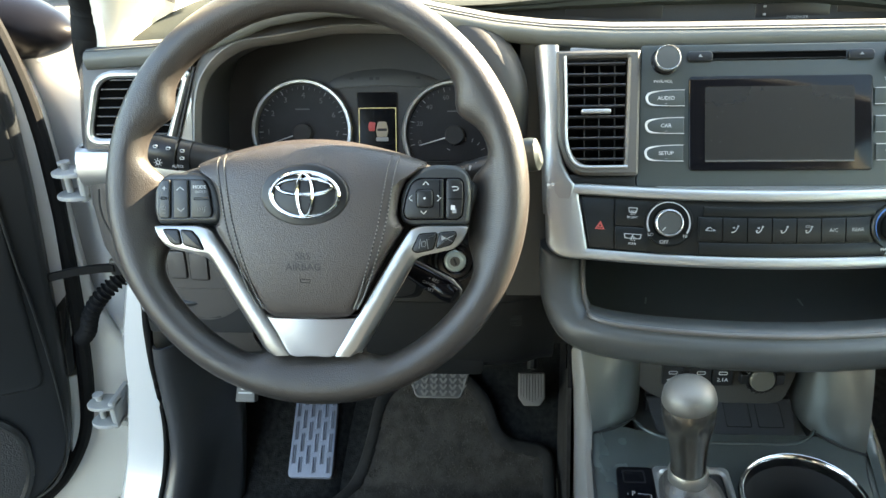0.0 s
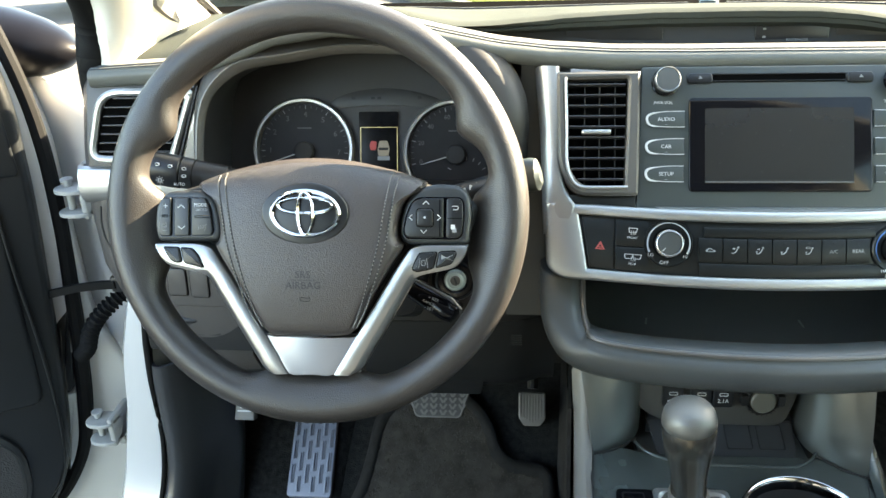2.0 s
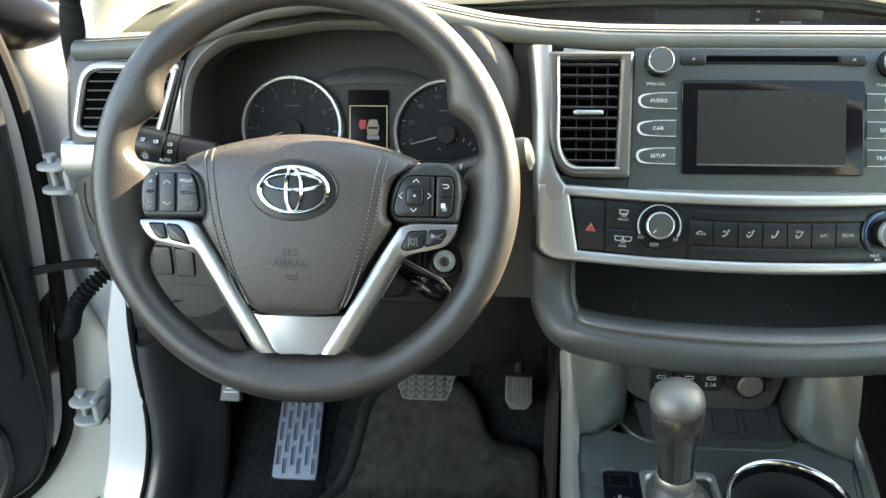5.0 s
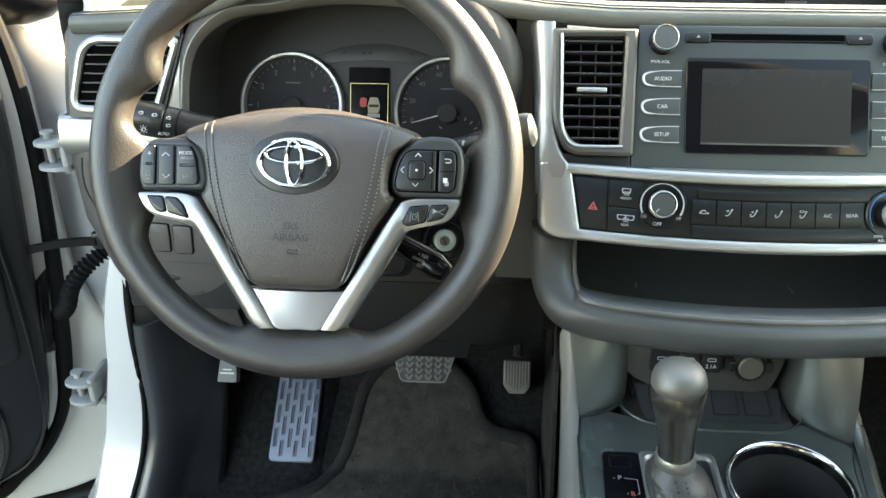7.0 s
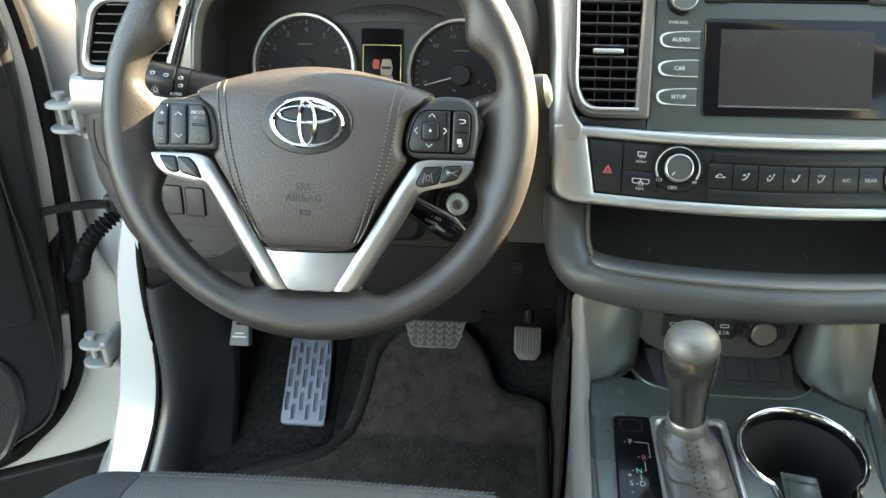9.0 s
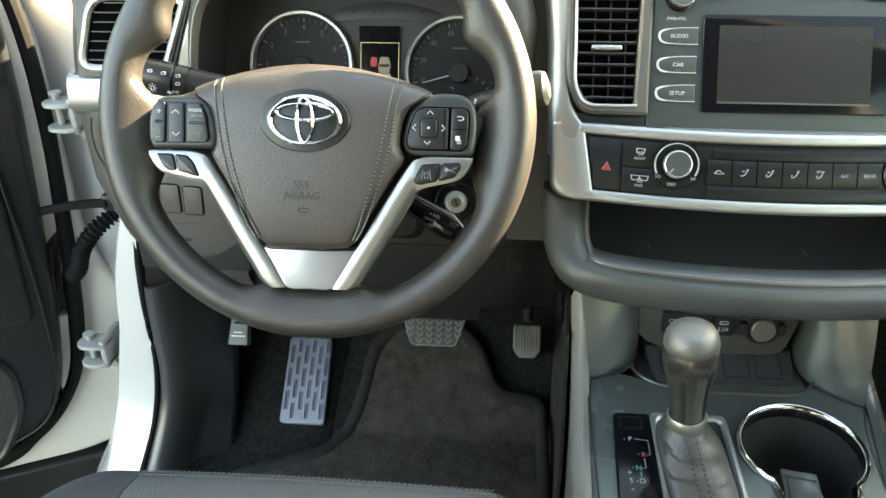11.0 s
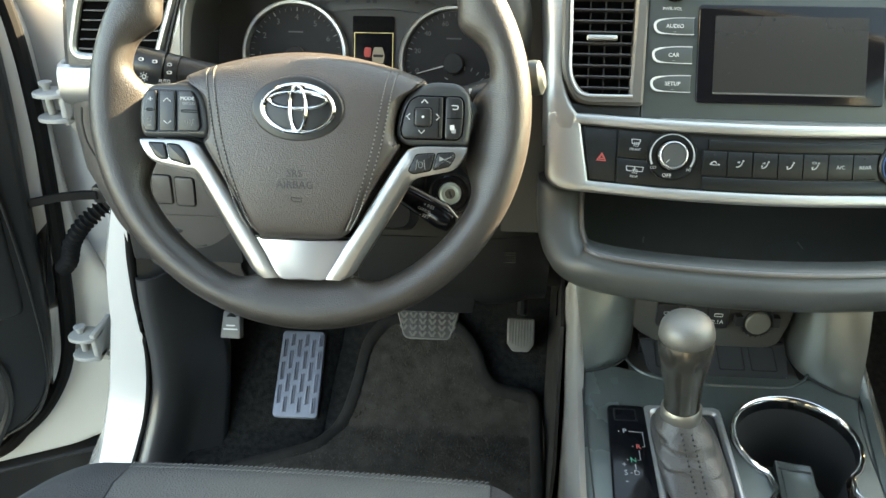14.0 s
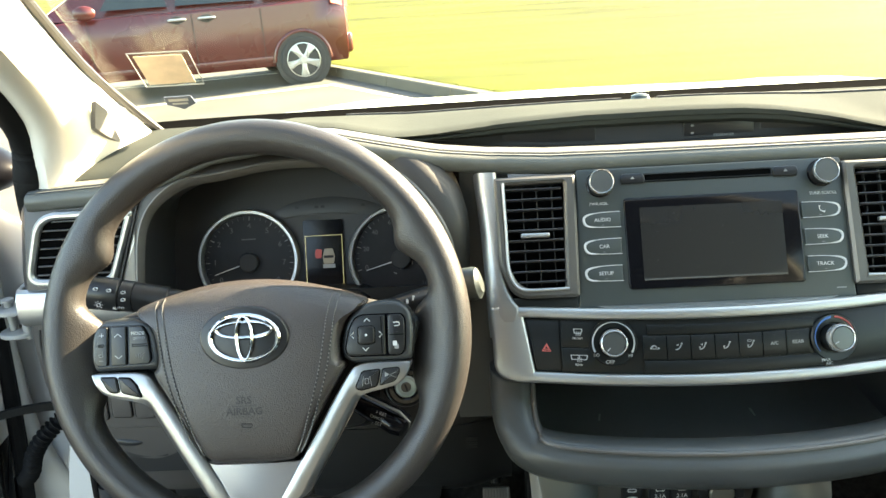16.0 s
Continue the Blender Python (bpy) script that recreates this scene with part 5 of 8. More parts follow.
def column():
    T = thing("steering_column", (-0.415, 0.82, 1.1), "black steering column shroud with ignition lock", "steering column")
    rings = []
    for y, w, h, z in ((0.755, 0.045, 0.036, 1.120), (0.765, 0.055, 0.046, 1.112), (0.80, 0.070, 0.056, 1.095), (0.85, 0.080, 0.062, 1.075), (0.92, 0.085, 0.066, 1.055)):
        rings.append([(-0.415 + p.x, y + 0.0, z + p.y) for p in rect(2 * w, 2 * h, 0.03)])
    part("shroud", loft(rings), PLASTIC, T)
    part("lower_shroud", loft([[(-0.385 + p.x, y, z + p.y) for p in rect(2 * w, 2 * h, 0.015)] for y, w, h, z in ((0.815, 0.040, 0.030, 1.035), (0.83, 0.046, 0.036, 1.030), (0.90, 0.05, 0.04, 1.02))]), PLASTIC, T)
    F = face((-0.3055, 0.842, 1.033), 14, 6)
    part("lock_housing", turned([(0.026, -0.06), (0.025, -0.008), (0.0215, 0.0), (0.018, 0.001)], 32), PLASTIC, T, "", F)
    part("lock_ring", turned([(0.0195, -0.004), (0.0195, 0.0015), (0.0180, 0.003), (0.0140, 0.003), (0.0120, 0.001)], 32), GLOSS, T, "glossy black lock ring", F)
    lk = part("lock_face", turned([(0.0122, -0.004), (0.0118, 0.0015), (0.0106, 0.0025), (0.0088, 0.0020), (0.0065, 0.0030), (0.0060, 0.0030), (0.0, 0.0026)], 32), material("pale_lock_metal", (0.38, 0.43, 0.40), 0.35, metal=0.4), T, "pale green-grey metal lock face", F)
    part("lock_core", turned([(0.0056, 0.002), (0.0054, 0.0036), (0.0046, 0.0042), (0.0, 0.0040)], 24), SILVER_DK, lk, "dull steel lock core", F)
    part("key_slot", plate(rect(0.0020, 0.0075, 0.0008), 0.0030, 0.0046), CAVITY, lk, "", F @ at(0, 0, 0, 18))
    part("lock_bezel", turned([(0.0232, -0.010), (0.0228, -0.001), (0.0215, 0.0012), (0.0200, 0.0004)], 40), PLASTIC, T, "black ring round the lock", F)
    # light stalk
    S = thing("light_stalk", (-0.55, 0.80, 1.17), "black light stalk with white symbols behind the wheel", "stalk")
    a, b = Vector((-0.478, 0.795, 1.157)), Vector((-0.598, 0.797, 1.1765))
    d = (b - a)
    part("arm", tube([a + d * k for k in (0, 0.2, 0.33, 0.34, 0.6)], [0.0080, 0.0095, 0.0105, 0.0118, 0.0125], 20, flat=1.15), PLASTIC, S)
    part("collar", tube([a + d * k for k in (0.60, 0.605, 0.70, 0.705)], [0.0120, 0.0132, 0.0135, 0.0122], 20, flat=1.15), BUTTON, S)
    knob = part("twist_end", tube([a + d * k for k in (0.71, 0.72, 0.96, 0.99, 1.0)], [0.0128, 0.0140, 0.0145, 0.012, 0.006], 20, flat=1.15), BUTTON, S)
    G = face(a + d * 0.85 + Vector((0, -0.0146, 0.001)), 8, -6)
    part("lamp_icon", turned([(0.0021, 0), (0.0021, 0.0004), (0.0015, 0.0004), (0.0015, 0)], 16), INK, knob, "", G @ at(0, -0.006))
    for k in range(8):
        part("lamp_icon", plate(rect(0.0014, 0.0004, 0, 0.0036, 0), 0, 0.0004), INK, knob, "", G @ at(0, -0.006, 0, 45 * k))
    for x, y in ((0.012, 0.008), (0.026, 0.006), (-0.001, 0.0095), (0.025, -0.001)):
        part("lamp_icon", hoop(rect(0.0042, 0.0028, 0.0012, x, y), rect(0.0033, 0.0019, 0.0008, x, y), -0.001, 0.0008), INK, knob, "", G)
    lettering("AUTO", 0.0042, G @ at(0.020, -0.009, 0.0008), INK, knob)
    # wiper stalk
    S = thing("wiper_stalk", (-0.26, 0.76, 1.18), "black wiper stalk with a sunlit end", "stalk")
    pth = [(-0.345, 0.795, 1.136), (-0.30, 0.785, 1.153), (-0.262, 0.770, 1.169), (-0.240, 0.762, 1.180)]
    part("arm", tube(pth, [0.008, 0.009, 0.010, 0.011], 16), PLASTIC, S)
    part("end", tube([(-0.243, 0.763, 1.180), (-0.242, 0.762, 1.1803), (-0.229, 0.758, 1.1825), (-0.2245, 0.7565, 1.1833), (-0.222, 0.756, 1.184)], [0.009, 0.0110, 0.0118, 0.0110, 0.007], 20, flat=1.3), FACEPLATE, S, "sunlit stalk end")
    for k in range(4):
        part("print", plate(rect(0.0024, 0.0045, 0.0005), 0, 0.0004), INK, S, "", face((-0.290 + 0.006 * k, 0.770, 1.163 + 0.003 * k), 20))
    # cruise stalk
    S = thing("cruise_stalk", (-0.32, 0.73, 1.07), "short black cruise stalk with chrome edge under the steering wheel", "stalk")
    a, b = Vector((-0.372, 0.755, 1.092)), Vector((-0.296, 0.722, 1.062))
    d = b - a
    part("arm", tube([a, a + d * 0.35, a + d * 0.45, a + d * 0.9, b], [0.008, 0.009, 0.012, 0.0145, 0.012], 16, flat=0.75), GLOSS, S)
    U = d.normalized()
    part("chrome_edge", tube([a + d * 0.4 + Vector((0, -0.004, 0.011)), a + d * 0.92 + Vector((0.002, -0.004, 0.0135)), b + Vector((0.004, -0.003, 0.006)), b + Vector((0.003, -0.002, -0.008))], 0.0013, 8), SILVER_DK, S, "chrome edge")
    G = Matrix.Translation(a + d * 0.68 + Vector((0, -0.0150, 0.0035))) @ Matrix.Rotation(radians(25), 4, "Y") @ face((0, 0, 0), 16)
    lettering("+ RES", 0.0042, G @ at(0.002, 0.0048, 0.001), INK_DIM, S)
    lettering("CANCEL", 0.0034, G @ at(0.0, 0.0, 0.001), INK_DIM, S)
    lettering("- SET", 0.0042, G @ at(0.002, -0.0048, 0.001), INK_DIM, S)


column()

# ---- centre stack ----
SF = face((0, 0.825, 1.185), 27)


def air_vent(s):
    """Centre vent; s -1 beside the wheel, 1 on the passenger's side."""
    T = thing("centre_air_vent", (s * 0.165, 0.83, 1.2), "black slatted centre air vent in a silver frame", "air vent", "air vents")
    A = SF @ Matrix.Diagonal((-s, 1, 1, 1))
    inner = rounded([(-0.184, -0.0360), (-0.1410, -0.0365), (-0.1375, 0.0655), (-0.1965, 0.0645), (-0.1945, -0.0150)], [0.012, 0.003, 0.003, 0.003, 0.020], 5)
    outer = rounded([(-0.1900, -0.0455), (-0.1285, -0.0455), (-0.1265, 0.0720), (-0.2050, 0.0720), (-0.2030, -0.0160)], [0.014, 0.003, 0.003, 0.003, 0.024], 5)
    def p(name, bm, mat, parent, label=""):
        return part(name, bm, mat, parent, label, A)
    p("frame", hoop(outer, inner, -0.006, 0.006, 0.0025), SILVER_DK, T, "dull silver frame")
    edge = [Vector((q.x, q.y, 0.0062)) for q in curve([(-0.1965, 0.066), (-0.1955, 0.02), (-0.1950, -0.014), (-0.1905, -0.030), (-0.182, -0.0372), (-0.165, -0.0380), (-0.1385, -0.0378)], 6, False)]
    p("bright_edge", tube(edge, 0.0016, 8), SILVER, T, "bright silver edge")
    p("backing", plate([q * 1.0 for q in rounded([(-0.1920, -0.0480), (-0.1275, -0.0480), (-0.1255, 0.0745), (-0.2085, 0.0745), (-0.2060, -0.0160)], 0.004, 3)], -0.03, -0.0125), PLASTIC, T, "black vent housing")
    # black sheet behind the slats paints the vent's dark depth
    p("duct_shade", plate(inner, -0.012, -0.008), VOID, T)
    for x in (-0.1776, -0.1637, -0.1490):
        p("upright_vane", box(x - 0.0005, x + 0.0005, -0.033, 0.064, -0.008, -0.003), CAVITY, T)
    for k in range(10):
        y = -0.0300 + 0.0100 * k
        x0 = -0.1945 if y > -0.012 else -0.1945 + 0.010 * ((-0.012 - y) / 0.02)
        p("slat", box(x0, -0.1400, y - 0.0008, y + 0.0008, -0.004, 0.0040, 0.0006, 1), SLAT, T)
    p("slider", box(-0.1815, -0.1540, 0.0120, 0.0165, 0.002, 0.0085, 0.0015, 3), SILVER, T, "bright slider tab")
    return T


air_vent(-1)
air_vent(1)


def radio():
    T = thing("radio", (0, 0.84, 1.19), "dark grey car radio with switched-off touch screen, knobs and buttons", "car radio")
    body = part("faceplate", plate(rounded([(-0.1295, -0.0610), (0.1295, -0.0610), (0.1270, 0.0770), (-0.1250, 0.0770)], 0.003), -0.02, 0.0, 0.0015), FACEPLATE, T, "satin blue-black faceplate", SF)
    for s in (-1, 1):
        part("vent_sill", box(*sorted((s * 0.1300, s * 0.2000)), -0.0610, -0.0445, -0.02, -0.0005, 0.001), CLIMATE, T, "black filler below the vent", SF)
    part("screen_surround", plate(rect(0.1650, 0.0880, 0.004, 0.0010, 0.0025), -0.002, 0.0025, 0.0012), GLOSS, T, "glossy black screen surround", SF)
    scr = part("screen", plate(rect(0.1340, 0.0690, 0.001, 0.0, 0.0020), 0.0015, 0.0029), SCREEN, T, "switched-off dusty screen", SF)
    part("screen_lip", box(-0.067, 0.067, -0.0335, -0.0320, 0.0020, 0.0034, 0.0004, 1), SILVER_DK, T, "", SF)
    rng = random.Random(8)
    for k in range(16):
        x, y, l = rng.uniform(-0.064, 0.064), rng.uniform(-0.030, 0.032), rng.uniform(0.0004, 0.0020)
        part("dust", plate(rect(l, 0.0003), 0.0028, 0.0030), INK_FAINT, scr, "", SF @ at(x, y, 0, rng.uniform(0, 180)))
    # disc slot
    part("disc_slot", plate(rect(0.1200, 0.0085, 0.001, 0.0005, 0.0657), -0.001, 0.0006), VOID, T, "black disc slot", SF)
    for y in (0.0625, 0.0690):
        part("slot_lip", box(-0.0600, 0.0610, y - 0.0005, y + 0.0005, 0, 0.0022, 0.0004, 1), PLASTIC, T, "", SF)
    for x, mark in ((-0.0715, "eject"), (0.0735, "play")):
        b = part("slot_button", plate(rounded([(x - 0.011, 0.0605), (x + 0.011, 0.0605), (x + 0.012, 0.0660), (x + 0.010, 0.0700), (x - 0.010, 0.0700), (x - 0.012, 0.0660)], 0.002), -0.001, 0.0030, 0.001), BUTTON, T, "", SF)
        part("icon", plate([Vector((x - 0.002, 0.0645)), Vector((x + 0.002, 0.0645)), Vector((x, 0.0672))], 0.0028, 0.0033), INK_DIM, b, "", SF)
    # knobs
    for x, txt in ((-0.1030, "PWR-VOL"), (0.1075, "TUNE-SCROLL")):
        y = 0.0620
        k = part("knob", turned([(0.0118, -0.001), (0.0118, 0.006), (0.0112, 0.012), (0.0106, 0.0135), (0.0095, 0.0130), (0.0, 0.0128)], 40), PLASTIC, T, "black knob with chrome edge", SF @ at(x, y))
        part("knob_ring", turned([(0.0120, 0.0112), (0.0118, 0.0136), (0.0113, 0.0144), (0.0108, 0.0140), (0.0107, 0.0130)], 40), RINGS, k, "chrome knob edge", SF @ at(x, y))
        part("knob_face", turned([(0.0106, 0.0128), (0.0105, 0.0134), (0.0, 0.0137)], 40), KNOBFACE, k, "satin grey knob face", SF @ at(x, y))
        part("knob_base", turned([(0.0132, -0.001), (0.0132, 0.001), (0.0119, 0.0015)], 40), GLOSS, k, "", SF @ at(x, y))
        lettering(txt, 0.0040, SF @ at(x - 0.002 * (x < 0), 0.0425, 0.0004), INK, body)
    # winged buttons
    for s, rowz in ((-1, ("AUDIO", "CAR", "SETUP")), (1, ("call", "SEEK", "TRACK"))):
        for k, txt in enumerate(rowz):
            y = 0.0270 - 0.0258 * k
            dx = s * (0.0005 * k)
            o = [Vector((s * 0.0855 + dx * 0, y + 0.0072)), Vector((s * 0.104, y + 0.0068)), Vector((s * 0.1170, y + 0.0045)), Vector((s * 0.1205, y)), Vector((s * 0.1170, y - 0.0060)), Vector((s * 0.104, y - 0.0075)), Vector((s * 0.0855, y - 0.0078))]
            pts = ccw([p + Vector((dx, 0)) for p in o])
            b = part("button", plate(pts, -0.001, 0.0022, 0.001), FACEPLATE, T, "", SF)
            line = curve([(p.x + dx, p.y, 0.0024) for p in o], 4, False)
            part("button_outline", tube(line, [0.0003 + 0.0009 * max(0, 1 - abs(abs(q.x) - 0.1205) / 0.012) for q in line], 6, flat=0.5), INK, b, "pale outline", SF)
            if txt == "call":
                part("icon", tube(curve([(s * 0.102, y + 0.003, 0.0024), (s * 0.1025, y - 0.001, 0.0024), (s * 0.1065, y - 0.003, 0.0024)], 4, False), [0.0012, 0.0006, 0.0005, 0.0005, 0.0005, 0.0005, 0.0006, 0.0007, 0.0012], 6), INK, b, "", SF)
            else:
                lettering(txt, 0.0050, SF @ at(s * 0.1025, y - 0.0005, 0.0024), INK, b)
            part("tick", plate(rect(0.002, 0.0005, 0, s * 0.1025, y - 0.0056), 0.0018, 0.0025), INK_DIM, b, "", SF)
    part("model_print", plate(rect(0.009, 0.0012, 0, 0.116, -0.0480), -0.001, 0.0003), INK_DIM, T, "", SF)


radio()


def hv(x, z, out=0.0):
    """Bowed face of the climate panel."""
    a = radians(24)
    z = 1.1033 + (z - 1.103) * 0.655
    return Vector((x, 0.772 + 0.6 * x * x + (z - 1.105) * 0.45 - out * math.cos(a), z + out * math.sin(a)))


def hvf(x, z, out=0.0):
    """Local frame on the bowed face."""
    return face(hv(x, z, out), 24, math.degrees(math.atan(1.2 * x)))


def hv_plate(x0, x1, z0, z1, o0, o1, bev, n=10, slant0=0.0, slant1=0.0, r=0.0):
    """A bowed slab on the climate panel's face, edges rounded."""
    rows = []
    for k in range(n + 1):
        t = k / n
        ring = []
        pr = [(0, o0), (0, o1 - bev), (bev * 0.3, o1 - bev * 0.3), (bev, o1)]
        prof = [(z0 + d, o) for d, o in pr] + [(z1 - d, o) for d, o in reversed(pr)]
        for z, o in prof:
            s = (z - z0) / (z1 - z0)
            a, b = x0 + slant0 * s, x1 + slant1 * s
            ring.append(hv(a + (b - a) * t, z, o))
        rows.append(ring)
    return loft(rows)


def climate():
    T = thing("climate_panel", (0, 0.78, 1.1), "black climate control panel with two knobs and a row of buttons", "climate control")
    pan = part("panel", hv_plate(-0.1745, 0.1745, 1.0675, 1.1385, -0.01, 0.001, 0.001, 24, -0.0085, 0.0085), CLIMATE, T, "satin black panel")
    part("panel_cap", hv_plate(-0.070, 0.082, 1.119, 1.1315, 0.0, 0.0030, 0.0012, 14), CLIMATE, T)
    part("panel_foot", hv_plate(-0.074, 0.090, 1.0690, 1.0855, 0.0, 0.0030, 0.0012, 14), CLIMATE, T)
    hz = part("hazard_button", hv_plate(-0.1725, -0.1510, 1.0700, 1.1360, 0.0, 0.0035, 0.0015, 4, -0.0070, 0.0), CLIMATE, T, "hazard button with red triangle")
    F = hvf(-0.1630, 1.100, 0.0036)
    tri = [Vector((0.0052 * math.cos(a), 0.0052 * math.sin(a) - 0.001)) for a in (math.pi / 2, math.pi * 7 / 6, math.pi * 11 / 6)]
    part("hazard_triangle", hoop(tri, [p * 0.70 - Vector((0, 0.0003)) for p in tri], 0, 0.0006), RED, hz, "red triangle outline", F)
    part("hazard_triangle", hoop([p * 0.55 for p in tri], [p * 0.32 for p in tri], 0, 0.0006), RED, hz, "", F)
    for z0, z1, txt, dz in ((1.1020, 1.1360, "FRONT", -0.0042), (1.0695, 1.1003, "REAR", -0.0042)):
        b = part("button", hv_plate(-0.1490, -0.1195, z0, z1, 0.0, 0.0028, 0.0012, 5), CLIMATE, T)
        F = hvf(-0.1335, (z0 + z1) / 2, 0.0030) @ Matrix.Scale(0.84, 4)
        lettering(txt, 0.0036, F @ at(0.0, -0.0050), INK, b)
        for dx in ((0,) if txt == "FRONT" else (-0.0045, 0.0045)):
            part("icon", hoop(rounded([(dx - 0.0040, 0.0005), (dx + 0.0040, 0.0005), (dx + 0.0052, 0.0060), (dx - 0.0052, 0.0060)], 0.001, 3), rounded([(dx - 0.0033, 0.0012), (dx + 0.0033, 0.0012), (dx + 0.0042, 0.0053), (dx - 0.0042, 0.0053)], 0.001, 3), 0, 0.0005), INK, b, "", F)
        for dx in (-0.002, 0.0, 0.002):
            part("icon", tube(curve([(dx, -0.002, 0.0003), (dx + 0.001, 0.0005, 0.0003), (dx, 0.003, 0.0003)], 3, False), 0.0003, 4), INK, b, "", F)
    # fan and temperature knobs
    for x, z, warm in ((-0.1012, 1.1090, False), (0.1005, 1.1035, True)):
        F = hvf(x, z, 0.0008)
        k = part("dial_base", turned([(0.0222, -0.002), (0.0222, 0.0022), (0.0212, 0.0035), (0.0145, 0.0030)], 48), CLIMATE, T, "round dial base", F)
        if warm:
            arcs = ((95, 215, BLUE), (-35, 85, ARCRED))
        else:
            arcs = ((-28, 208, INK),)
        for a0, a1, mt in arcs:
            pts = [(0.0190 * math.cos(radians(a)), 0.0190 * math.sin(radians(a)), 0.0036) for a in np.linspace(a0, a1, 30)]
            w = [0.0003 + 0.0007 * abs(i / 29 - (0 if not warm else (1 if mt is BLUE else 0))) if warm else 0.0003 + 0.0006 * abs(2 * i / 29 - 1) for i in range(30)]
            part("scale_arc", tube(pts, w, 6, flat=0.5), mt, k, "", F)
        kn = part("knob", turned([(0.0128, 0.0), (0.0126, 0.010), (0.0118, 0.0155), (0.0106, 0.0165), (0.0098, 0.0152), (0.0060, 0.0160), (0.0, 0.0164)], 48), CLIMATE, k, "black knob", F)
        part("knob_ring", turned([(0.0130, 0.0112), (0.0127, 0.0152), (0.0119, 0.0168), (0.0112, 0.0171), (0.0106, 0.0164), (0.0105, 0.0150)], 48), RINGS, kn, "chrome knob rim", F)
        part("knob_face", turned([(0.0104, 0.0152), (0.0100, 0.0164), (0.0, 0.0169)], 48), KNOBFACE, kn, "satin grey knob face", F)
        part("knob_mark", plate(rect(0.0008, 0.0040, 0, 0, 0.0075), 0.0155, 0.0173), INK, kn, "", F @ at(0, 0, 0, 140 if not warm else 120))
        if warm:
            lettering("MAX", 0.0040, F @ at(-0.011, -0.0195, 0.0034), INK, k)
            lettering("A/C", 0.0040, F @ at(-0.008, -0.0232, 0.0030), INK, k)
        else:
            lettering("LO", 0.0042, F @ at(-0.0155, -0.0118, 0.0034), INK, k)
            lettering("HI", 0.0042, F @ at(0.0155, -0.0118, 0.0034), INK, k)
            lettering("OFF", 0.0048, F @ at(-0.003, -0.0182, 0.0034), INK, k)
    # row of buttons
    for i, txt in enumerate(("recirculate", "face", "face and feet", "feet", "feet and screen", "A/C", "REAR")):
        x = -0.0545 + 0.0218 * (i - 0.45)
        b = part("button", hv_plate(x - 0.0104, x + 0.0104, 1.0870, 1.1180, 0.0, 0.0032, 0.0012, 4), CLIMATE, T)
        F = hvf(x, 1.1025, 0.0034)
        part("lamp", plate(rect(0.0024, 0.0010), -0.0004, 0.0004), CAVITY, b, "", F @ at(0, 0.0078))
        if txt in ("A/C", "REAR"):
            lettering(txt, 0.0046, F, SOFTINK, b)
        elif i == 0:
            part("icon", hoop(curve([(-0.006, -0.002), (0.006, -0.002), (0.006, 0), (0.003, 0.0005), (0.001, 0.003), (-0.003, 0.003), (-0.006, 0.0)], 4), [p * 0.62 for p in curve([(-0.006, -0.002), (0.006, -0.002), (0.006, 0), (0.003, 0.0005), (0.001, 0.003), (-0.003, 0.003), (-0.006, 0.0)], 4)], 0, 0.0005), SOFTINK, b, "", F @ Matrix.Scale(0.64, 4))
        else:
            part("icon", tube(curve([(0.003, 0.004, 0.0003), (0.0015, 0.0, 0.0003), (-0.002, -0.003, 0.0003), (-0.005, -0.003, 0.0003)], 3, False), 0.0008, 5), SOFTINK, b, "", F @ Matrix.Scale(0.64, 4))
            part("icon", turned([(0.0014, 0), (0.0014, 0.0005), (0, 0.0005)], 10), SOFTINK, b, "", F @ Matrix.Scale(0.64, 4) @ at(0.004, 0.0055))
            if i in (1, 2):
                part("icon", plate([Vector((-0.0045, 0.0035)), Vector((-0.0005, 0.0020)), Vector((-0.0005, 0.0050))], 0, 0.0005), SOFTINK, b, "", F @ Matrix.Scale(0.64, 4))
            if i in (2, 3, 4):
                part("icon", plate([Vector((-0.006, 0.0005)), Vector((-0.0045, -0.0025)), Vector((-0.0030, 0.0005))], 0, 0.0005), SOFTINK, b, "", F @ Matrix.Scale(0.64, 4))
            if i == 4:
                part("icon", hoop(rect(0.006, 0.003, 0.0008, -0.002, 0.006), rect(0.0046, 0.0018, 0.0005, -0.002, 0.006), 0, 0.0005), SOFTINK, b, "", F @ Matrix.Scale(0.64, 4))
    return T


climate()


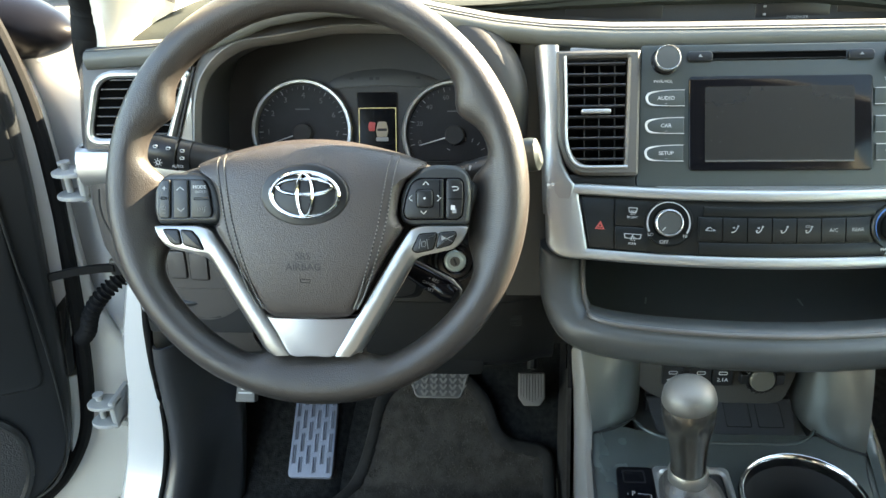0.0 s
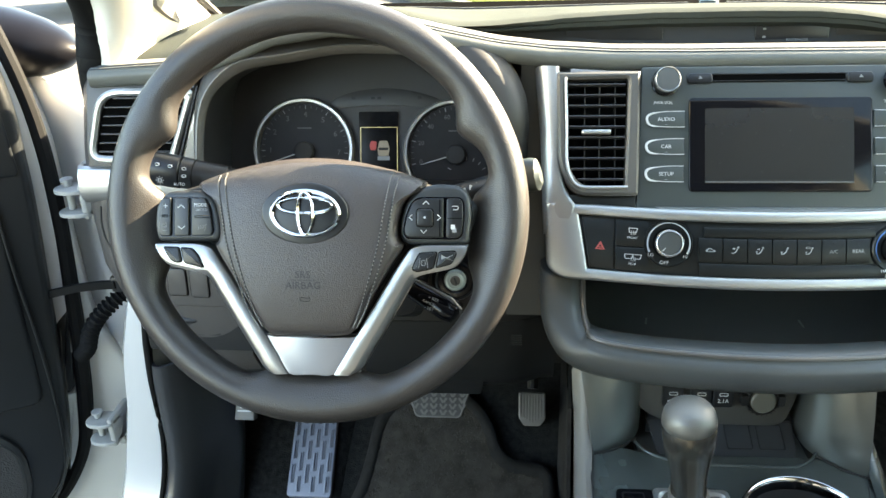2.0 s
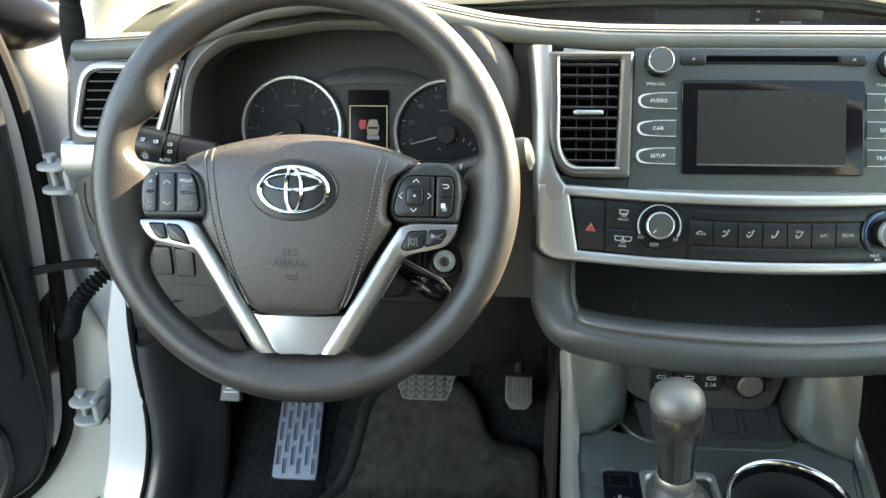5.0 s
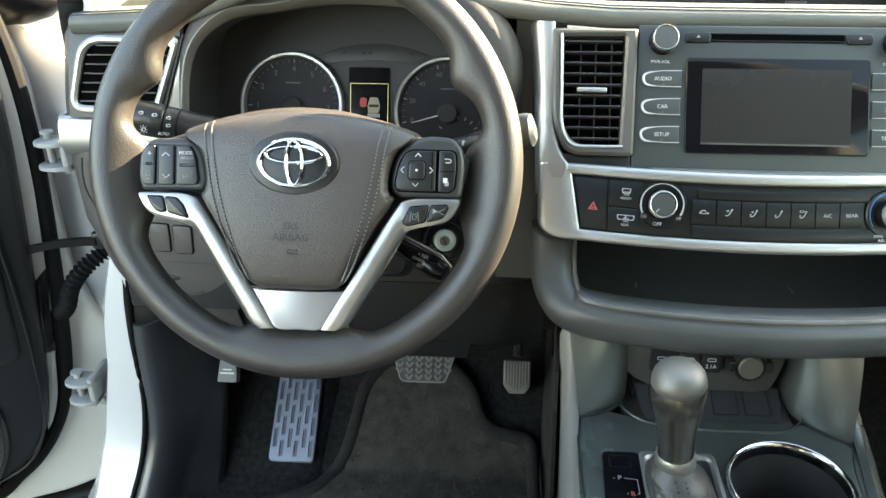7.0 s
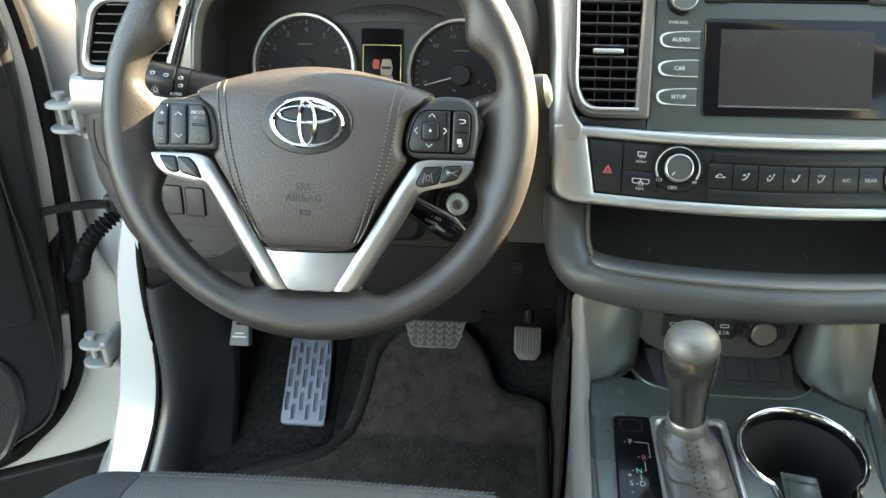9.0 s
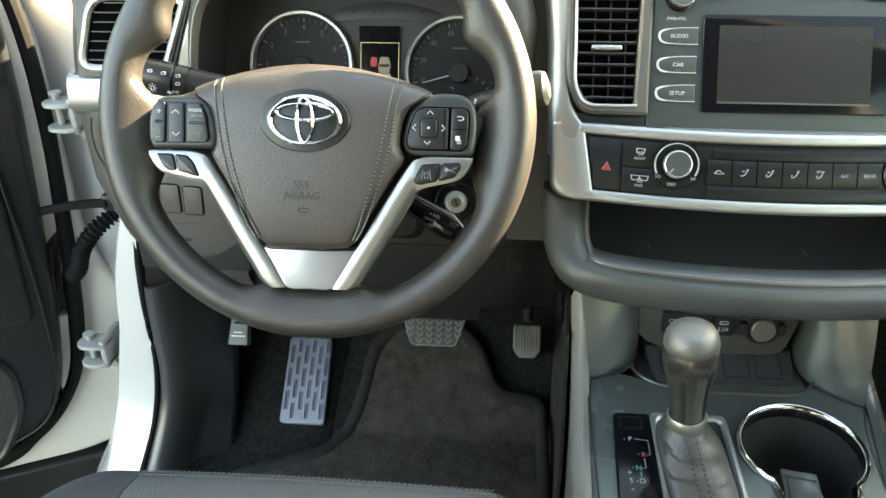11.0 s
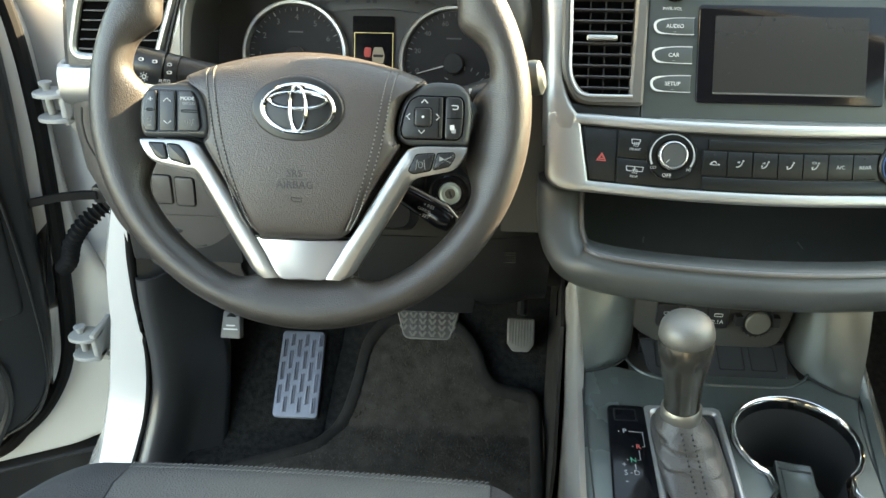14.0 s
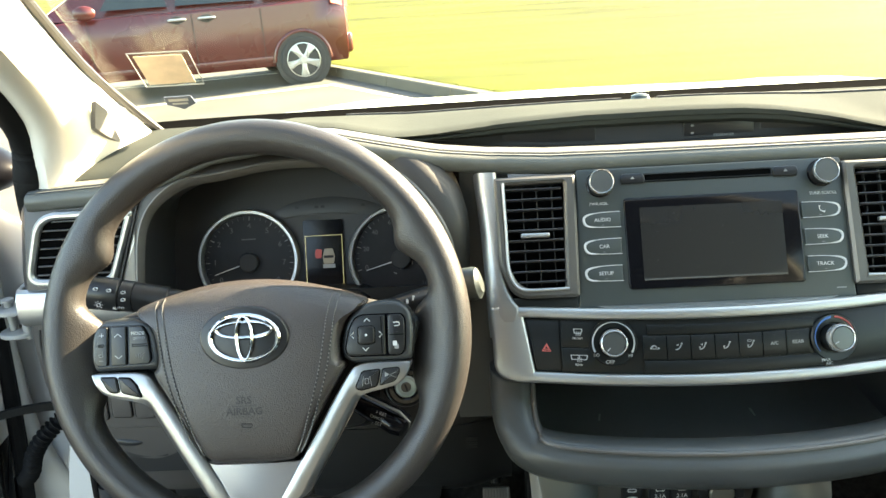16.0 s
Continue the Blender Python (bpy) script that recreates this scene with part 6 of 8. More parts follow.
def stack_trim():
    """Silver surround: a bowed frame round the climate panel and an upright beside each vent."""
    T = thing("silver_trim", (0, 0.80, 1.1), "satin silver trim framing the climate panel and vents", "dashboard trim")
    def on(p, out):
        q = hv(p.x, p.y, out)
        over = max(0.0, abs(p.x) - 0.17)
        return q - Vector((0, 0.6 * (p.x * p.x) - 0.6 * 0.17 * 0.17 - 0.15 * over, 0)) if over else q
    line = rounded([(-0.2140, 1.1535), (-0.2120, 1.0530), (0.2120, 1.0530), (0.2140, 1.1535)], [0.006, 0.024, 0.024, 0.006], 10)
    outer = []
    for i, p in enumerate(line):
        q = line[(i + 1) % len(line)]
        n = max(1, int((q - p).length / 0.008))
        outer += [p.lerp(q, k / n) for k in range(n)]
    inner = []
    for p in outer:
        z = max(1.0682, min(1.1385, p.y))
        w = 0.1745 + 0.0085 * (z - 1.0682) / 0.0703
        inner.append(Vector((max(-w, min(w, p.x)), z)))
    rings = []
    for f, out in ((0.0, -0.016), (0.0, 0.0030), (0.0012, 0.0052), (0.0040, 0.0066), (-0.0025, 0.0066), (-0.0006, 0.0054), (-1e-5, 0.0035), (-1e-5, -0.004)):
        ring = []
        for a, b in zip(outer, inner):
            d = (b - a).normalized()
            ring.append(on(a + d * f if f >= 0 else b + d * f, out))
        rings.append(ring)
    part("frame", loft(rings, ends=True), SILVER, T, "", smooth=50)
    for s in (-1, 1):
        rows = []
        for z in np.linspace(1.108, 1.254, 40):
            xi = float(np.interp(z, [1.105, 1.134, 1.138, 1.142, 1.150, 1.165, 1.25], [-0.190, -0.184, -0.1875, -0.1905, -0.195, -0.1990, -0.2015]))
            xo = float(np.interp(z, [1.105, 1.125, 1.14, 1.20, 1.25], [-0.2150, -0.2165, -0.2168, -0.2195, -0.2245]))
            o = float(np.interp(z, [1.105, 1.118, 1.128, 1.20, 1.25], [0.003, 0.0062, 0.0071, 0.0071, 0.0060]))
            ring = [(xi, o - 0.012), (xi - 0.0008, o - 0.003), (xi - 0.0030, o - 0.0006), (xi - 0.006, o), ((xi + xo) / 2, o), (xo + 0.0065, o - 0.0009), (xo + 0.0025, o - 0.0045), (xo, o - 0.014), (xo + 0.001, o - 0.04)]
            rows.append([on(Vector((-s * x, 1.103 + (z - 1.1033) / 0.655)), q) for x, q in ring])
        part("upright", thick(rows, 0.002), UPRIGHT, T, "", smooth=50)
    # bridge between the radio and the ledge
    rows = [[(x, 0.812, 1.1345), (x, hv(x, 1.1535).y + 0.006, 1.1355)] for x in np.linspace(-0.2, 0.2, 20)]
    part("bridge", thick(rows, Vector((0, 0, -0.004))), SILVER, T)


stack_trim()


def tray():
    T = thing("dash_tray", (0, 0.80, 1.0), "open dark dash shelf with a thick padded lip", "shelf")
    rows = []
    for x in np.linspace(-0.185, 0.185, 24):
        e = min(1, (0.185 - abs(x)) / 0.03)
        rows.append([(x, 0.768 + 1.0 * x * x, 1.068), (x, 0.86, 1.062), (x, 0.95, 1.045), (x, 0.955, 1.005 - 0.01 * e), (x, 0.94, 0.990), (x, 0.80 + 0.5 * x * x, 0.990 - 0.004 * e), (x, 0.745 + 0.8 * x * x, 0.995)])
    part("bin", thick(rows, 0.003), material("tray_plastic", (0.062, 0.064, 0.060), 0.5, grain=0.3, grain_scale=1500), T, "matt black inside")
    for s in (-1, 1):
        part("bin_side", box(min(s * 0.180, s * 0.188), max(s * 0.180, s * 0.188), 0.812, 0.96, 0.985, 1.06, 0.003), PLASTIC, T)
        part("bin_clip", box(-0.012 + s * 0.02, -0.002 + s * 0.02, 0.945, 0.956, 0.993, 1.004, 0.001), CAVITY, T)
    pts = [(-0.196, 0.815, 1.062), (-0.197, 0.795, 1.040), (-0.194, 0.778, 1.020), (-0.182, 0.764, 1.004), (-0.150, 0.752, 0.9985), (-0.08, 0.738, 0.9985), (0, 0.732, 0.999), (0.08, 0.738, 0.9985), (0.150, 0.752, 0.9985), (0.182, 0.764, 1.004), (0.194, 0.778, 1.020), (0.197, 0.795, 1.040), (0.196, 0.815, 1.062)]
    path = curve(pts, 6, False)
    rings = []
    for i, p in enumerate(path):
        d = (path[min(len(path) - 1, i + 1)] - path[max(0, i - 1)]).normalized()
        prof = [(0.012, 0.0225), (0.000, 0.0240), (-0.0070, 0.0236), (-0.0105, 0.0212), (-0.0112, 0.0180), (-0.0145, 0.0155), (-0.0182, 0.0125), (-0.0198, 0.0080), (-0.0198, -0.002), (-0.0175, -0.011), (-0.011, -0.0175), (0.002, -0.0205), (0.016, -0.0205), (0.022, -0.016), (0.022, 0.016)]
        side = d.cross(Vector((0, -1, 0))).normalized()
        rings.append([p + Vector((0, 1, 0)) * a * 1.0 + side * -b for a, b in prof])
    part("padded_lip", loft(rings), DASH, T, "thick rounded soft lip", smooth=60)
    part("lip_welt", tube([Vector(r[3]) + Vector((0, -0.0006, 0.0)) for r in rings], 0.0024, 8), WELT, T, "brown welt along the shelf's lip")


tray()

# ---- centre console ----
def ctop(y):
    return 0.862 + 0.1 * (y - 0.678)


def sweep(v):
    v = min(1.0, max(0.0, v))
    return v * v * (3 - 2 * v)


def deck_z(x, y):
    """Deck height: it sweeps up to the left cheek and falls away a little beyond the cup well."""
    return ctop(y) + 0.0065 * sweep((y - 0.700) / 0.062) * sweep((-0.100 - x) / 0.030) - 0.08 * max(0.0, x - 0.072)


def console():
    T = thing("centre_console", (-0.03, 0.65, 0.6), "dark grey moulded centre console between the seats", "centre console")
    L = lambda y: float(np.interp(y, [0.0, 0.55, 0.62, 0.72, 0.80, 0.84], [-0.170, -0.170, -0.169, -0.164, -0.158, -0.158]))
    R = lambda y: float(np.interp(y, [0.0, 0.55, 0.64, 0.74, 0.80, 0.84], [0.088, 0.088, 0.094, 0.114, 0.106, 0.10]))
    # deck, in strips round the cup well
    rows = []
    for y in np.concatenate((np.linspace(0.05, 0.68, 16), np.linspace(0.692, 0.765, 10))):
        a = L(y)
        rows.append([(a - 0.006, y, deck_z(a, y) - 0.012), (a, y, deck_z(a, y) - 0.002)] + [(x, y, deck_z(x, y)) for x in np.linspace(a + 0.003, -0.095, 12)] + [(-0.032, y, ctop(y))])
    part("deck", thick(rows, Vector((0, 0, -0.004))), CONSOLE, T, "satin grey console deck")
    cup = CUP_OUT
    # deck right of the shifter, with the cup opening cut out
    bm = bmesh.new()
    hole = [bm.verts.new((p.x, p.y, ctop(p.y))) for p in cup]
    k = len(hole)
    ring = []
    for p in cup:
        d = (p - Vector((0.031, 0.66)))
        q = Vector((0.031, 0.66)) + d * 6
        x = max(-0.032, min(R(min(0.765, max(0.30, q.y))), q.x))
        y = max(0.30, min(0.765, q.y))
        ring.append(bm.verts.new((x, y, deck_z(x, y))))
    for i in range(k):
        j = (i + 1) % k
        try:
            bm.faces.new((hole[i], hole[j], ring[j], ring[i]))
        except ValueError:
            pass
    bmesh.ops.remove_doubles(bm, verts=bm.verts[:], dist=1e-5)
    part("cup_deck", bm, CONSOLE, T, "satin grey deck round the cup well")
    # left flank gets a paler colour that stands for its lit side
    for s, fn, mt, nm in ((-1, L, LITSIDE, "left"), (1, R, CONSOLE, "right")):
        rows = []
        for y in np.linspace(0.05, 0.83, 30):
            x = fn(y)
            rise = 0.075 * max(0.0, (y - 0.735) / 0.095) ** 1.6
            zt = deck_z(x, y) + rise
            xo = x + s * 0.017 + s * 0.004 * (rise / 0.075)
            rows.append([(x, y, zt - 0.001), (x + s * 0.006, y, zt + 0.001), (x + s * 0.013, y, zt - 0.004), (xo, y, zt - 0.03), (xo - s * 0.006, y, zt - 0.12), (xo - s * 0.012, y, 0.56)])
        part("side_wall", thick(rows, 0.003), mt, T, "bronze grey console flank, brightened as if lit" if s < 0 else "grey console flank", smooth=50)
    for seam in ([(-0.1638, 0.758), (-0.1636, 0.70), (-0.1632, 0.62), (-0.164, 0.50), (-0.165, 0.30)], [(0.1105, 0.7385), (0.1045, 0.722), (0.0995, 0.700), (0.0945, 0.655), (0.0925, 0.58), (0.0915, 0.40)]):
        part("border_seam", tube(curve([(x, y, deck_z(x, y) + 0.0006) for x, y in seam], 6, False), 0.0008, 6), CAVITY, T, "fine dark seam along the deck")
    # cheeks: curved walls rising to the shelf's underside on both sides of the recess
    for s in (-1, 1):
        if s < 0:
            plan = [(-0.1590, 0.757), (-0.1455, 0.7635), (-0.131, 0.773), (-0.118, 0.786), (-0.108, 0.806), (-0.103, 0.840)]
            top, seam = (-0.019, 0.046), [(-0.1590, 0.757), (-0.137, 0.764), (-0.113, 0.785)]
        else:
            plan = [(0.1120, 0.746), (0.100, 0.7505), (0.087, 0.758), (0.073, 0.770), (0.062, 0.790), (0.056, 0.840)]
            top, seam = (-0.004, 0.028), [(0.1120, 0.744), (0.092, 0.752), (0.066, 0.772)]
        rows = []
        line = curve(plan, 5, False)
        for i, p in enumerate(line):
            t = i / (len(line) - 1)
            rows.append([(p.x + top[0] * u * (1 - t) ** 1.5, p.y + top[1] * (0.35 * u + 0.65 * u * u) * (1 - t), ctop(p.y) - 0.002 + 0.115 * u) for u in np.linspace(0, 1, 10)])
        part("cheek", thick(rows, 0.002), CHEEK, T, "satin grey curved cheek", smooth=60)
        part("cheek_seam", tube(curve([(x, y - 0.0015, deck_z(x, y) + 0.0006) for x, y in seam], 6, False), 0.0011, 6), CAVITY, T, "fine seam line")
    lip = curve([(-0.1151, 0.7837, 0.8735), (-0.1036, 0.7676, 0.8718), (-0.082, 0.7569, 0.8708), (-0.043, 0.7516, 0.8702), (0.0077, 0.7512, 0.8702), (0.0412, 0.7520, 0.8703), (0.0600, 0.7610, 0.8712), (0.0697, 0.7716, 0.8722)], 5, False)
    part("tray_lip", tube(lip, 0.0016, 8), CONSOLE, T, "raised rounded lip in front of the tray")
    part("recess_floor", box(-0.112, 0.062, 0.764, 0.84, 0.855, 0.8672, 0.002), PORT, T)
    F = face((-0.018, 0.802, 0.9215), 4)
    part("port_panel", plate(curve([(-0.112, 0.06), (-0.110, 0.012), (-0.0909, -0.0168), (-0.0684, -0.0318), (-0.045, -0.0358), (0.012, -0.0372), (0.055, -0.0355), (0.0660, -0.0180), (0.0720, 0.0122), (0.076, 0.06)], 4), -0.004, 0.0, 0.001), PORT, T, "bronze grey port panel", F)
    part("slot_bin", box(-0.098, 0.052, 0.806, 0.84, 0.866, 0.886), CAVITY, T)
    for x in (-0.07, -0.042, -0.005, 0.028):
        part("slot_cover", hoop(rect(0.027, 0.030, 0.003, x, 0), rect(0.0245, 0.0275, 0.002, x, 0), 0, 0.0012, 0.0003), PLASTIC, T, "", face((0, 0.790, 0.8765), 66))
    part("slot_tray", plate(rounded([(-0.090, -0.024), (0.050, -0.024), (0.056, 0.030), (-0.100, 0.030)], 0.008), -0.004, 0.0002), SLAT, T, "dark grey slotted tray", face((0, 0.790, 0.8765), 66))
    for x, txt in ((-0.0755, ""), (-0.0465, "2.1A"), (-0.0240, "2.1A")):
        G = face((x, 0.7985, 0.9225), 4)
        b = part("usb_port", plate(rect(0.0215, 0.026, 0.0025), -0.002, 0.003, 0.001), BUTTON, T, "black port cover", G)
        part("icon", hoop(rect(0.009, 0.0040, 0.0015, 0, 0.003), rect(0.0075, 0.0025, 0.001, 0, 0.003), 0.0028, 0.0034), INK, b, "", G)
        if txt:
            lettering(txt, 0.0062, G @ at(0, -0.0050, 0.0032), INK, b)
        else:
            part("icon", plate(oval(0.006, 0.0018, 0, -0.006, 12), 0.0028, 0.0034), INK, b, "", G)
    G = face((0.0155, 0.7975, 0.9200), 4)
    sk = part("power_socket", turned([(0.0175, -0.003), (0.0175, 0.003), (0.0160, 0.0055), (0.0140, 0.0050), (0.0135, 0.0035)], 36), PLASTIC, T, "round power socket with lid", G)
    part("socket_lid", turned([(0.0130, 0.0), (0.0130, 0.0065), (0.0115, 0.0080), (0.0, 0.0085)], 32), material("olive_lid", (0.085, 0.082, 0.068), 0.5), sk, "dull olive lid", G)
    for s in (-1, 1):
        part("lid_ear", plate(rect(0.008, 0.012, 0.002, s * 0.0185, 0.001), -0.002, 0.007, 0.001), BUTTON, sk, "", G)
    for k in range(9):
        a = radians(200 + 140 * k / 8)
        part("lid_rib", plate(rect(0.003, 0.0012), 0.004, 0.0065), BUTTON, sk, "", G @ at(0.0155 * math.cos(a), 0.0155 * math.sin(a), 0, math.degrees(a)))


def keyhole(d):
    """Outline of the cup well: a round front with a neck opening into the rear cup."""
    pts = []
    for a in np.linspace(-50, 230, 36):
        pts.append(Vector((0.031 + (0.0545 + d) * math.cos(radians(a)), 0.6805 + (0.0505 + d) * math.sin(radians(a)))))
    pts += [Vector(p) for p in ((-0.002 - d, 0.632), (-0.0005 - d, 0.622), (-0.008 - d, 0.610), (-0.018 - d, 0.590), (-0.020 - d, 0.56), (-0.010, 0.525 - d), (0.031, 0.512 - d), (0.072, 0.525 - d), (0.078 + d * 0.4, 0.56), (0.076 + d * 0.4, 0.590), (0.070 + d * 0.6, 0.610), (0.0625 + d, 0.622), (0.064 + d, 0.632))]
    return pts


CUP_IN, CUP_OUT = keyhole(0.0), keyhole(0.0055)
console()


def cup_holder():
    T = thing("cup_holder", (0.03, 0.66, 0.8), "deep black double cup holder with a chrome rim", "cup holder")
    def r(pts, dz, s=1.0):
        c = Vector((0.031, 0.645))
        return [(c.x + (p.x - c.x) * s, c.y + (p.y - c.y) * s, ctop(p.y) + dz) for p in pts]
    rings = [r(CUP_OUT, -0.002), r(CUP_OUT, 0.0025), r(keyhole(0.0045), 0.0050), r(keyhole(0.0025), 0.0064), r(keyhole(0.0005), 0.0054), r(CUP_IN, 0.0020), r(keyhole(-0.0015), -0.004), r(keyhole(-0.0015), -0.006)]
    part("chrome_rim", loft(rings, cap=False), CHROME, T, "polished chrome rim", smooth=60)
    part("well", loft([r(keyhole(-0.001), -0.004), r(keyhole(-0.003), -0.03, 0.97), r(keyhole(-0.004), -0.075, 0.92), r(keyhole(-0.004), -0.080, 0.6)], cap="last"), CAVITY, T, "black cup well")
    D = thing("cup_divider", (0.02, 0.62, 0.83), "grey removable cup divider clip in the well", "divider")
    F = Matrix.Translation((0.0265, 0.664, 0.8455)) @ Matrix.Rotation(radians(-11), 4, "Z") @ Matrix.Rotation(radians(-6), 4, "X")
    part("frame", box(-0.0165, 0.0165, -0.080, 0.0035, -0.012, 0.004, 0.0015), CONSOLE, D, "", F)
    part("clip", box(-0.0125, 0.0125, -0.070, -0.0115, 0.003, 0.0060, 0.0015), CONSOLE, D, "", F)
    part("clip_slot", tube(curve([(-0.0130, -0.0075, 0.0040), (-0.010, -0.0095, 0.0040), (0.010, -0.0095, 0.0040), (0.0130, -0.0075, 0.0040)], 4, False), 0.0017, 6), CAVITY, D, "", F)


cup_holder()


def shifter():
    T = thing("gear_shifter", (-0.08, 0.66, 0.87), "automatic gear lever with stitched leather boot and smoked grey knob", "gear lever")
    tilt = Matrix.Rotation(radians(2), 4, "X")
    B = Matrix.Translation((-0.087, 0.658, 0.915)) @ Matrix.Rotation(radians(-6), 4, "Y") @ tilt
    prof = [(0.0154, 0.004), (0.0158, 0.016), (0.0165, 0.030), (0.0180, 0.041), (0.0198, 0.050), (0.0214, 0.058), (0.0225, 0.066), (0.0230, 0.0815), (0.0226, 0.0822), (0.0226, 0.0828), (0.0230, 0.0838), (0.0226, 0.0885), (0.0214, 0.0935), (0.0190, 0.0975), (0.0150, 0.1003), (0.0090, 0.1022), (0.0, 0.1030)]
    part("knob", turned(prof[:10], 40), material("smoked_grey_knob", (0.17, 0.163, 0.145), 0.24, metal=0.9, vary=0.06), T, "smoked satin grey knob", B)
    part("knob_cap", turned(prof[9:], 40), material("grained_knob_cap", (0.14, 0.137, 0.126), 0.44, metal=0.6, grain=0.6, grain_scale=1200, kind="cells"), T, "grained knob cap", B)
    part("collar", turned([(0.0165, -0.009), (0.0178, -0.007), (0.0178, 0.003), (0.0160, 0.006)], 36), material("dark_collar", (0.30, 0.29, 0.265), 0.35, metal=0.8), T, "dark metal collar", B)
    # boot: square at the deck, gathered at the collar, folded
    rings = []
    n = 72
    for k in range(41):
        t = k / 40
        ring = []
        for i in range(n):
            a = 2 * math.pi * i / n
            ca, sa = math.cos(a), math.sin(a)
            e = 4.0 - 2.0 * t
            sq = (abs(ca) ** e + abs(sa) ** e) ** (-1 / e)
            w = 0.031 + (0.0165 - 0.031) * t ** 2.0
            h = 0.060 + (0.0165 - 0.060) * t ** 1.0
            crease = noise.noise(Vector((2.2 * ca + 7.0, 2.2 * sa, t * 9.0))) + 0.6 * noise.noise(Vector((4.5 * ca, 4.5 * sa + 3.0, t * 22.0)))
            fold = 1 + 0.13 * crease * max(0.0, t - 0.25) * (1.02 - t) * 3.2 + 0.17 * math.sin(t * 19 + 1.2 * math.sin(a + 0.7)) * max(0.0, t - 0.35) * (1.05 - t) * 3.0 * (0.5 + 0.5 * abs(math.cos(a + 0.3))) + 0.02 * math.sin(a * 5 + t * 4) * t * (1 - t) * 3
            x = -0.0725 + (-0.0870 + 0.0725) * t + w * sq * ca * fold
            y = 0.652 + 0.006 * t + h * sq * sa * fold
            ring.append((x, y, ctop(0.66) + 0.004 + 0.046 * t - 0.004 * math.sin(math.pi * t)))
        rings.append(ring)
    bt = part("boot", loft(rings, cap=False), LEATHER, T, "folded dark leather boot", smooth=60)
    for dx in (-0.0045, 0.0045):
        for k in range(14):
            t = 0.06 + 0.9 * k / 14
            h = 0.060 + (0.0165 - 0.060) * t ** 1.0
            p = Vector((-0.0725 - 0.0145 * t + dx, 0.652 + 0.006 * t - h * 1.005, ctop(0.66) + 0.0045 + 0.046 * t))
            part("stitch", tube([p + Vector((0, -0.001, -0.0008)), p + Vector((0, -0.0004, 0.0008))], 0.0009, 5), RUBBER, bt)
    G = Matrix.Translation((-0.0695, 0.655, ctop(0.655))) @ Matrix.Rotation(radians(5.7), 4, "X")
    part("gate_plate", hoop(rect(0.0740, 0.1400, 0.008, 0.0, -0.008), rect(0.0600, 0.1230, 0.006, 0.0, -0.008), -0.001, 0.006, 0.0025), SILVER, T, "satin silver gate plate", G)
    part("gate_floor", plate(rect(0.0600, 0.1230, 0.006, 0.0, -0.008), -0.002, 0.001), CAVITY, T, "", G)
    D = thing("gear_indicator", (-0.127, 0.66, 0.865), "glossy black gear position display with white letters", "gear indicator")
    H = Matrix.Translation((-0.1265, 0.655, ctop(0.655))) @ Matrix.Rotation(radians(5.7), 4, "X")
    pl = part("panel", plate(rounded([(-0.0220, -0.080), (0.0190, -0.080), (0.0210, 0.060), (-0.0150, 0.060)], 0.006), -0.001, 0.004, 0.0015), GLOSS, D, "", H)
    for txt, x, y, mt in (("P", -0.0020, 0.0260, SOFTINK), ("R", 0.0085, 0.0075, RED), ("N", 0.0020, -0.0085, GREEN), ("S", -0.0065, -0.0230, SOFTINK), ("D", 0.0035, -0.0230, SOFTINK), ("+", -0.0070, -0.0140, SOFTINK), ("-", -0.0065, -0.0320, SOFTINK), ("-", -0.0015, -0.0225, SOFTINK)):
        lettering(txt, 0.0078, H @ at(x, y, 0.0042), mt, pl)
    for pts in (((0.002, 0.0260), (0.0145, 0.0250), (0.0145, 0.0080), (0.0120, 0.0075)), ((0.0085, 0.0030), (0.0085, -0.0080), (0.0060, -0.0085)), ((0.0030, -0.0130), (0.0032, -0.0190))):
        part("gate_line", tube([(x, y, 0.0042) for x, y in pts], 0.0004, 4), SOFTINK, pl, "", H)
    for x, y in ((-0.0075, 0.0255), (0.0035, 0.0078), (-0.0032, -0.0083)):
        part("dot", plate(oval(0.0006, 0.0006, x, y, 8), 0.0038, 0.0044), SOFTINK, pl, "", H)
    part("lock_cover", hoop(rect(0.022, 0.016, 0.002, 0.001, 0.047), rect(0.019, 0.013, 0.002, 0.001, 0.047), 0.0035, 0.0044), BUTTON, pl, "", H)


shifter()


# ---- footwell ----
def sill_edge(z):
    """Across-car place of the line where the painted door opening meets the inner trim."""
    return float(np.interp(z, [0.44, 0.58, 0.60, 0.625, 0.65, 0.68, 0.71, 0.74, 0.84, 0.88, 1.0, 1.25], [-0.780, -0.7446, -0.7390, -0.7336, -0.7278, -0.7222, -0.7180, -0.7143, -0.7131, -0.709, -0.695, -0.690]))


def slope(y):
    """Height of the footwell floor."""
    return float(np.interp(y, [0, 0.80, 0.97, 1.10, 1.25, 1.32], [0.56, 0.56, 0.575, 0.655, 0.76, 0.90]))


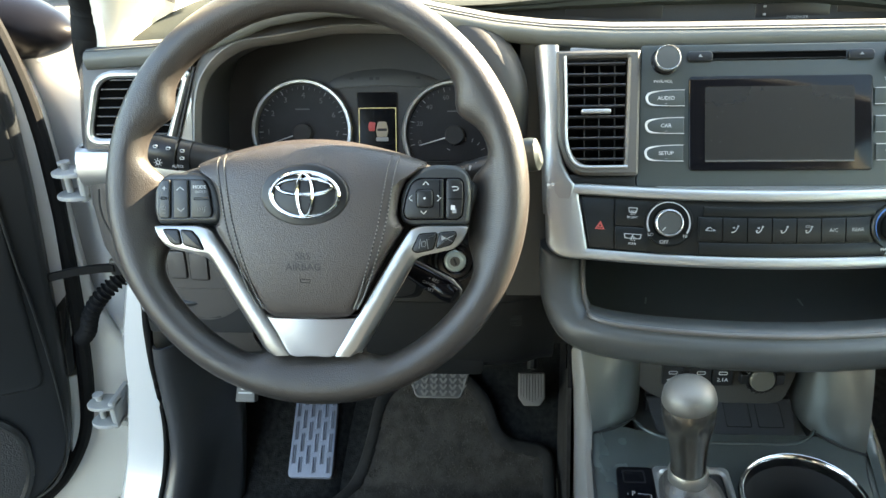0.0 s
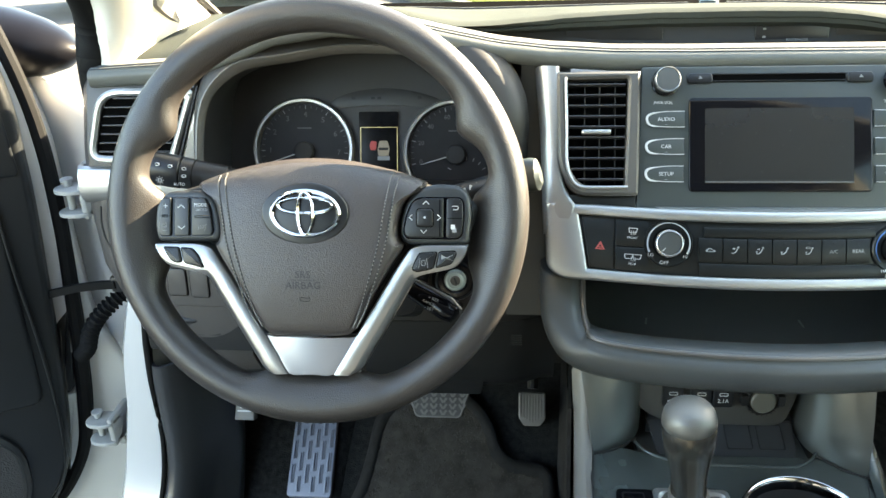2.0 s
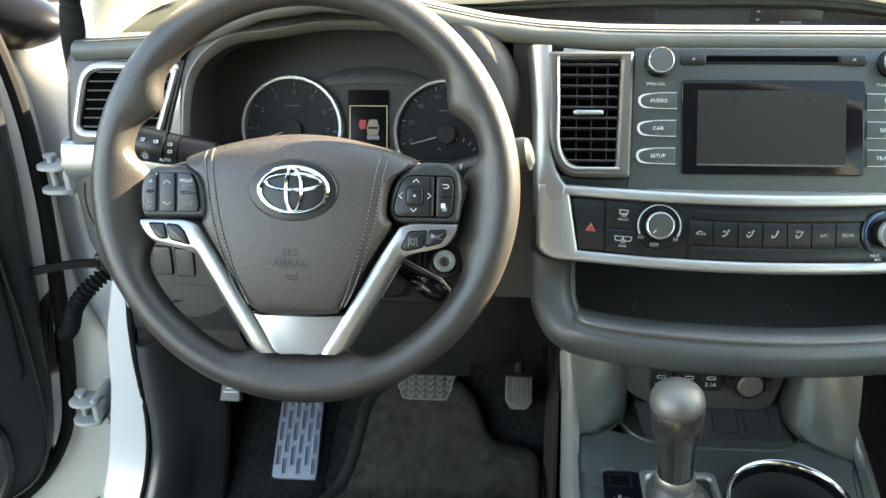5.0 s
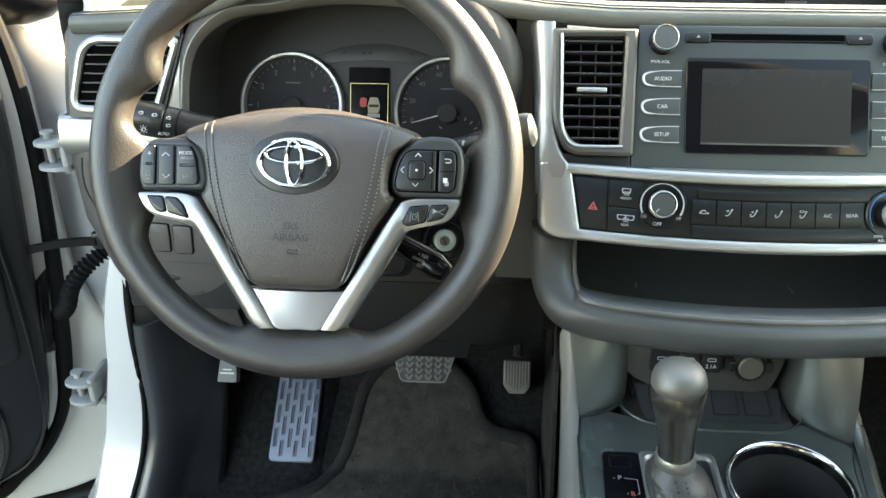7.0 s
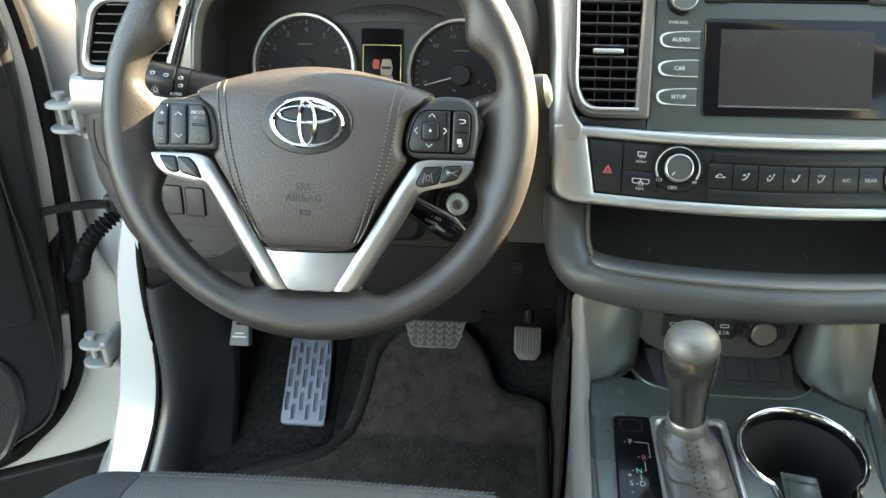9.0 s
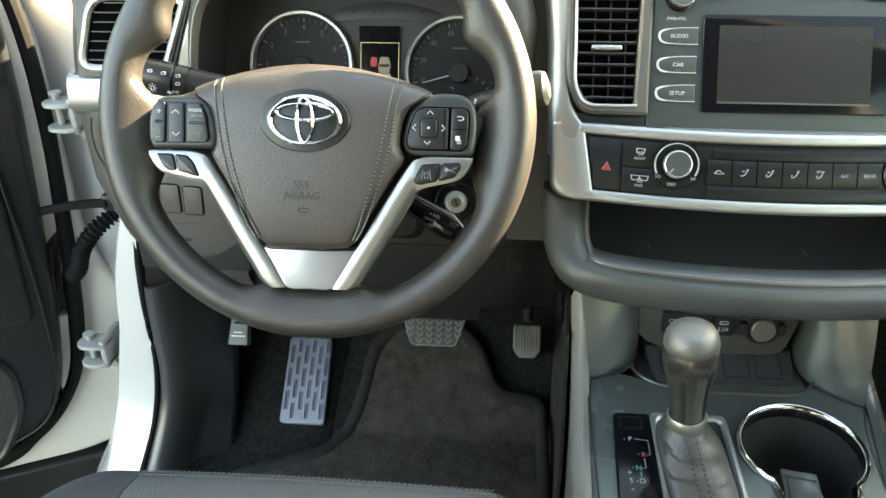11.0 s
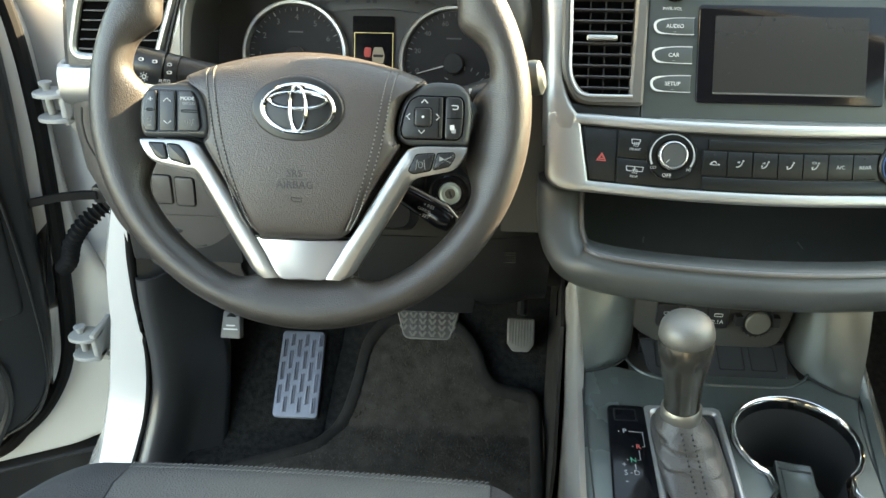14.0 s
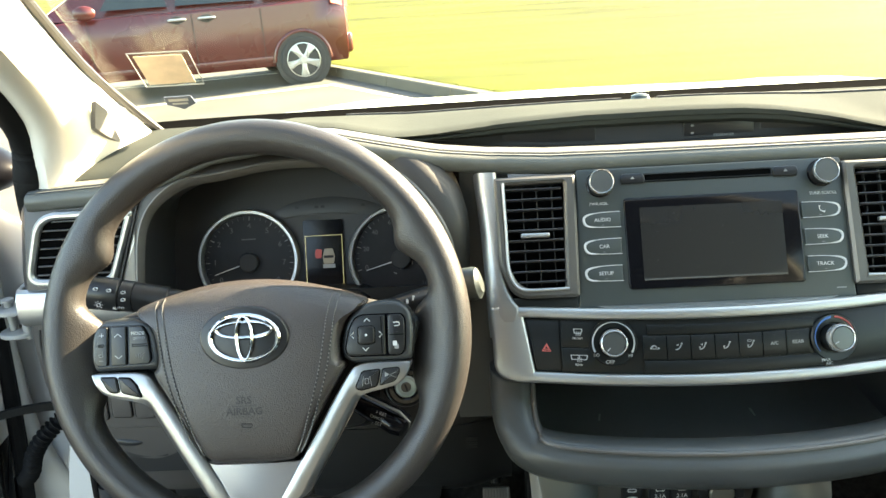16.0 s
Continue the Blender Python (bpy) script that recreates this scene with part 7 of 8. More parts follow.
def footwell():
    # kick panel and inner sill
    rows = []
    for z in np.linspace(0.565, 0.868, 16):
        e = max(0.0, (0.70 - z) / 0.14)
        x0 = sill_edge(z) + 0.003
        y0 = 0.915 - 0.075 * e ** 1.4
        rows.append([(x0 + 0.0, y0 + 0.004, z), (x0 + 0.004, y0 - 0.004, z), (x0 + 0.010, y0 - 0.008, z), (x0 + 0.018, y0 - 0.008, z), (x0 + 0.027, y0 - 0.002, z), (x0 + 0.038, y0 + 0.012, z), (x0 + 0.050, y0 + 0.036 + 0.01 * e, z), (x0 + 0.060, y0 + 0.062 + 0.01 * e, z), (-0.643, y0 + 0.085, z), (-0.639, y0 + 0.105, z), (-0.645, y0 + 0.118, z), (-0.665, y0 + 0.125, z)])
    k = part("kick_panel", thick(rows, 0.004), KICK, smooth=60)
    tagged(k, "grey moulded kick panel beside the footwell", "kick panel", kind="structure")
    rows = []
    for y in np.linspace(0.0, 0.86, 14):
        rows.append([(-0.66, y, 0.57), (-0.672, y, 0.585), (-0.70, y, 0.588), (-0.728, y, 0.582), (-0.745, y, 0.56), (-0.76, y, 0.535)])
    s = part("sill_trim", thick(rows, 0.004), DOORSKIN)
    tagged(s, "black plastic sill trim under the door opening", "sill trim", kind="structure")
    # left footwell carpet bulge that carries the rest
    rows = []
    for y, z in ((0.92, 0.565), (0.965, 0.574), (1.05, 0.632), (1.12, 0.683), (1.20, 0.75), (1.24, 0.82)):
        rows.append([(-0.660, y, z + 0.004), (-0.60, y, z + 0.006), (-0.55, y, z + 0.006), (-0.505, y, z + 0.004), (-0.488, y, z - 0.012), (-0.48, y, z - 0.03)])
    c = part("footwell_carpet", thick(rows, Vector((0, 0, -0.015))), CARPET, smooth=60)
    tagged(c, "dark carpet ramp under the foot rest", "carpet", kind="structure")
    rows = [[(b + dx, y, z) for dx, z in ((-0.006, 0.90), (-0.003, 0.80), (0.0, 0.70), (-0.002, slope(y) + 0.03), (-0.012, slope(y) + 0.005))] for y, b in ((y, -0.176 + 0.075 * (y - 0.83)) for y in np.linspace(0.80, 1.30, 12))]
    w = part("tunnel_side", thick(rows, 0.004), TUNNEL, smooth=60)
    tagged(w, "dark brown carpeted tunnel side beside the pedals", "carpet", kind="structure")
    w = part("footwell_side", box(-0.72, -0.655, 0.995, 1.30, 0.56, 0.92, 0.01), CARPET)
    tagged(w, "dark carpeted side of the driver's footwell", "carpet", kind="structure")


footwell()


def foot_rest():
    T = thing("foot_rest", (-0.55, 1.04, 0.62), "blue-grey ribbed plastic foot rest on the carpet ramp", "foot rest")
    M = Matrix.Translation((-0.5435, 1.030, 0.6335)) @ Matrix.Rotation(radians(36), 4, "X")
    pad = part("pad", plate(rounded([(-0.033, -0.067), (0.035, -0.067), (0.032, 0.067), (-0.034, 0.067)], 0.007), -0.008, 0.003, 0.002), FOOTREST, T, "", M)
    for i in range(6):
        for j in range(5):
            x = -0.0272 + 0.0108 * i
            y0 = max(-0.061, -0.084 + 0.0360 * j + (0.0180 if i % 2 else 0))
            y1 = min(0.061, -0.084 + 0.0360 * j + (0.0180 if i % 2 else 0) + 0.0285)
            if y1 - y0 < 0.006:
                continue
            part("rib", dome(rounded([(x - 0.0040, y0), (x - 0.0002, y0), (x - 0.0006, y1), (x - 0.0034, y1)], 0.0010, 3), 0.002, 0.0042, 0.0054, 3, 2, 0.0006), FOOTREST, pad, "", M)
            part("groove", plate(rounded([(x + 0.0000, y0 + 0.001), (x + 0.0038, y0 + 0.001), (x + 0.0032, y1 + 0.001), (x + 0.0004, y1 + 0.001)], 0.0012, 2), 0.002, 0.0034), SLOTGREY, pad, "", M)



foot_rest()


def pedals():
    T = thing("brake_pedal", (-0.34, 1.0, 0.8), "wide grey ribbed brake pedal", "pedal")
    M = Matrix.Translation((-0.343, 0.985, 0.768)) @ Matrix.Scale(0.92, 4) @ Matrix.Rotation(radians(52), 4, "X")
    pad = part("pad", plate(rounded([(-0.034, -0.024), (0.034, -0.024), (0.047, 0.018), (0.044, 0.026), (-0.044, 0.026), (-0.047, 0.018)], 0.008), -0.012, 0.004, 0.003), material("pedal_groove", (0.07, 0.066, 0.06), 0.7), T, "grey rubber pad", M)
    for j in range(5):
        for i in range(6):
            x = -0.0355 + 0.0142 * i
            y = -0.0165 + 0.0090 * j
            if abs(x) > 0.034 + 0.008 * (j > 0):
                continue
            for s in (-1, 1):
                part("tread", box(-0.0043, 0.0043, -0.0016, 0.0016, 0.003, 0.0072), PEDAL, pad, "", M @ at(x + s * 0.0026, y, 0, s * 56))
    part("pad_rim", hoop(rounded([(-0.034, -0.024), (0.034, -0.024), (0.047, 0.018), (0.044, 0.026), (-0.044, 0.026), (-0.047, 0.018)], 0.008), inset(ccw(rounded([(-0.034, -0.024), (0.034, -0.024), (0.047, 0.018), (0.044, 0.026), (-0.044, 0.026), (-0.047, 0.018)], 0.008)), 0.003), 0.002, 0.0068, 0.001), PEDAL, pad, "", M)
    part("arm", tube([(-0.335, 0.996, 0.778), (-0.335, 1.06, 0.80), (-0.335, 1.12, 0.90), (-0.335, 1.14, 1.02)], 0.009, 10), PLASTIC, T)
    T = thing("accelerator_pedal", (-0.21, 1.1, 0.7), "narrow grey ribbed accelerator pedal", "pedal")
    M = Matrix.Translation((-0.2105, 1.090, 0.695)) @ Matrix.Rotation(radians(58), 4, "X")
    pad = part("pad", plate(rounded([(-0.012, -0.038), (0.012, -0.038), (0.0205, -0.026), (0.0205, 0.012), (-0.0205, 0.012), (-0.0205, -0.026)], 0.003), -0.012, 0.002, 0.0015), PEDAL, T, "grey rubber pad", M)
    for i in range(9):
        x = -0.0176 + 0.0044 * i
        part("rib", box(x - 0.0013, x + 0.0013, -0.033 + 0.0026 * abs(i - 4), 0.011, 0.001, 0.0036, 0.0006, 1), PEDAL, pad, "", M)
    part("arm", tube([(-0.21, 1.100, 0.71), (-0.205, 1.17, 0.80), (-0.20, 1.20, 0.92)], 0.008, 10), PLASTIC, T)
    T = thing("hood_release", (-0.615, 0.98, 0.75), "small grey release lever with white print", "lever")
    F = face((-0.6155, 0.972, 0.757), 30)
    lv = part("lever", plate(rounded([(-0.0145, -0.016), (0.0145, -0.016), (0.013, 0.022), (-0.011, 0.022)], 0.003), -0.012, 0.002, 0.002), material("grey_lever", (0.085, 0.083, 0.078), 0.5), T, "", F)
    for y, w in ((0.002, 0.012), (-0.003, 0.020)):
        part("print", plate(rect(w, 0.0018, 0, 0, y), 0.0018, 0.0024), INK, lv, "", F)
    part("stem", tube([(-0.615, 0.98, 0.765), (-0.615, 1.02, 0.79), (-0.615, 1.05, 0.83)], 0.009, 8), PLASTIC, T)


pedals()


def floor_mat():
    out = [(-0.180, 0.60), (-0.177, 1.012), (-0.190, 1.029), (-0.240, 1.034), (-0.258, 1.048), (-0.267, 1.080), (-0.284, 1.104), (-0.33, 1.135), (-0.42, 1.13), (-0.455, 1.09), (-0.462, 1.035), (-0.474, 0.985), (-0.505, 0.940), (-0.57, 0.912), (-0.63, 0.885), (-0.64, 0.60)]
    o = ccw(rounded(out, 0.02, 4))
    T = thing("floor_mat", (-0.4, 0.85, 0.58), "charcoal carpet floor mat with a bound edge", "floor mat")
    rings = [[(p.x, p.y, slope(p.y) + h) for p in inset(o, d)] for d, h in ((0, 0.002), (0.0, 0.013), (0.004, 0.0172), (0.015, 0.0172), (0.0185, 0.0115))]
    bm = loft(rings, cap=False)
    part("bound_edge", bm, MATEDGE, T, "bound edge", smooth=60)
    # pile, as a fine sheet clipped to the outline
    def inside(x, y, poly):
        c = False
        for i in range(len(poly)):
            a, b = poly[i - 1], poly[i]
            if (a.y > y) != (b.y > y) and x < (b.x - a.x) * (y - a.y) / (b.y - a.y) + a.x:
                c = not c
        return c
    poly = inset(o, 0.004)
    bm = bmesh.new()
    rng = random.Random(3)
    grid = {}
    st = 0.006
    xs, ys = np.arange(-0.66, -0.16, st), np.arange(0.60, 1.15, st)
    for i, x in enumerate(xs):
        for j, y in enumerate(ys):
            if inside(x, y, poly):
                grid[i, j] = bm.verts.new((x, y, slope(y) + 0.0105 + 0.0022 * rng.random() + 0.004 * noise.noise((x * 14, y * 14, 0))))
    for (i, j), v in grid.items():
        q = [grid.get(c) for c in ((i, j), (i + 1, j), (i + 1, j + 1), (i, j + 1))]
        if all(q):
            bm.faces.new(q)
    part("carpet_surface", bm, MAT, T, "worn charcoal pile", smooth=80, kind="stuff")
    bm = bmesh.new()
    for k in range(14000):
        x, y = rng.uniform(-0.64, -0.175), rng.uniform(0.72, 1.13)
        if not inside(x, y, poly):
            continue
        p = Vector((x, y, slope(y) + 0.011 + 0.004 * noise.noise((x * 14, y * 14, 0))))
        a = rng.random() * 6.28
        e = Vector((math.cos(a), math.sin(a), 0)) * 0.0009
        t = Vector((rng.uniform(-.003, .003), rng.uniform(-.003, .003), rng.uniform(0.002, 0.005)))
        bm.faces.new([bm.verts.new(p - e), bm.verts.new(p + e), bm.verts.new(p + t)])
    part("carpet_fuzz", bm, FIBRE, T, "short carpet fibres", kind="stuff")


floor_mat()


# ---- seats ----
def seat(cx, name_label):
    T = thing("front_seat", (cx, 0.2, 0.6), name_label, "car seat", "front seats")
    def cushion(x0, x1, yf, lift, mat, nm, corner):
        rows = []
        for u in np.linspace(0, 1, 22):
            x = x0 + (x1 - x0) * u
            side = max(0, abs(x - cx) - 0.15) / 0.065
            f = yf - corner * max(0, side) ** 2.2 + 0.004 * math.cos((x - cx) * 9)
            top = 0.919 + lift * math.sin(min(1, side) * math.pi / 2) * 0.6 - 0.03 * max(0, side - 0.75) ** 2
            col = [(x, f - 0.06, 0.70), (x, f - 0.015, 0.72), (x, f - 0.002, 0.82), (x, f + 0.004, 0.872), (x, f + 0.001, 0.891), (x, f - 0.012, 0.907), (x, f - 0.045, top)]
            for k in range(1, 9):
                t = k / 8
                col.append((x, f - 0.05 - 0.46 * t, top - 0.055 * t + 0.012 * math.sin(6 * t)))
            rows.append(col)
        return part(nm, thick(rows, 0.01), mat, T, "", smooth=60)
    c = cushion(cx - 0.130, cx + 0.165, 0.578, 0.012, FABRIC, "cushion", 0.05)
    for s in (-1, 1):
        cushion(*sorted((cx + s * (0.131 if s < 0 else 0.166), cx + s * 0.218)), 0.578, 0.006, FABRIC2, "side_bolster", 0.055)
    # twin stitching along the front roll
    for off in (0.0, 0.006):
        for k in range(70):
            x = cx - 0.128 + 0.290 * k / 69
            p = Vector((x, 0.578 + 0.004 * math.cos((x - cx) * 9) - 0.014 - off, 0.9095 + off * 0.35))
            part("stitch", tube([p + Vector((-0.0014, -0.0008, 0)), p + Vector((0, 0, 0.0005)), p + Vector((0.0014, 0.0008, 0))], 0.00045, 5), SEATTHREAD, c)
    rows = []
    for t in np.linspace(0, 1, 14):
        z = 0.80 + 0.62 * t
        y = 0.02 - 0.22 * t
        w = 0.26 - 0.05 * t
        rows.append([(cx + w * math.cos(a), y + (0.075 - 0.02 * t) * math.sin(a) * (1 if math.sin(a) > 0 else 1.2) - 0.03, z) for a in np.linspace(0, 2 * math.pi, 28, endpoint=False)])
    part("backrest", loft(rows), FABRIC, T, "", smooth=60)
    part("headrest", dome(rect(0.25, 0.17, 0.06), -0.05, 0.03, 0.05), FABRIC, T, "", face((cx, -0.27, 1.52), 12))
    for s in (-1, 1):
        part("headrest_post", tube([(cx + s * 0.06, -0.23, 1.38), (cx + s * 0.06, -0.255, 1.50)], 0.006, 8), STEEL, T)
        part("seat_rail", box(cx + s * 0.2 - 0.02, cx + s * 0.2 + 0.02, 0.0, 0.54, 0.585, 0.62, 0.004), STEEL, T)
        part("rail_bolt", turned([(0.012, 0), (0.012, 0.008), (0.007, 0.012), (0, 0.012)], 12), STEEL, T, "", Matrix.Translation((cx + s * 0.2, 0.52, 0.62)))
    part("seat_base", box(cx - 0.22, cx + 0.22, 0.02, 0.50, 0.615, 0.74, 0.02), PLASTIC, T)


seat(-0.42, "dark grey cloth driver's seat with stitched front edge")
seat(0.42, "dark grey cloth passenger's seat")


# ---- driver's door, standing open, and the hinge pillar ----
TH = radians(65)
DO = Vector((-0.83, 0.98, 0.0))
DU = Vector((-math.sin(TH), -math.cos(TH), 0))
DN = Vector((math.cos(TH), -math.sin(TH), 0))
DM = Matrix(((DU.x, 0, DN.x, DO.x), (DU.y, 0, DN.y, DO.y), (0, 1, 0, 0), (0, 0, 0, 1)))     # local x along the door, y up, z into the cabin


def door():
    T = thing("driver_door", (-0.83, 0.98, 0.5), "open white driver's door with a black inner panel", "car door")
    shell_o = [(0.004, 1.25), (-0.018, 1.15), (-0.016, 1.0), (-0.016, 0.88), (-0.050, 0.80), (-0.055, 0.62), (-0.025, 0.545), (0.05, 0.522), (0.30, 0.520), (0.85, 0.525), (1.00, 0.60), (1.04, 0.85), (1.03, 1.22)]
    part("shell", plate(rounded(shell_o, 0.03, 4), -0.075, -0.012, 0.012), SHUT, T, "white painted door shell", DM)
    card_o = [(0.014, 1.262), (0.006, 1.20), (0.010, 1.08), (0.023, 0.93), (0.031, 0.84), (0.038, 0.77), (0.052, 0.695), (0.075, 0.650), (0.112, 0.617), (0.165, 0.590), (0.30, 0.570), (0.85, 0.565), (0.98, 0.64), (1.0, 1.235)]
    card = part("inner_panel", plate(rounded(card_o, 0.03, 4), 0.010, 0.040, 0.008), DOORSKIN, T, "black moulded inner panel", DM)
    part("upper_panel", plate(rounded([(0.016, 1.116), (0.98, 1.116), (0.99, 1.255), (0.020, 1.255)], 0.006, 3), 0.030, 0.0425, 0.003), DOORSKIN, T, "", DM)
    part("panel_step", plate(rounded([(0.060, 0.80), (0.95, 0.80), (0.97, 1.085), (0.048, 1.085)], 0.02, 3), 0.03, 0.0445, 0.005), DOORSKIN, T, "", DM)
    sp = [(0.150, 0.583), (0.36, 0.583), (0.37, 0.77), (0.130, 0.775), (0.100, 0.735), (0.104, 0.665)]
    part("speaker_rim", hoop(rounded(sp, 0.03, 5), inset(ccw(rounded(sp, 0.03, 5)), 0.010), 0.032, 0.050, 0.004), DOORSKIN, T, "moulded speaker rim", DM)
    part("speaker_grille", plate(inset(ccw(rounded(sp, 0.03, 5)), 0.009), 0.03, 0.043), material("speaker_cloth", (0.014, 0.014, 0.014), 0.8, grain=1.0, grain_scale=500, kind="cells"), T, "black speaker grille", DM)
    part("armrest", loft([[(u, 0.93 + z, w) for z, w in ((-0.03, 0.045), (-0.02, 0.10), (0.02, 0.105), (0.035, 0.045))] for u in (0.25, 0.3, 0.7, 0.75)]), DOORSKIN, T, "", DM)
    # rubber seal that follows the panel's edge
    path = [Vector((p[0], p[1], 0.004)) for p in ((0.040, 1.42), (0.014, 1.30), (-0.002, 1.22), (-0.009, 1.15), (-0.009, 1.07), (-0.005, 1.0), (0.003, 0.90), (0.009, 0.84), (0.018, 0.77), (0.030, 0.715), (0.048, 0.668), (0.078, 0.622), (0.112, 0.592), (0.165, 0.558), (0.30, 0.546), (0.85, 0.548), (1.0, 0.63), (1.02, 1.22))]
    part("seal", tube(curve(path, 6, False), 0.0105, 10), SEALRUB, T, "black rubber door seal", DM)
    part("lower_cladding", plate(rounded([(0.0, 0.519), (0.88, 0.519), (0.86, 0.41), (0.02, 0.41)], 0.008), -0.062, -0.004, 0.006), PLASTIC, T, "black plastic cladding along the door's foot", DM)
    # bright shut face between seal and edge, window frame
    part("edge_strip", plate(rounded([(0.010, 1.262), (-0.002, 1.20), (-0.004, 1.12), (0.000, 1.02), (0.010, 0.92), (0.017, 0.85), (0.040, 0.85), (0.032, 0.92), (0.020, 1.06), (0.014, 1.20), (0.022, 1.262)], 0.004), -0.014, 0.012, 0.002), SHUT, T, "painted flange between the seal and the inner panel", DM)
    part("edge_strip", plate(rounded([(0.0259, 0.7880), (0.0369, 0.7132), (0.0467, 0.676), (0.062, 0.660), (0.054, 0.7158), (0.047, 0.7840)], 0.004), -0.014, 0.011, 0.002), SHUT, T, "painted flange between the seal and the inner panel", DM)
    cc = [(0.0093, 0.9163), (0.0273, 0.8990), (0.0420, 0.7840), (0.0256, 0.7980)]
    part("check_cover", plate(rounded(cc, 0.005), -0.010, 0.013, 0.002), DOORSKIN, T, "black cover round the door check", DM)
    part("cover_ridge", tube([(0.0230, 0.893, 0.0135), (0.0300, 0.845, 0.0140), (0.0345, 0.795, 0.0135)], 0.0008, 6), SILVER_DK, T, "", DM)
    part("panel_crease", tube(curve([(0.0500, 1.085, 0.0446), (0.0498, 0.99, 0.0446), (0.0465, 0.92, 0.0446), (0.0470, 0.82, 0.0410), (0.0520, 0.73, 0.0400), (0.0640, 0.675, 0.0400), (0.0950, 0.630, 0.0400), (0.16, 0.603, 0.0400)], 5, False), 0.0022, 8), DOORSKIN, T, "moulded crease along the panel's edge", DM)
    fr = [Vector((0.030, 1.25, -0.03)), Vector((0.05, 1.32, -0.03)), Vector((0.14, 1.46, -0.02)), Vector((0.45, 1.68, 0.03)), Vector((0.95, 1.68, 0.05)), Vector((1.02, 1.22, -0.02))]
    part("window_frame", tube(curve(fr, 6, False), 0.022, 10), RUBBER, T, "black window frame", DM)
    part("window_glass", thick([[(0.05, 1.24, -0.03), (0.5, 1.23, -0.03), (1.0, 1.23, -0.03)], [(0.14, 1.42, -0.022), (0.5, 1.45, -0.01), (1.0, 1.45, 0.01)], [(0.42, 1.65, 0.02), (0.6, 1.67, 0.03), (0.95, 1.67, 0.045)]], 0.004), GLASS, T, "clear side window", DM).visible_shadow = False
    part("mirror_sail", plate(rounded([(0.012, 1.255), (0.24, 1.255), (0.12, 1.385), (0.034, 1.33)], 0.008), -0.05, 0.0, 0.008), PLASTIC, T, "black corner panel", DM)
    # outside mirror: a wedge that tapers towards the windscreen
    rings = []
    for x, y, z, a, b in ((-0.782, 1.048, 1.240, 0.003, 0.003), (-0.786, 1.048, 1.240, 0.014, 0.010), (-0.800, 1.05, 1.241, 0.032, 0.022), (-0.830, 1.055, 1.244, 0.050, 0.034), (-0.870, 1.06, 1.248, 0.064, 0.043), (-0.930, 1.06, 1.252, 0.072, 0.052), (-1.02, 1.06, 1.254, 0.070, 0.056), (-1.05, 1.06, 1.254, 0.05, 0.045)):
        rings.append([(x, y + p.x, z + p.y) for p in oval(a, b, n=28)])
    mir = part("mirror_housing", loft(rings), material("black_mirror_shell", (0.004, 0.004, 0.005), 0.35, vary=0.1, spec=0.08), T, "black outside mirror housing")
    part("mirror_glass", plate(rect(0.14, 0.075, 0.025), 0.0, 0.006), CHROME, mir, "mirror glass", face((-0.95, 0.992, 1.250), 0))
    part("mirror_arm", tube([(0.13, 1.225, -0.13), (0.11, 1.225, -0.08), (0.10, 1.23, -0.03)], 0.025, 10, flat=0.6), PLASTIC, T, "", DM)


door()


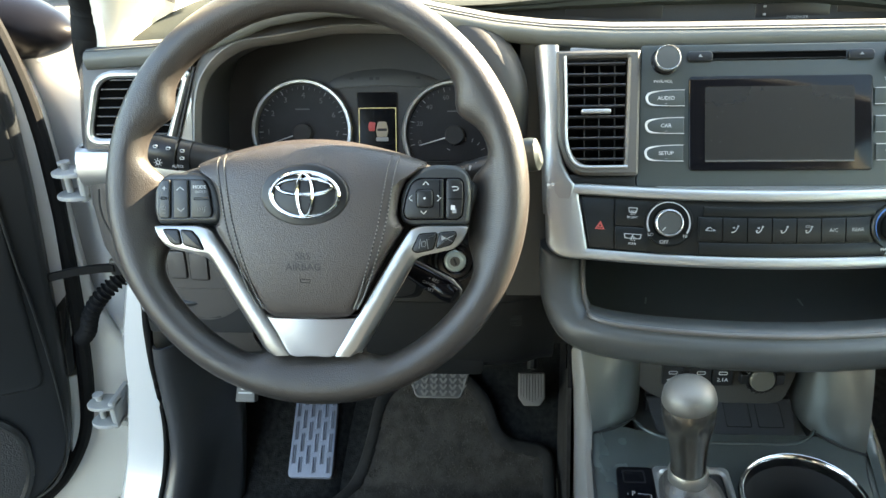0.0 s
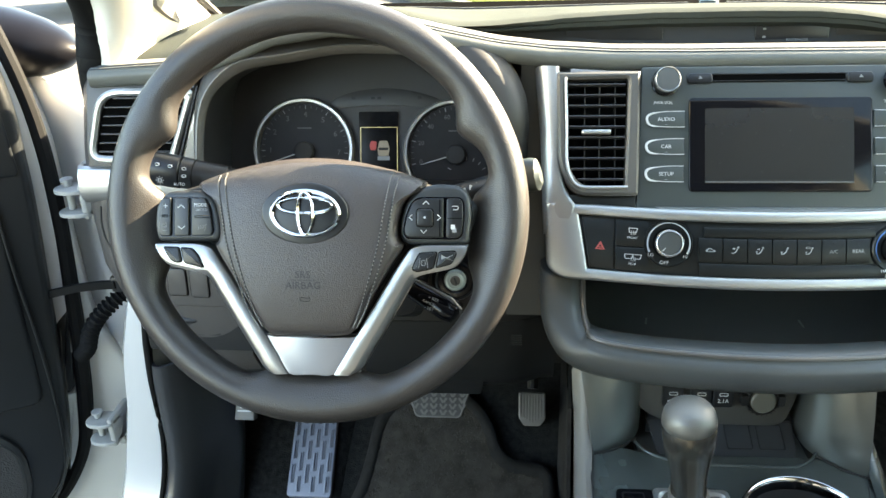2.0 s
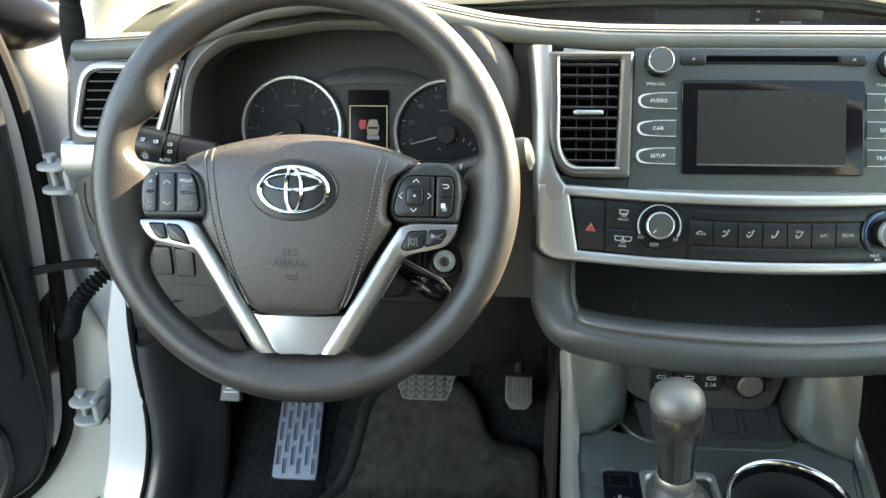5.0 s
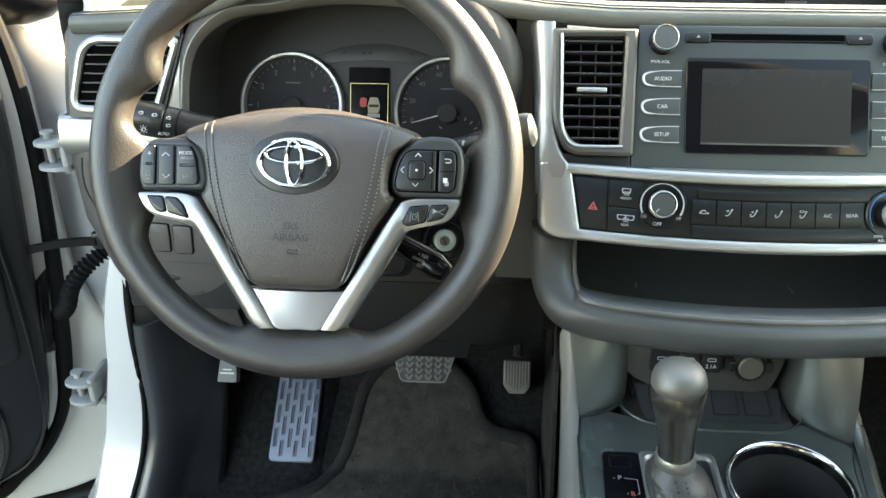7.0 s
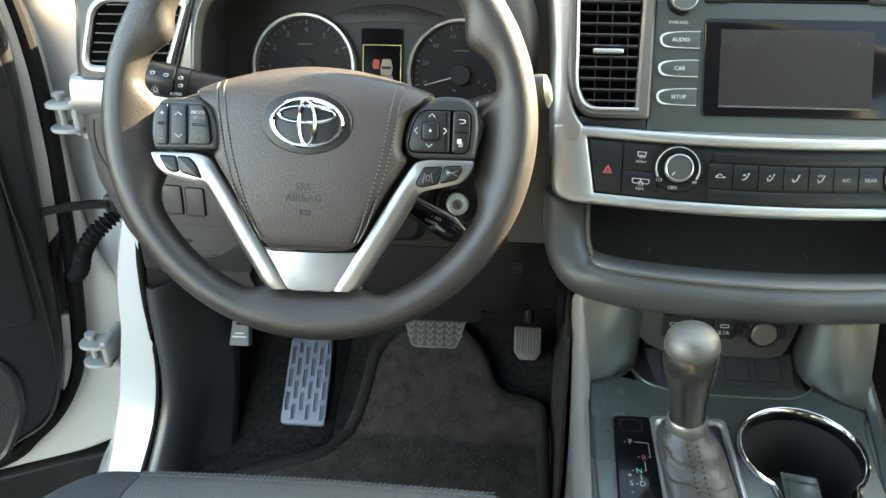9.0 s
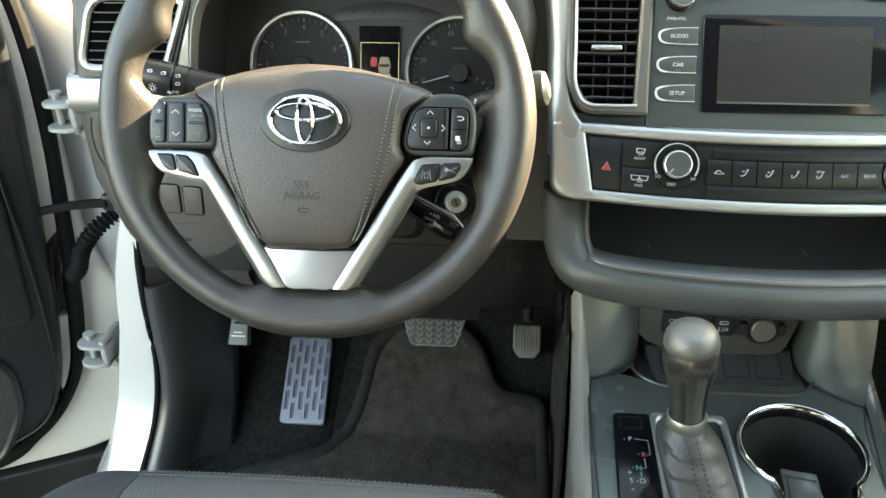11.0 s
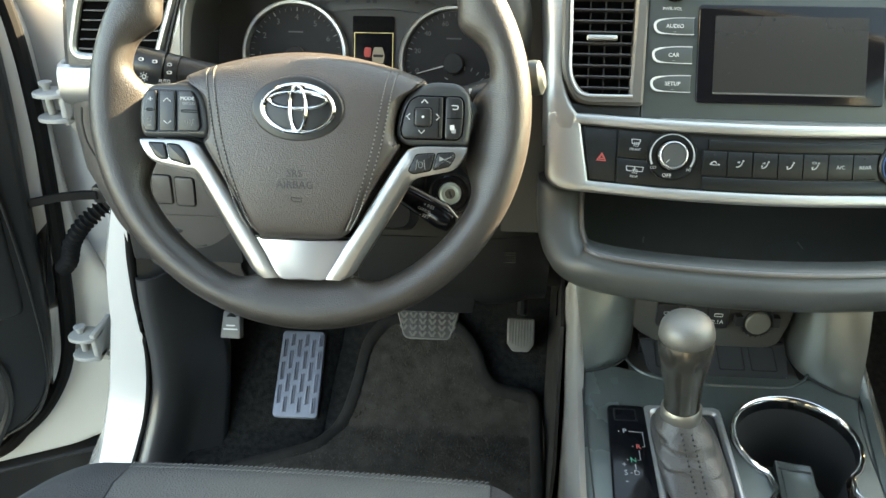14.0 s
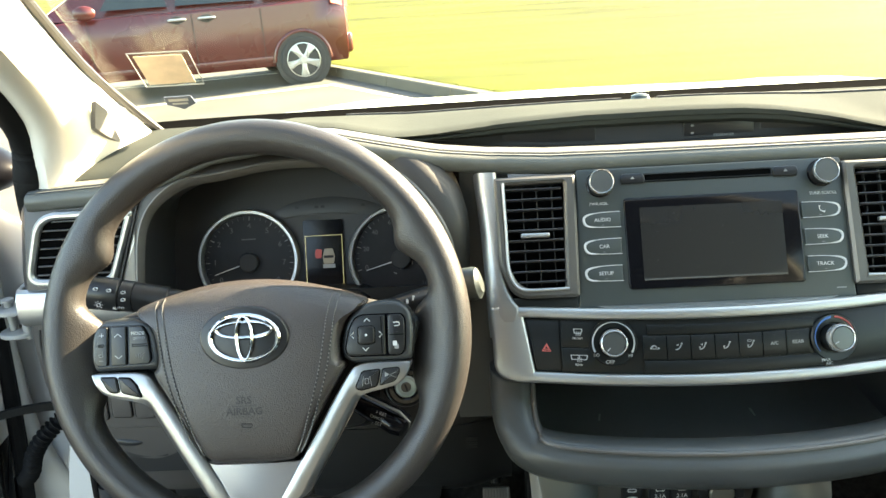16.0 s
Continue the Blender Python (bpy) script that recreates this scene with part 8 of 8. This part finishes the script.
def hinge_pillar():
    T = thing("hinge_pillar", (-0.76, 1.0, 0.9), "white painted door pillar with hinges", "door pillar", kind="structure")
    rows = []
    for z in np.linspace(0.44, 1.25, 24):
        e = max(0.0, (0.70 - z) / 0.2)
        y0 = 0.915 - 0.075 * max(0.0, min(1.0, (0.70 - z) / 0.14)) ** 1.4
        wide = float(np.interp(z, [0.44, 0.58, 0.65, 0.70, 0.74, 0.80, 0.88, 1.0, 1.25], [0.085, 0.049, 0.055, 0.057, 0.053, 0.040, 0.034, 0.012, 0.010]))
        xr = sill_edge(z)
        rows.append([(xr + 0.02, y0 + 0.05, z), (xr, y0, z), (xr - wide * 0.5, y0 + 0.002, z), (xr - wide, y0 + 0.006, z), (xr - wide - 0.012, y0 + 0.03, z), (xr - wide - 0.03, y0 + 0.09, min(z, 1.15)), (-0.84, 1.035, min(z, 1.215)), (-0.90, 1.05, min(z, 1.215)), (-0.905, 1.10, min(z, 1.20))])
    part("panel", thick(rows, 0.004), WHITE, T, "", smooth=22)
    # hinges, bolts and pins: the pillar's white with shade put into the colour
    for z, dx, dy in ((0.744, -0.024, -0.026), (1.077, 0.0, 0.0)):
        S = Matrix.Translation((dx, dy, 0))
        tongue = [Vector(p) for p in ((-0.766, 0.985), (-0.766, 0.955), (-0.778, 0.949), (-0.795, 0.950), (-0.806, 0.958), (-0.806, 0.972), (-0.795, 0.985))]
        h = part("hinge", merge(plate(rounded(tongue, 0.006, 4), z + 0.009, z + 0.014, 0.0015), plate(rounded(tongue, 0.006, 4), z - 0.021, z - 0.016, 0.0015), box(-0.774, -0.766, 0.956, 1.01, z - 0.026, z + 0.019, 0.003)), SHADEDWHITE, T, "white painted hinge, darkened as if in shade", S)
        part("bolt", turned([(0.0075, 0), (0.0075, 0.004), (0.006, 0.006), (0, 0.006)], 6), SHADEDWHITE, h, "", S @ Matrix.Translation((-0.772, 0.985, z - 0.034)) @ Matrix.Rotation(radians(90), 4, "X"))
        part("pin", turned([(0.0055, -0.030), (0.0055, 0.024), (0.009, 0.0245), (0.009, 0.028), (0, 0.0285)], 16), SHADEDWHITE, h, "", S @ Matrix.Translation((-0.792, 0.970, z)) @ Matrix.Scale(0.85, 4))
    S = thing("door_check", (-0.79, 0.95, 0.95), "black steel door check strap", "door check")
    part("strap", loft([[(x, y, z + h) for y, h in ((0.940, -0.005), (0.946, -0.005), (0.946, 0.005), (0.940, 0.005))] for x, z in ((-0.91, 0.938), (-0.84, 0.952), (-0.80, 0.962), (-0.765, 0.967), (-0.745, 0.968))]), SEALRUB, S)
    part("bracket", box(-0.752, -0.738, 0.943, 0.975, 0.956, 0.978, 0.003), PLASTIC, S)
    B = thing("cable_boot", (-0.79, 0.96, 0.91), "black ribbed rubber cable boot between door and pillar", "cable boot")
    line = curve([(-0.748, 0.962, 0.945), (-0.763, 0.953, 0.934), (-0.780, 0.947, 0.918), (-0.796, 0.946, 0.895), (-0.808, 0.950, 0.868), (-0.825, 0.958, 0.850)], 10, False)
    part("bellows", tube(line, [0.0092 + 0.0024 * (1 if i % 3 == 0 else -0.6) for i in range(len(line))], 16), SEALRUB, B)


hinge_pillar()


def stickers():
    def on_glass(u, v):
        b, t = base(u) + Vector((0, 0.02, 0)), Vector((u * 0.87, 0.40 - 0.10 * u * u, 1.65 - 0.03 * u * u))
        k = v
        return b.lerp(t, k) + Vector((0, 0.03, 0.04)) * math.sin(math.pi * k) + Vector((0, -0.012, -0.012))
    S = thing("windscreen_sticker", on_glass(-0.56, 0.12), "tan paper permit in a clear sleeve on the windscreen", "sticker")
    a = [[on_glass(u + 0.012 * v, v) for u in (-0.582, -0.525)] for v in (0.142, 0.230)]
    sl = part("sleeve", thick(a, 0.0012), GLASS, S, "clear plastic sleeve")
    a = [[on_glass(u + 0.012 * v, v) + Vector((0, -0.001, -0.001)) for u in (-0.577, -0.532)] for v in (0.150, 0.224)]
    part("paper", thick(a, 0.0006), PAPER, S, "tan paper")
    rim = [on_glass(u + 0.012 * v, v) for u, v in ((-0.582, 0.142), (-0.525, 0.142), (-0.525, 0.230), (-0.582, 0.230))]
    part("sleeve_edge", tube(rim, 0.0006, 5, closed=True), INK_DIM, S, "pale edge of the plastic sleeve")
    D = thing("inspection_sticker", on_glass(-0.53, 0.03), "small dark five-cornered windscreen sticker with white print", "sticker")
    q = [on_glass(u, v) for u, v in ((-0.570, 0.112), (-0.543, 0.112), (-0.541, 0.090), (-0.556, 0.074), (-0.571, 0.090))]
    lift = Vector((0, -0.0005, -0.0005))
    d = part("film", loft([q, [p + lift for p in q]]), material("faded_sticker", (0.10, 0.12, 0.17), 0.6), D, "small dark blue sticker")
    for u0, u1, v0, v1 in ((-0.567, -0.547, 0.099, 0.106), (-0.565, -0.549, 0.090, 0.0945)):
        part("print", thick([[on_glass(u, v) + lift * 2 for u in (u0, u1)] for v in (v0, v1)], 0.0004), INK, d)


stickers()
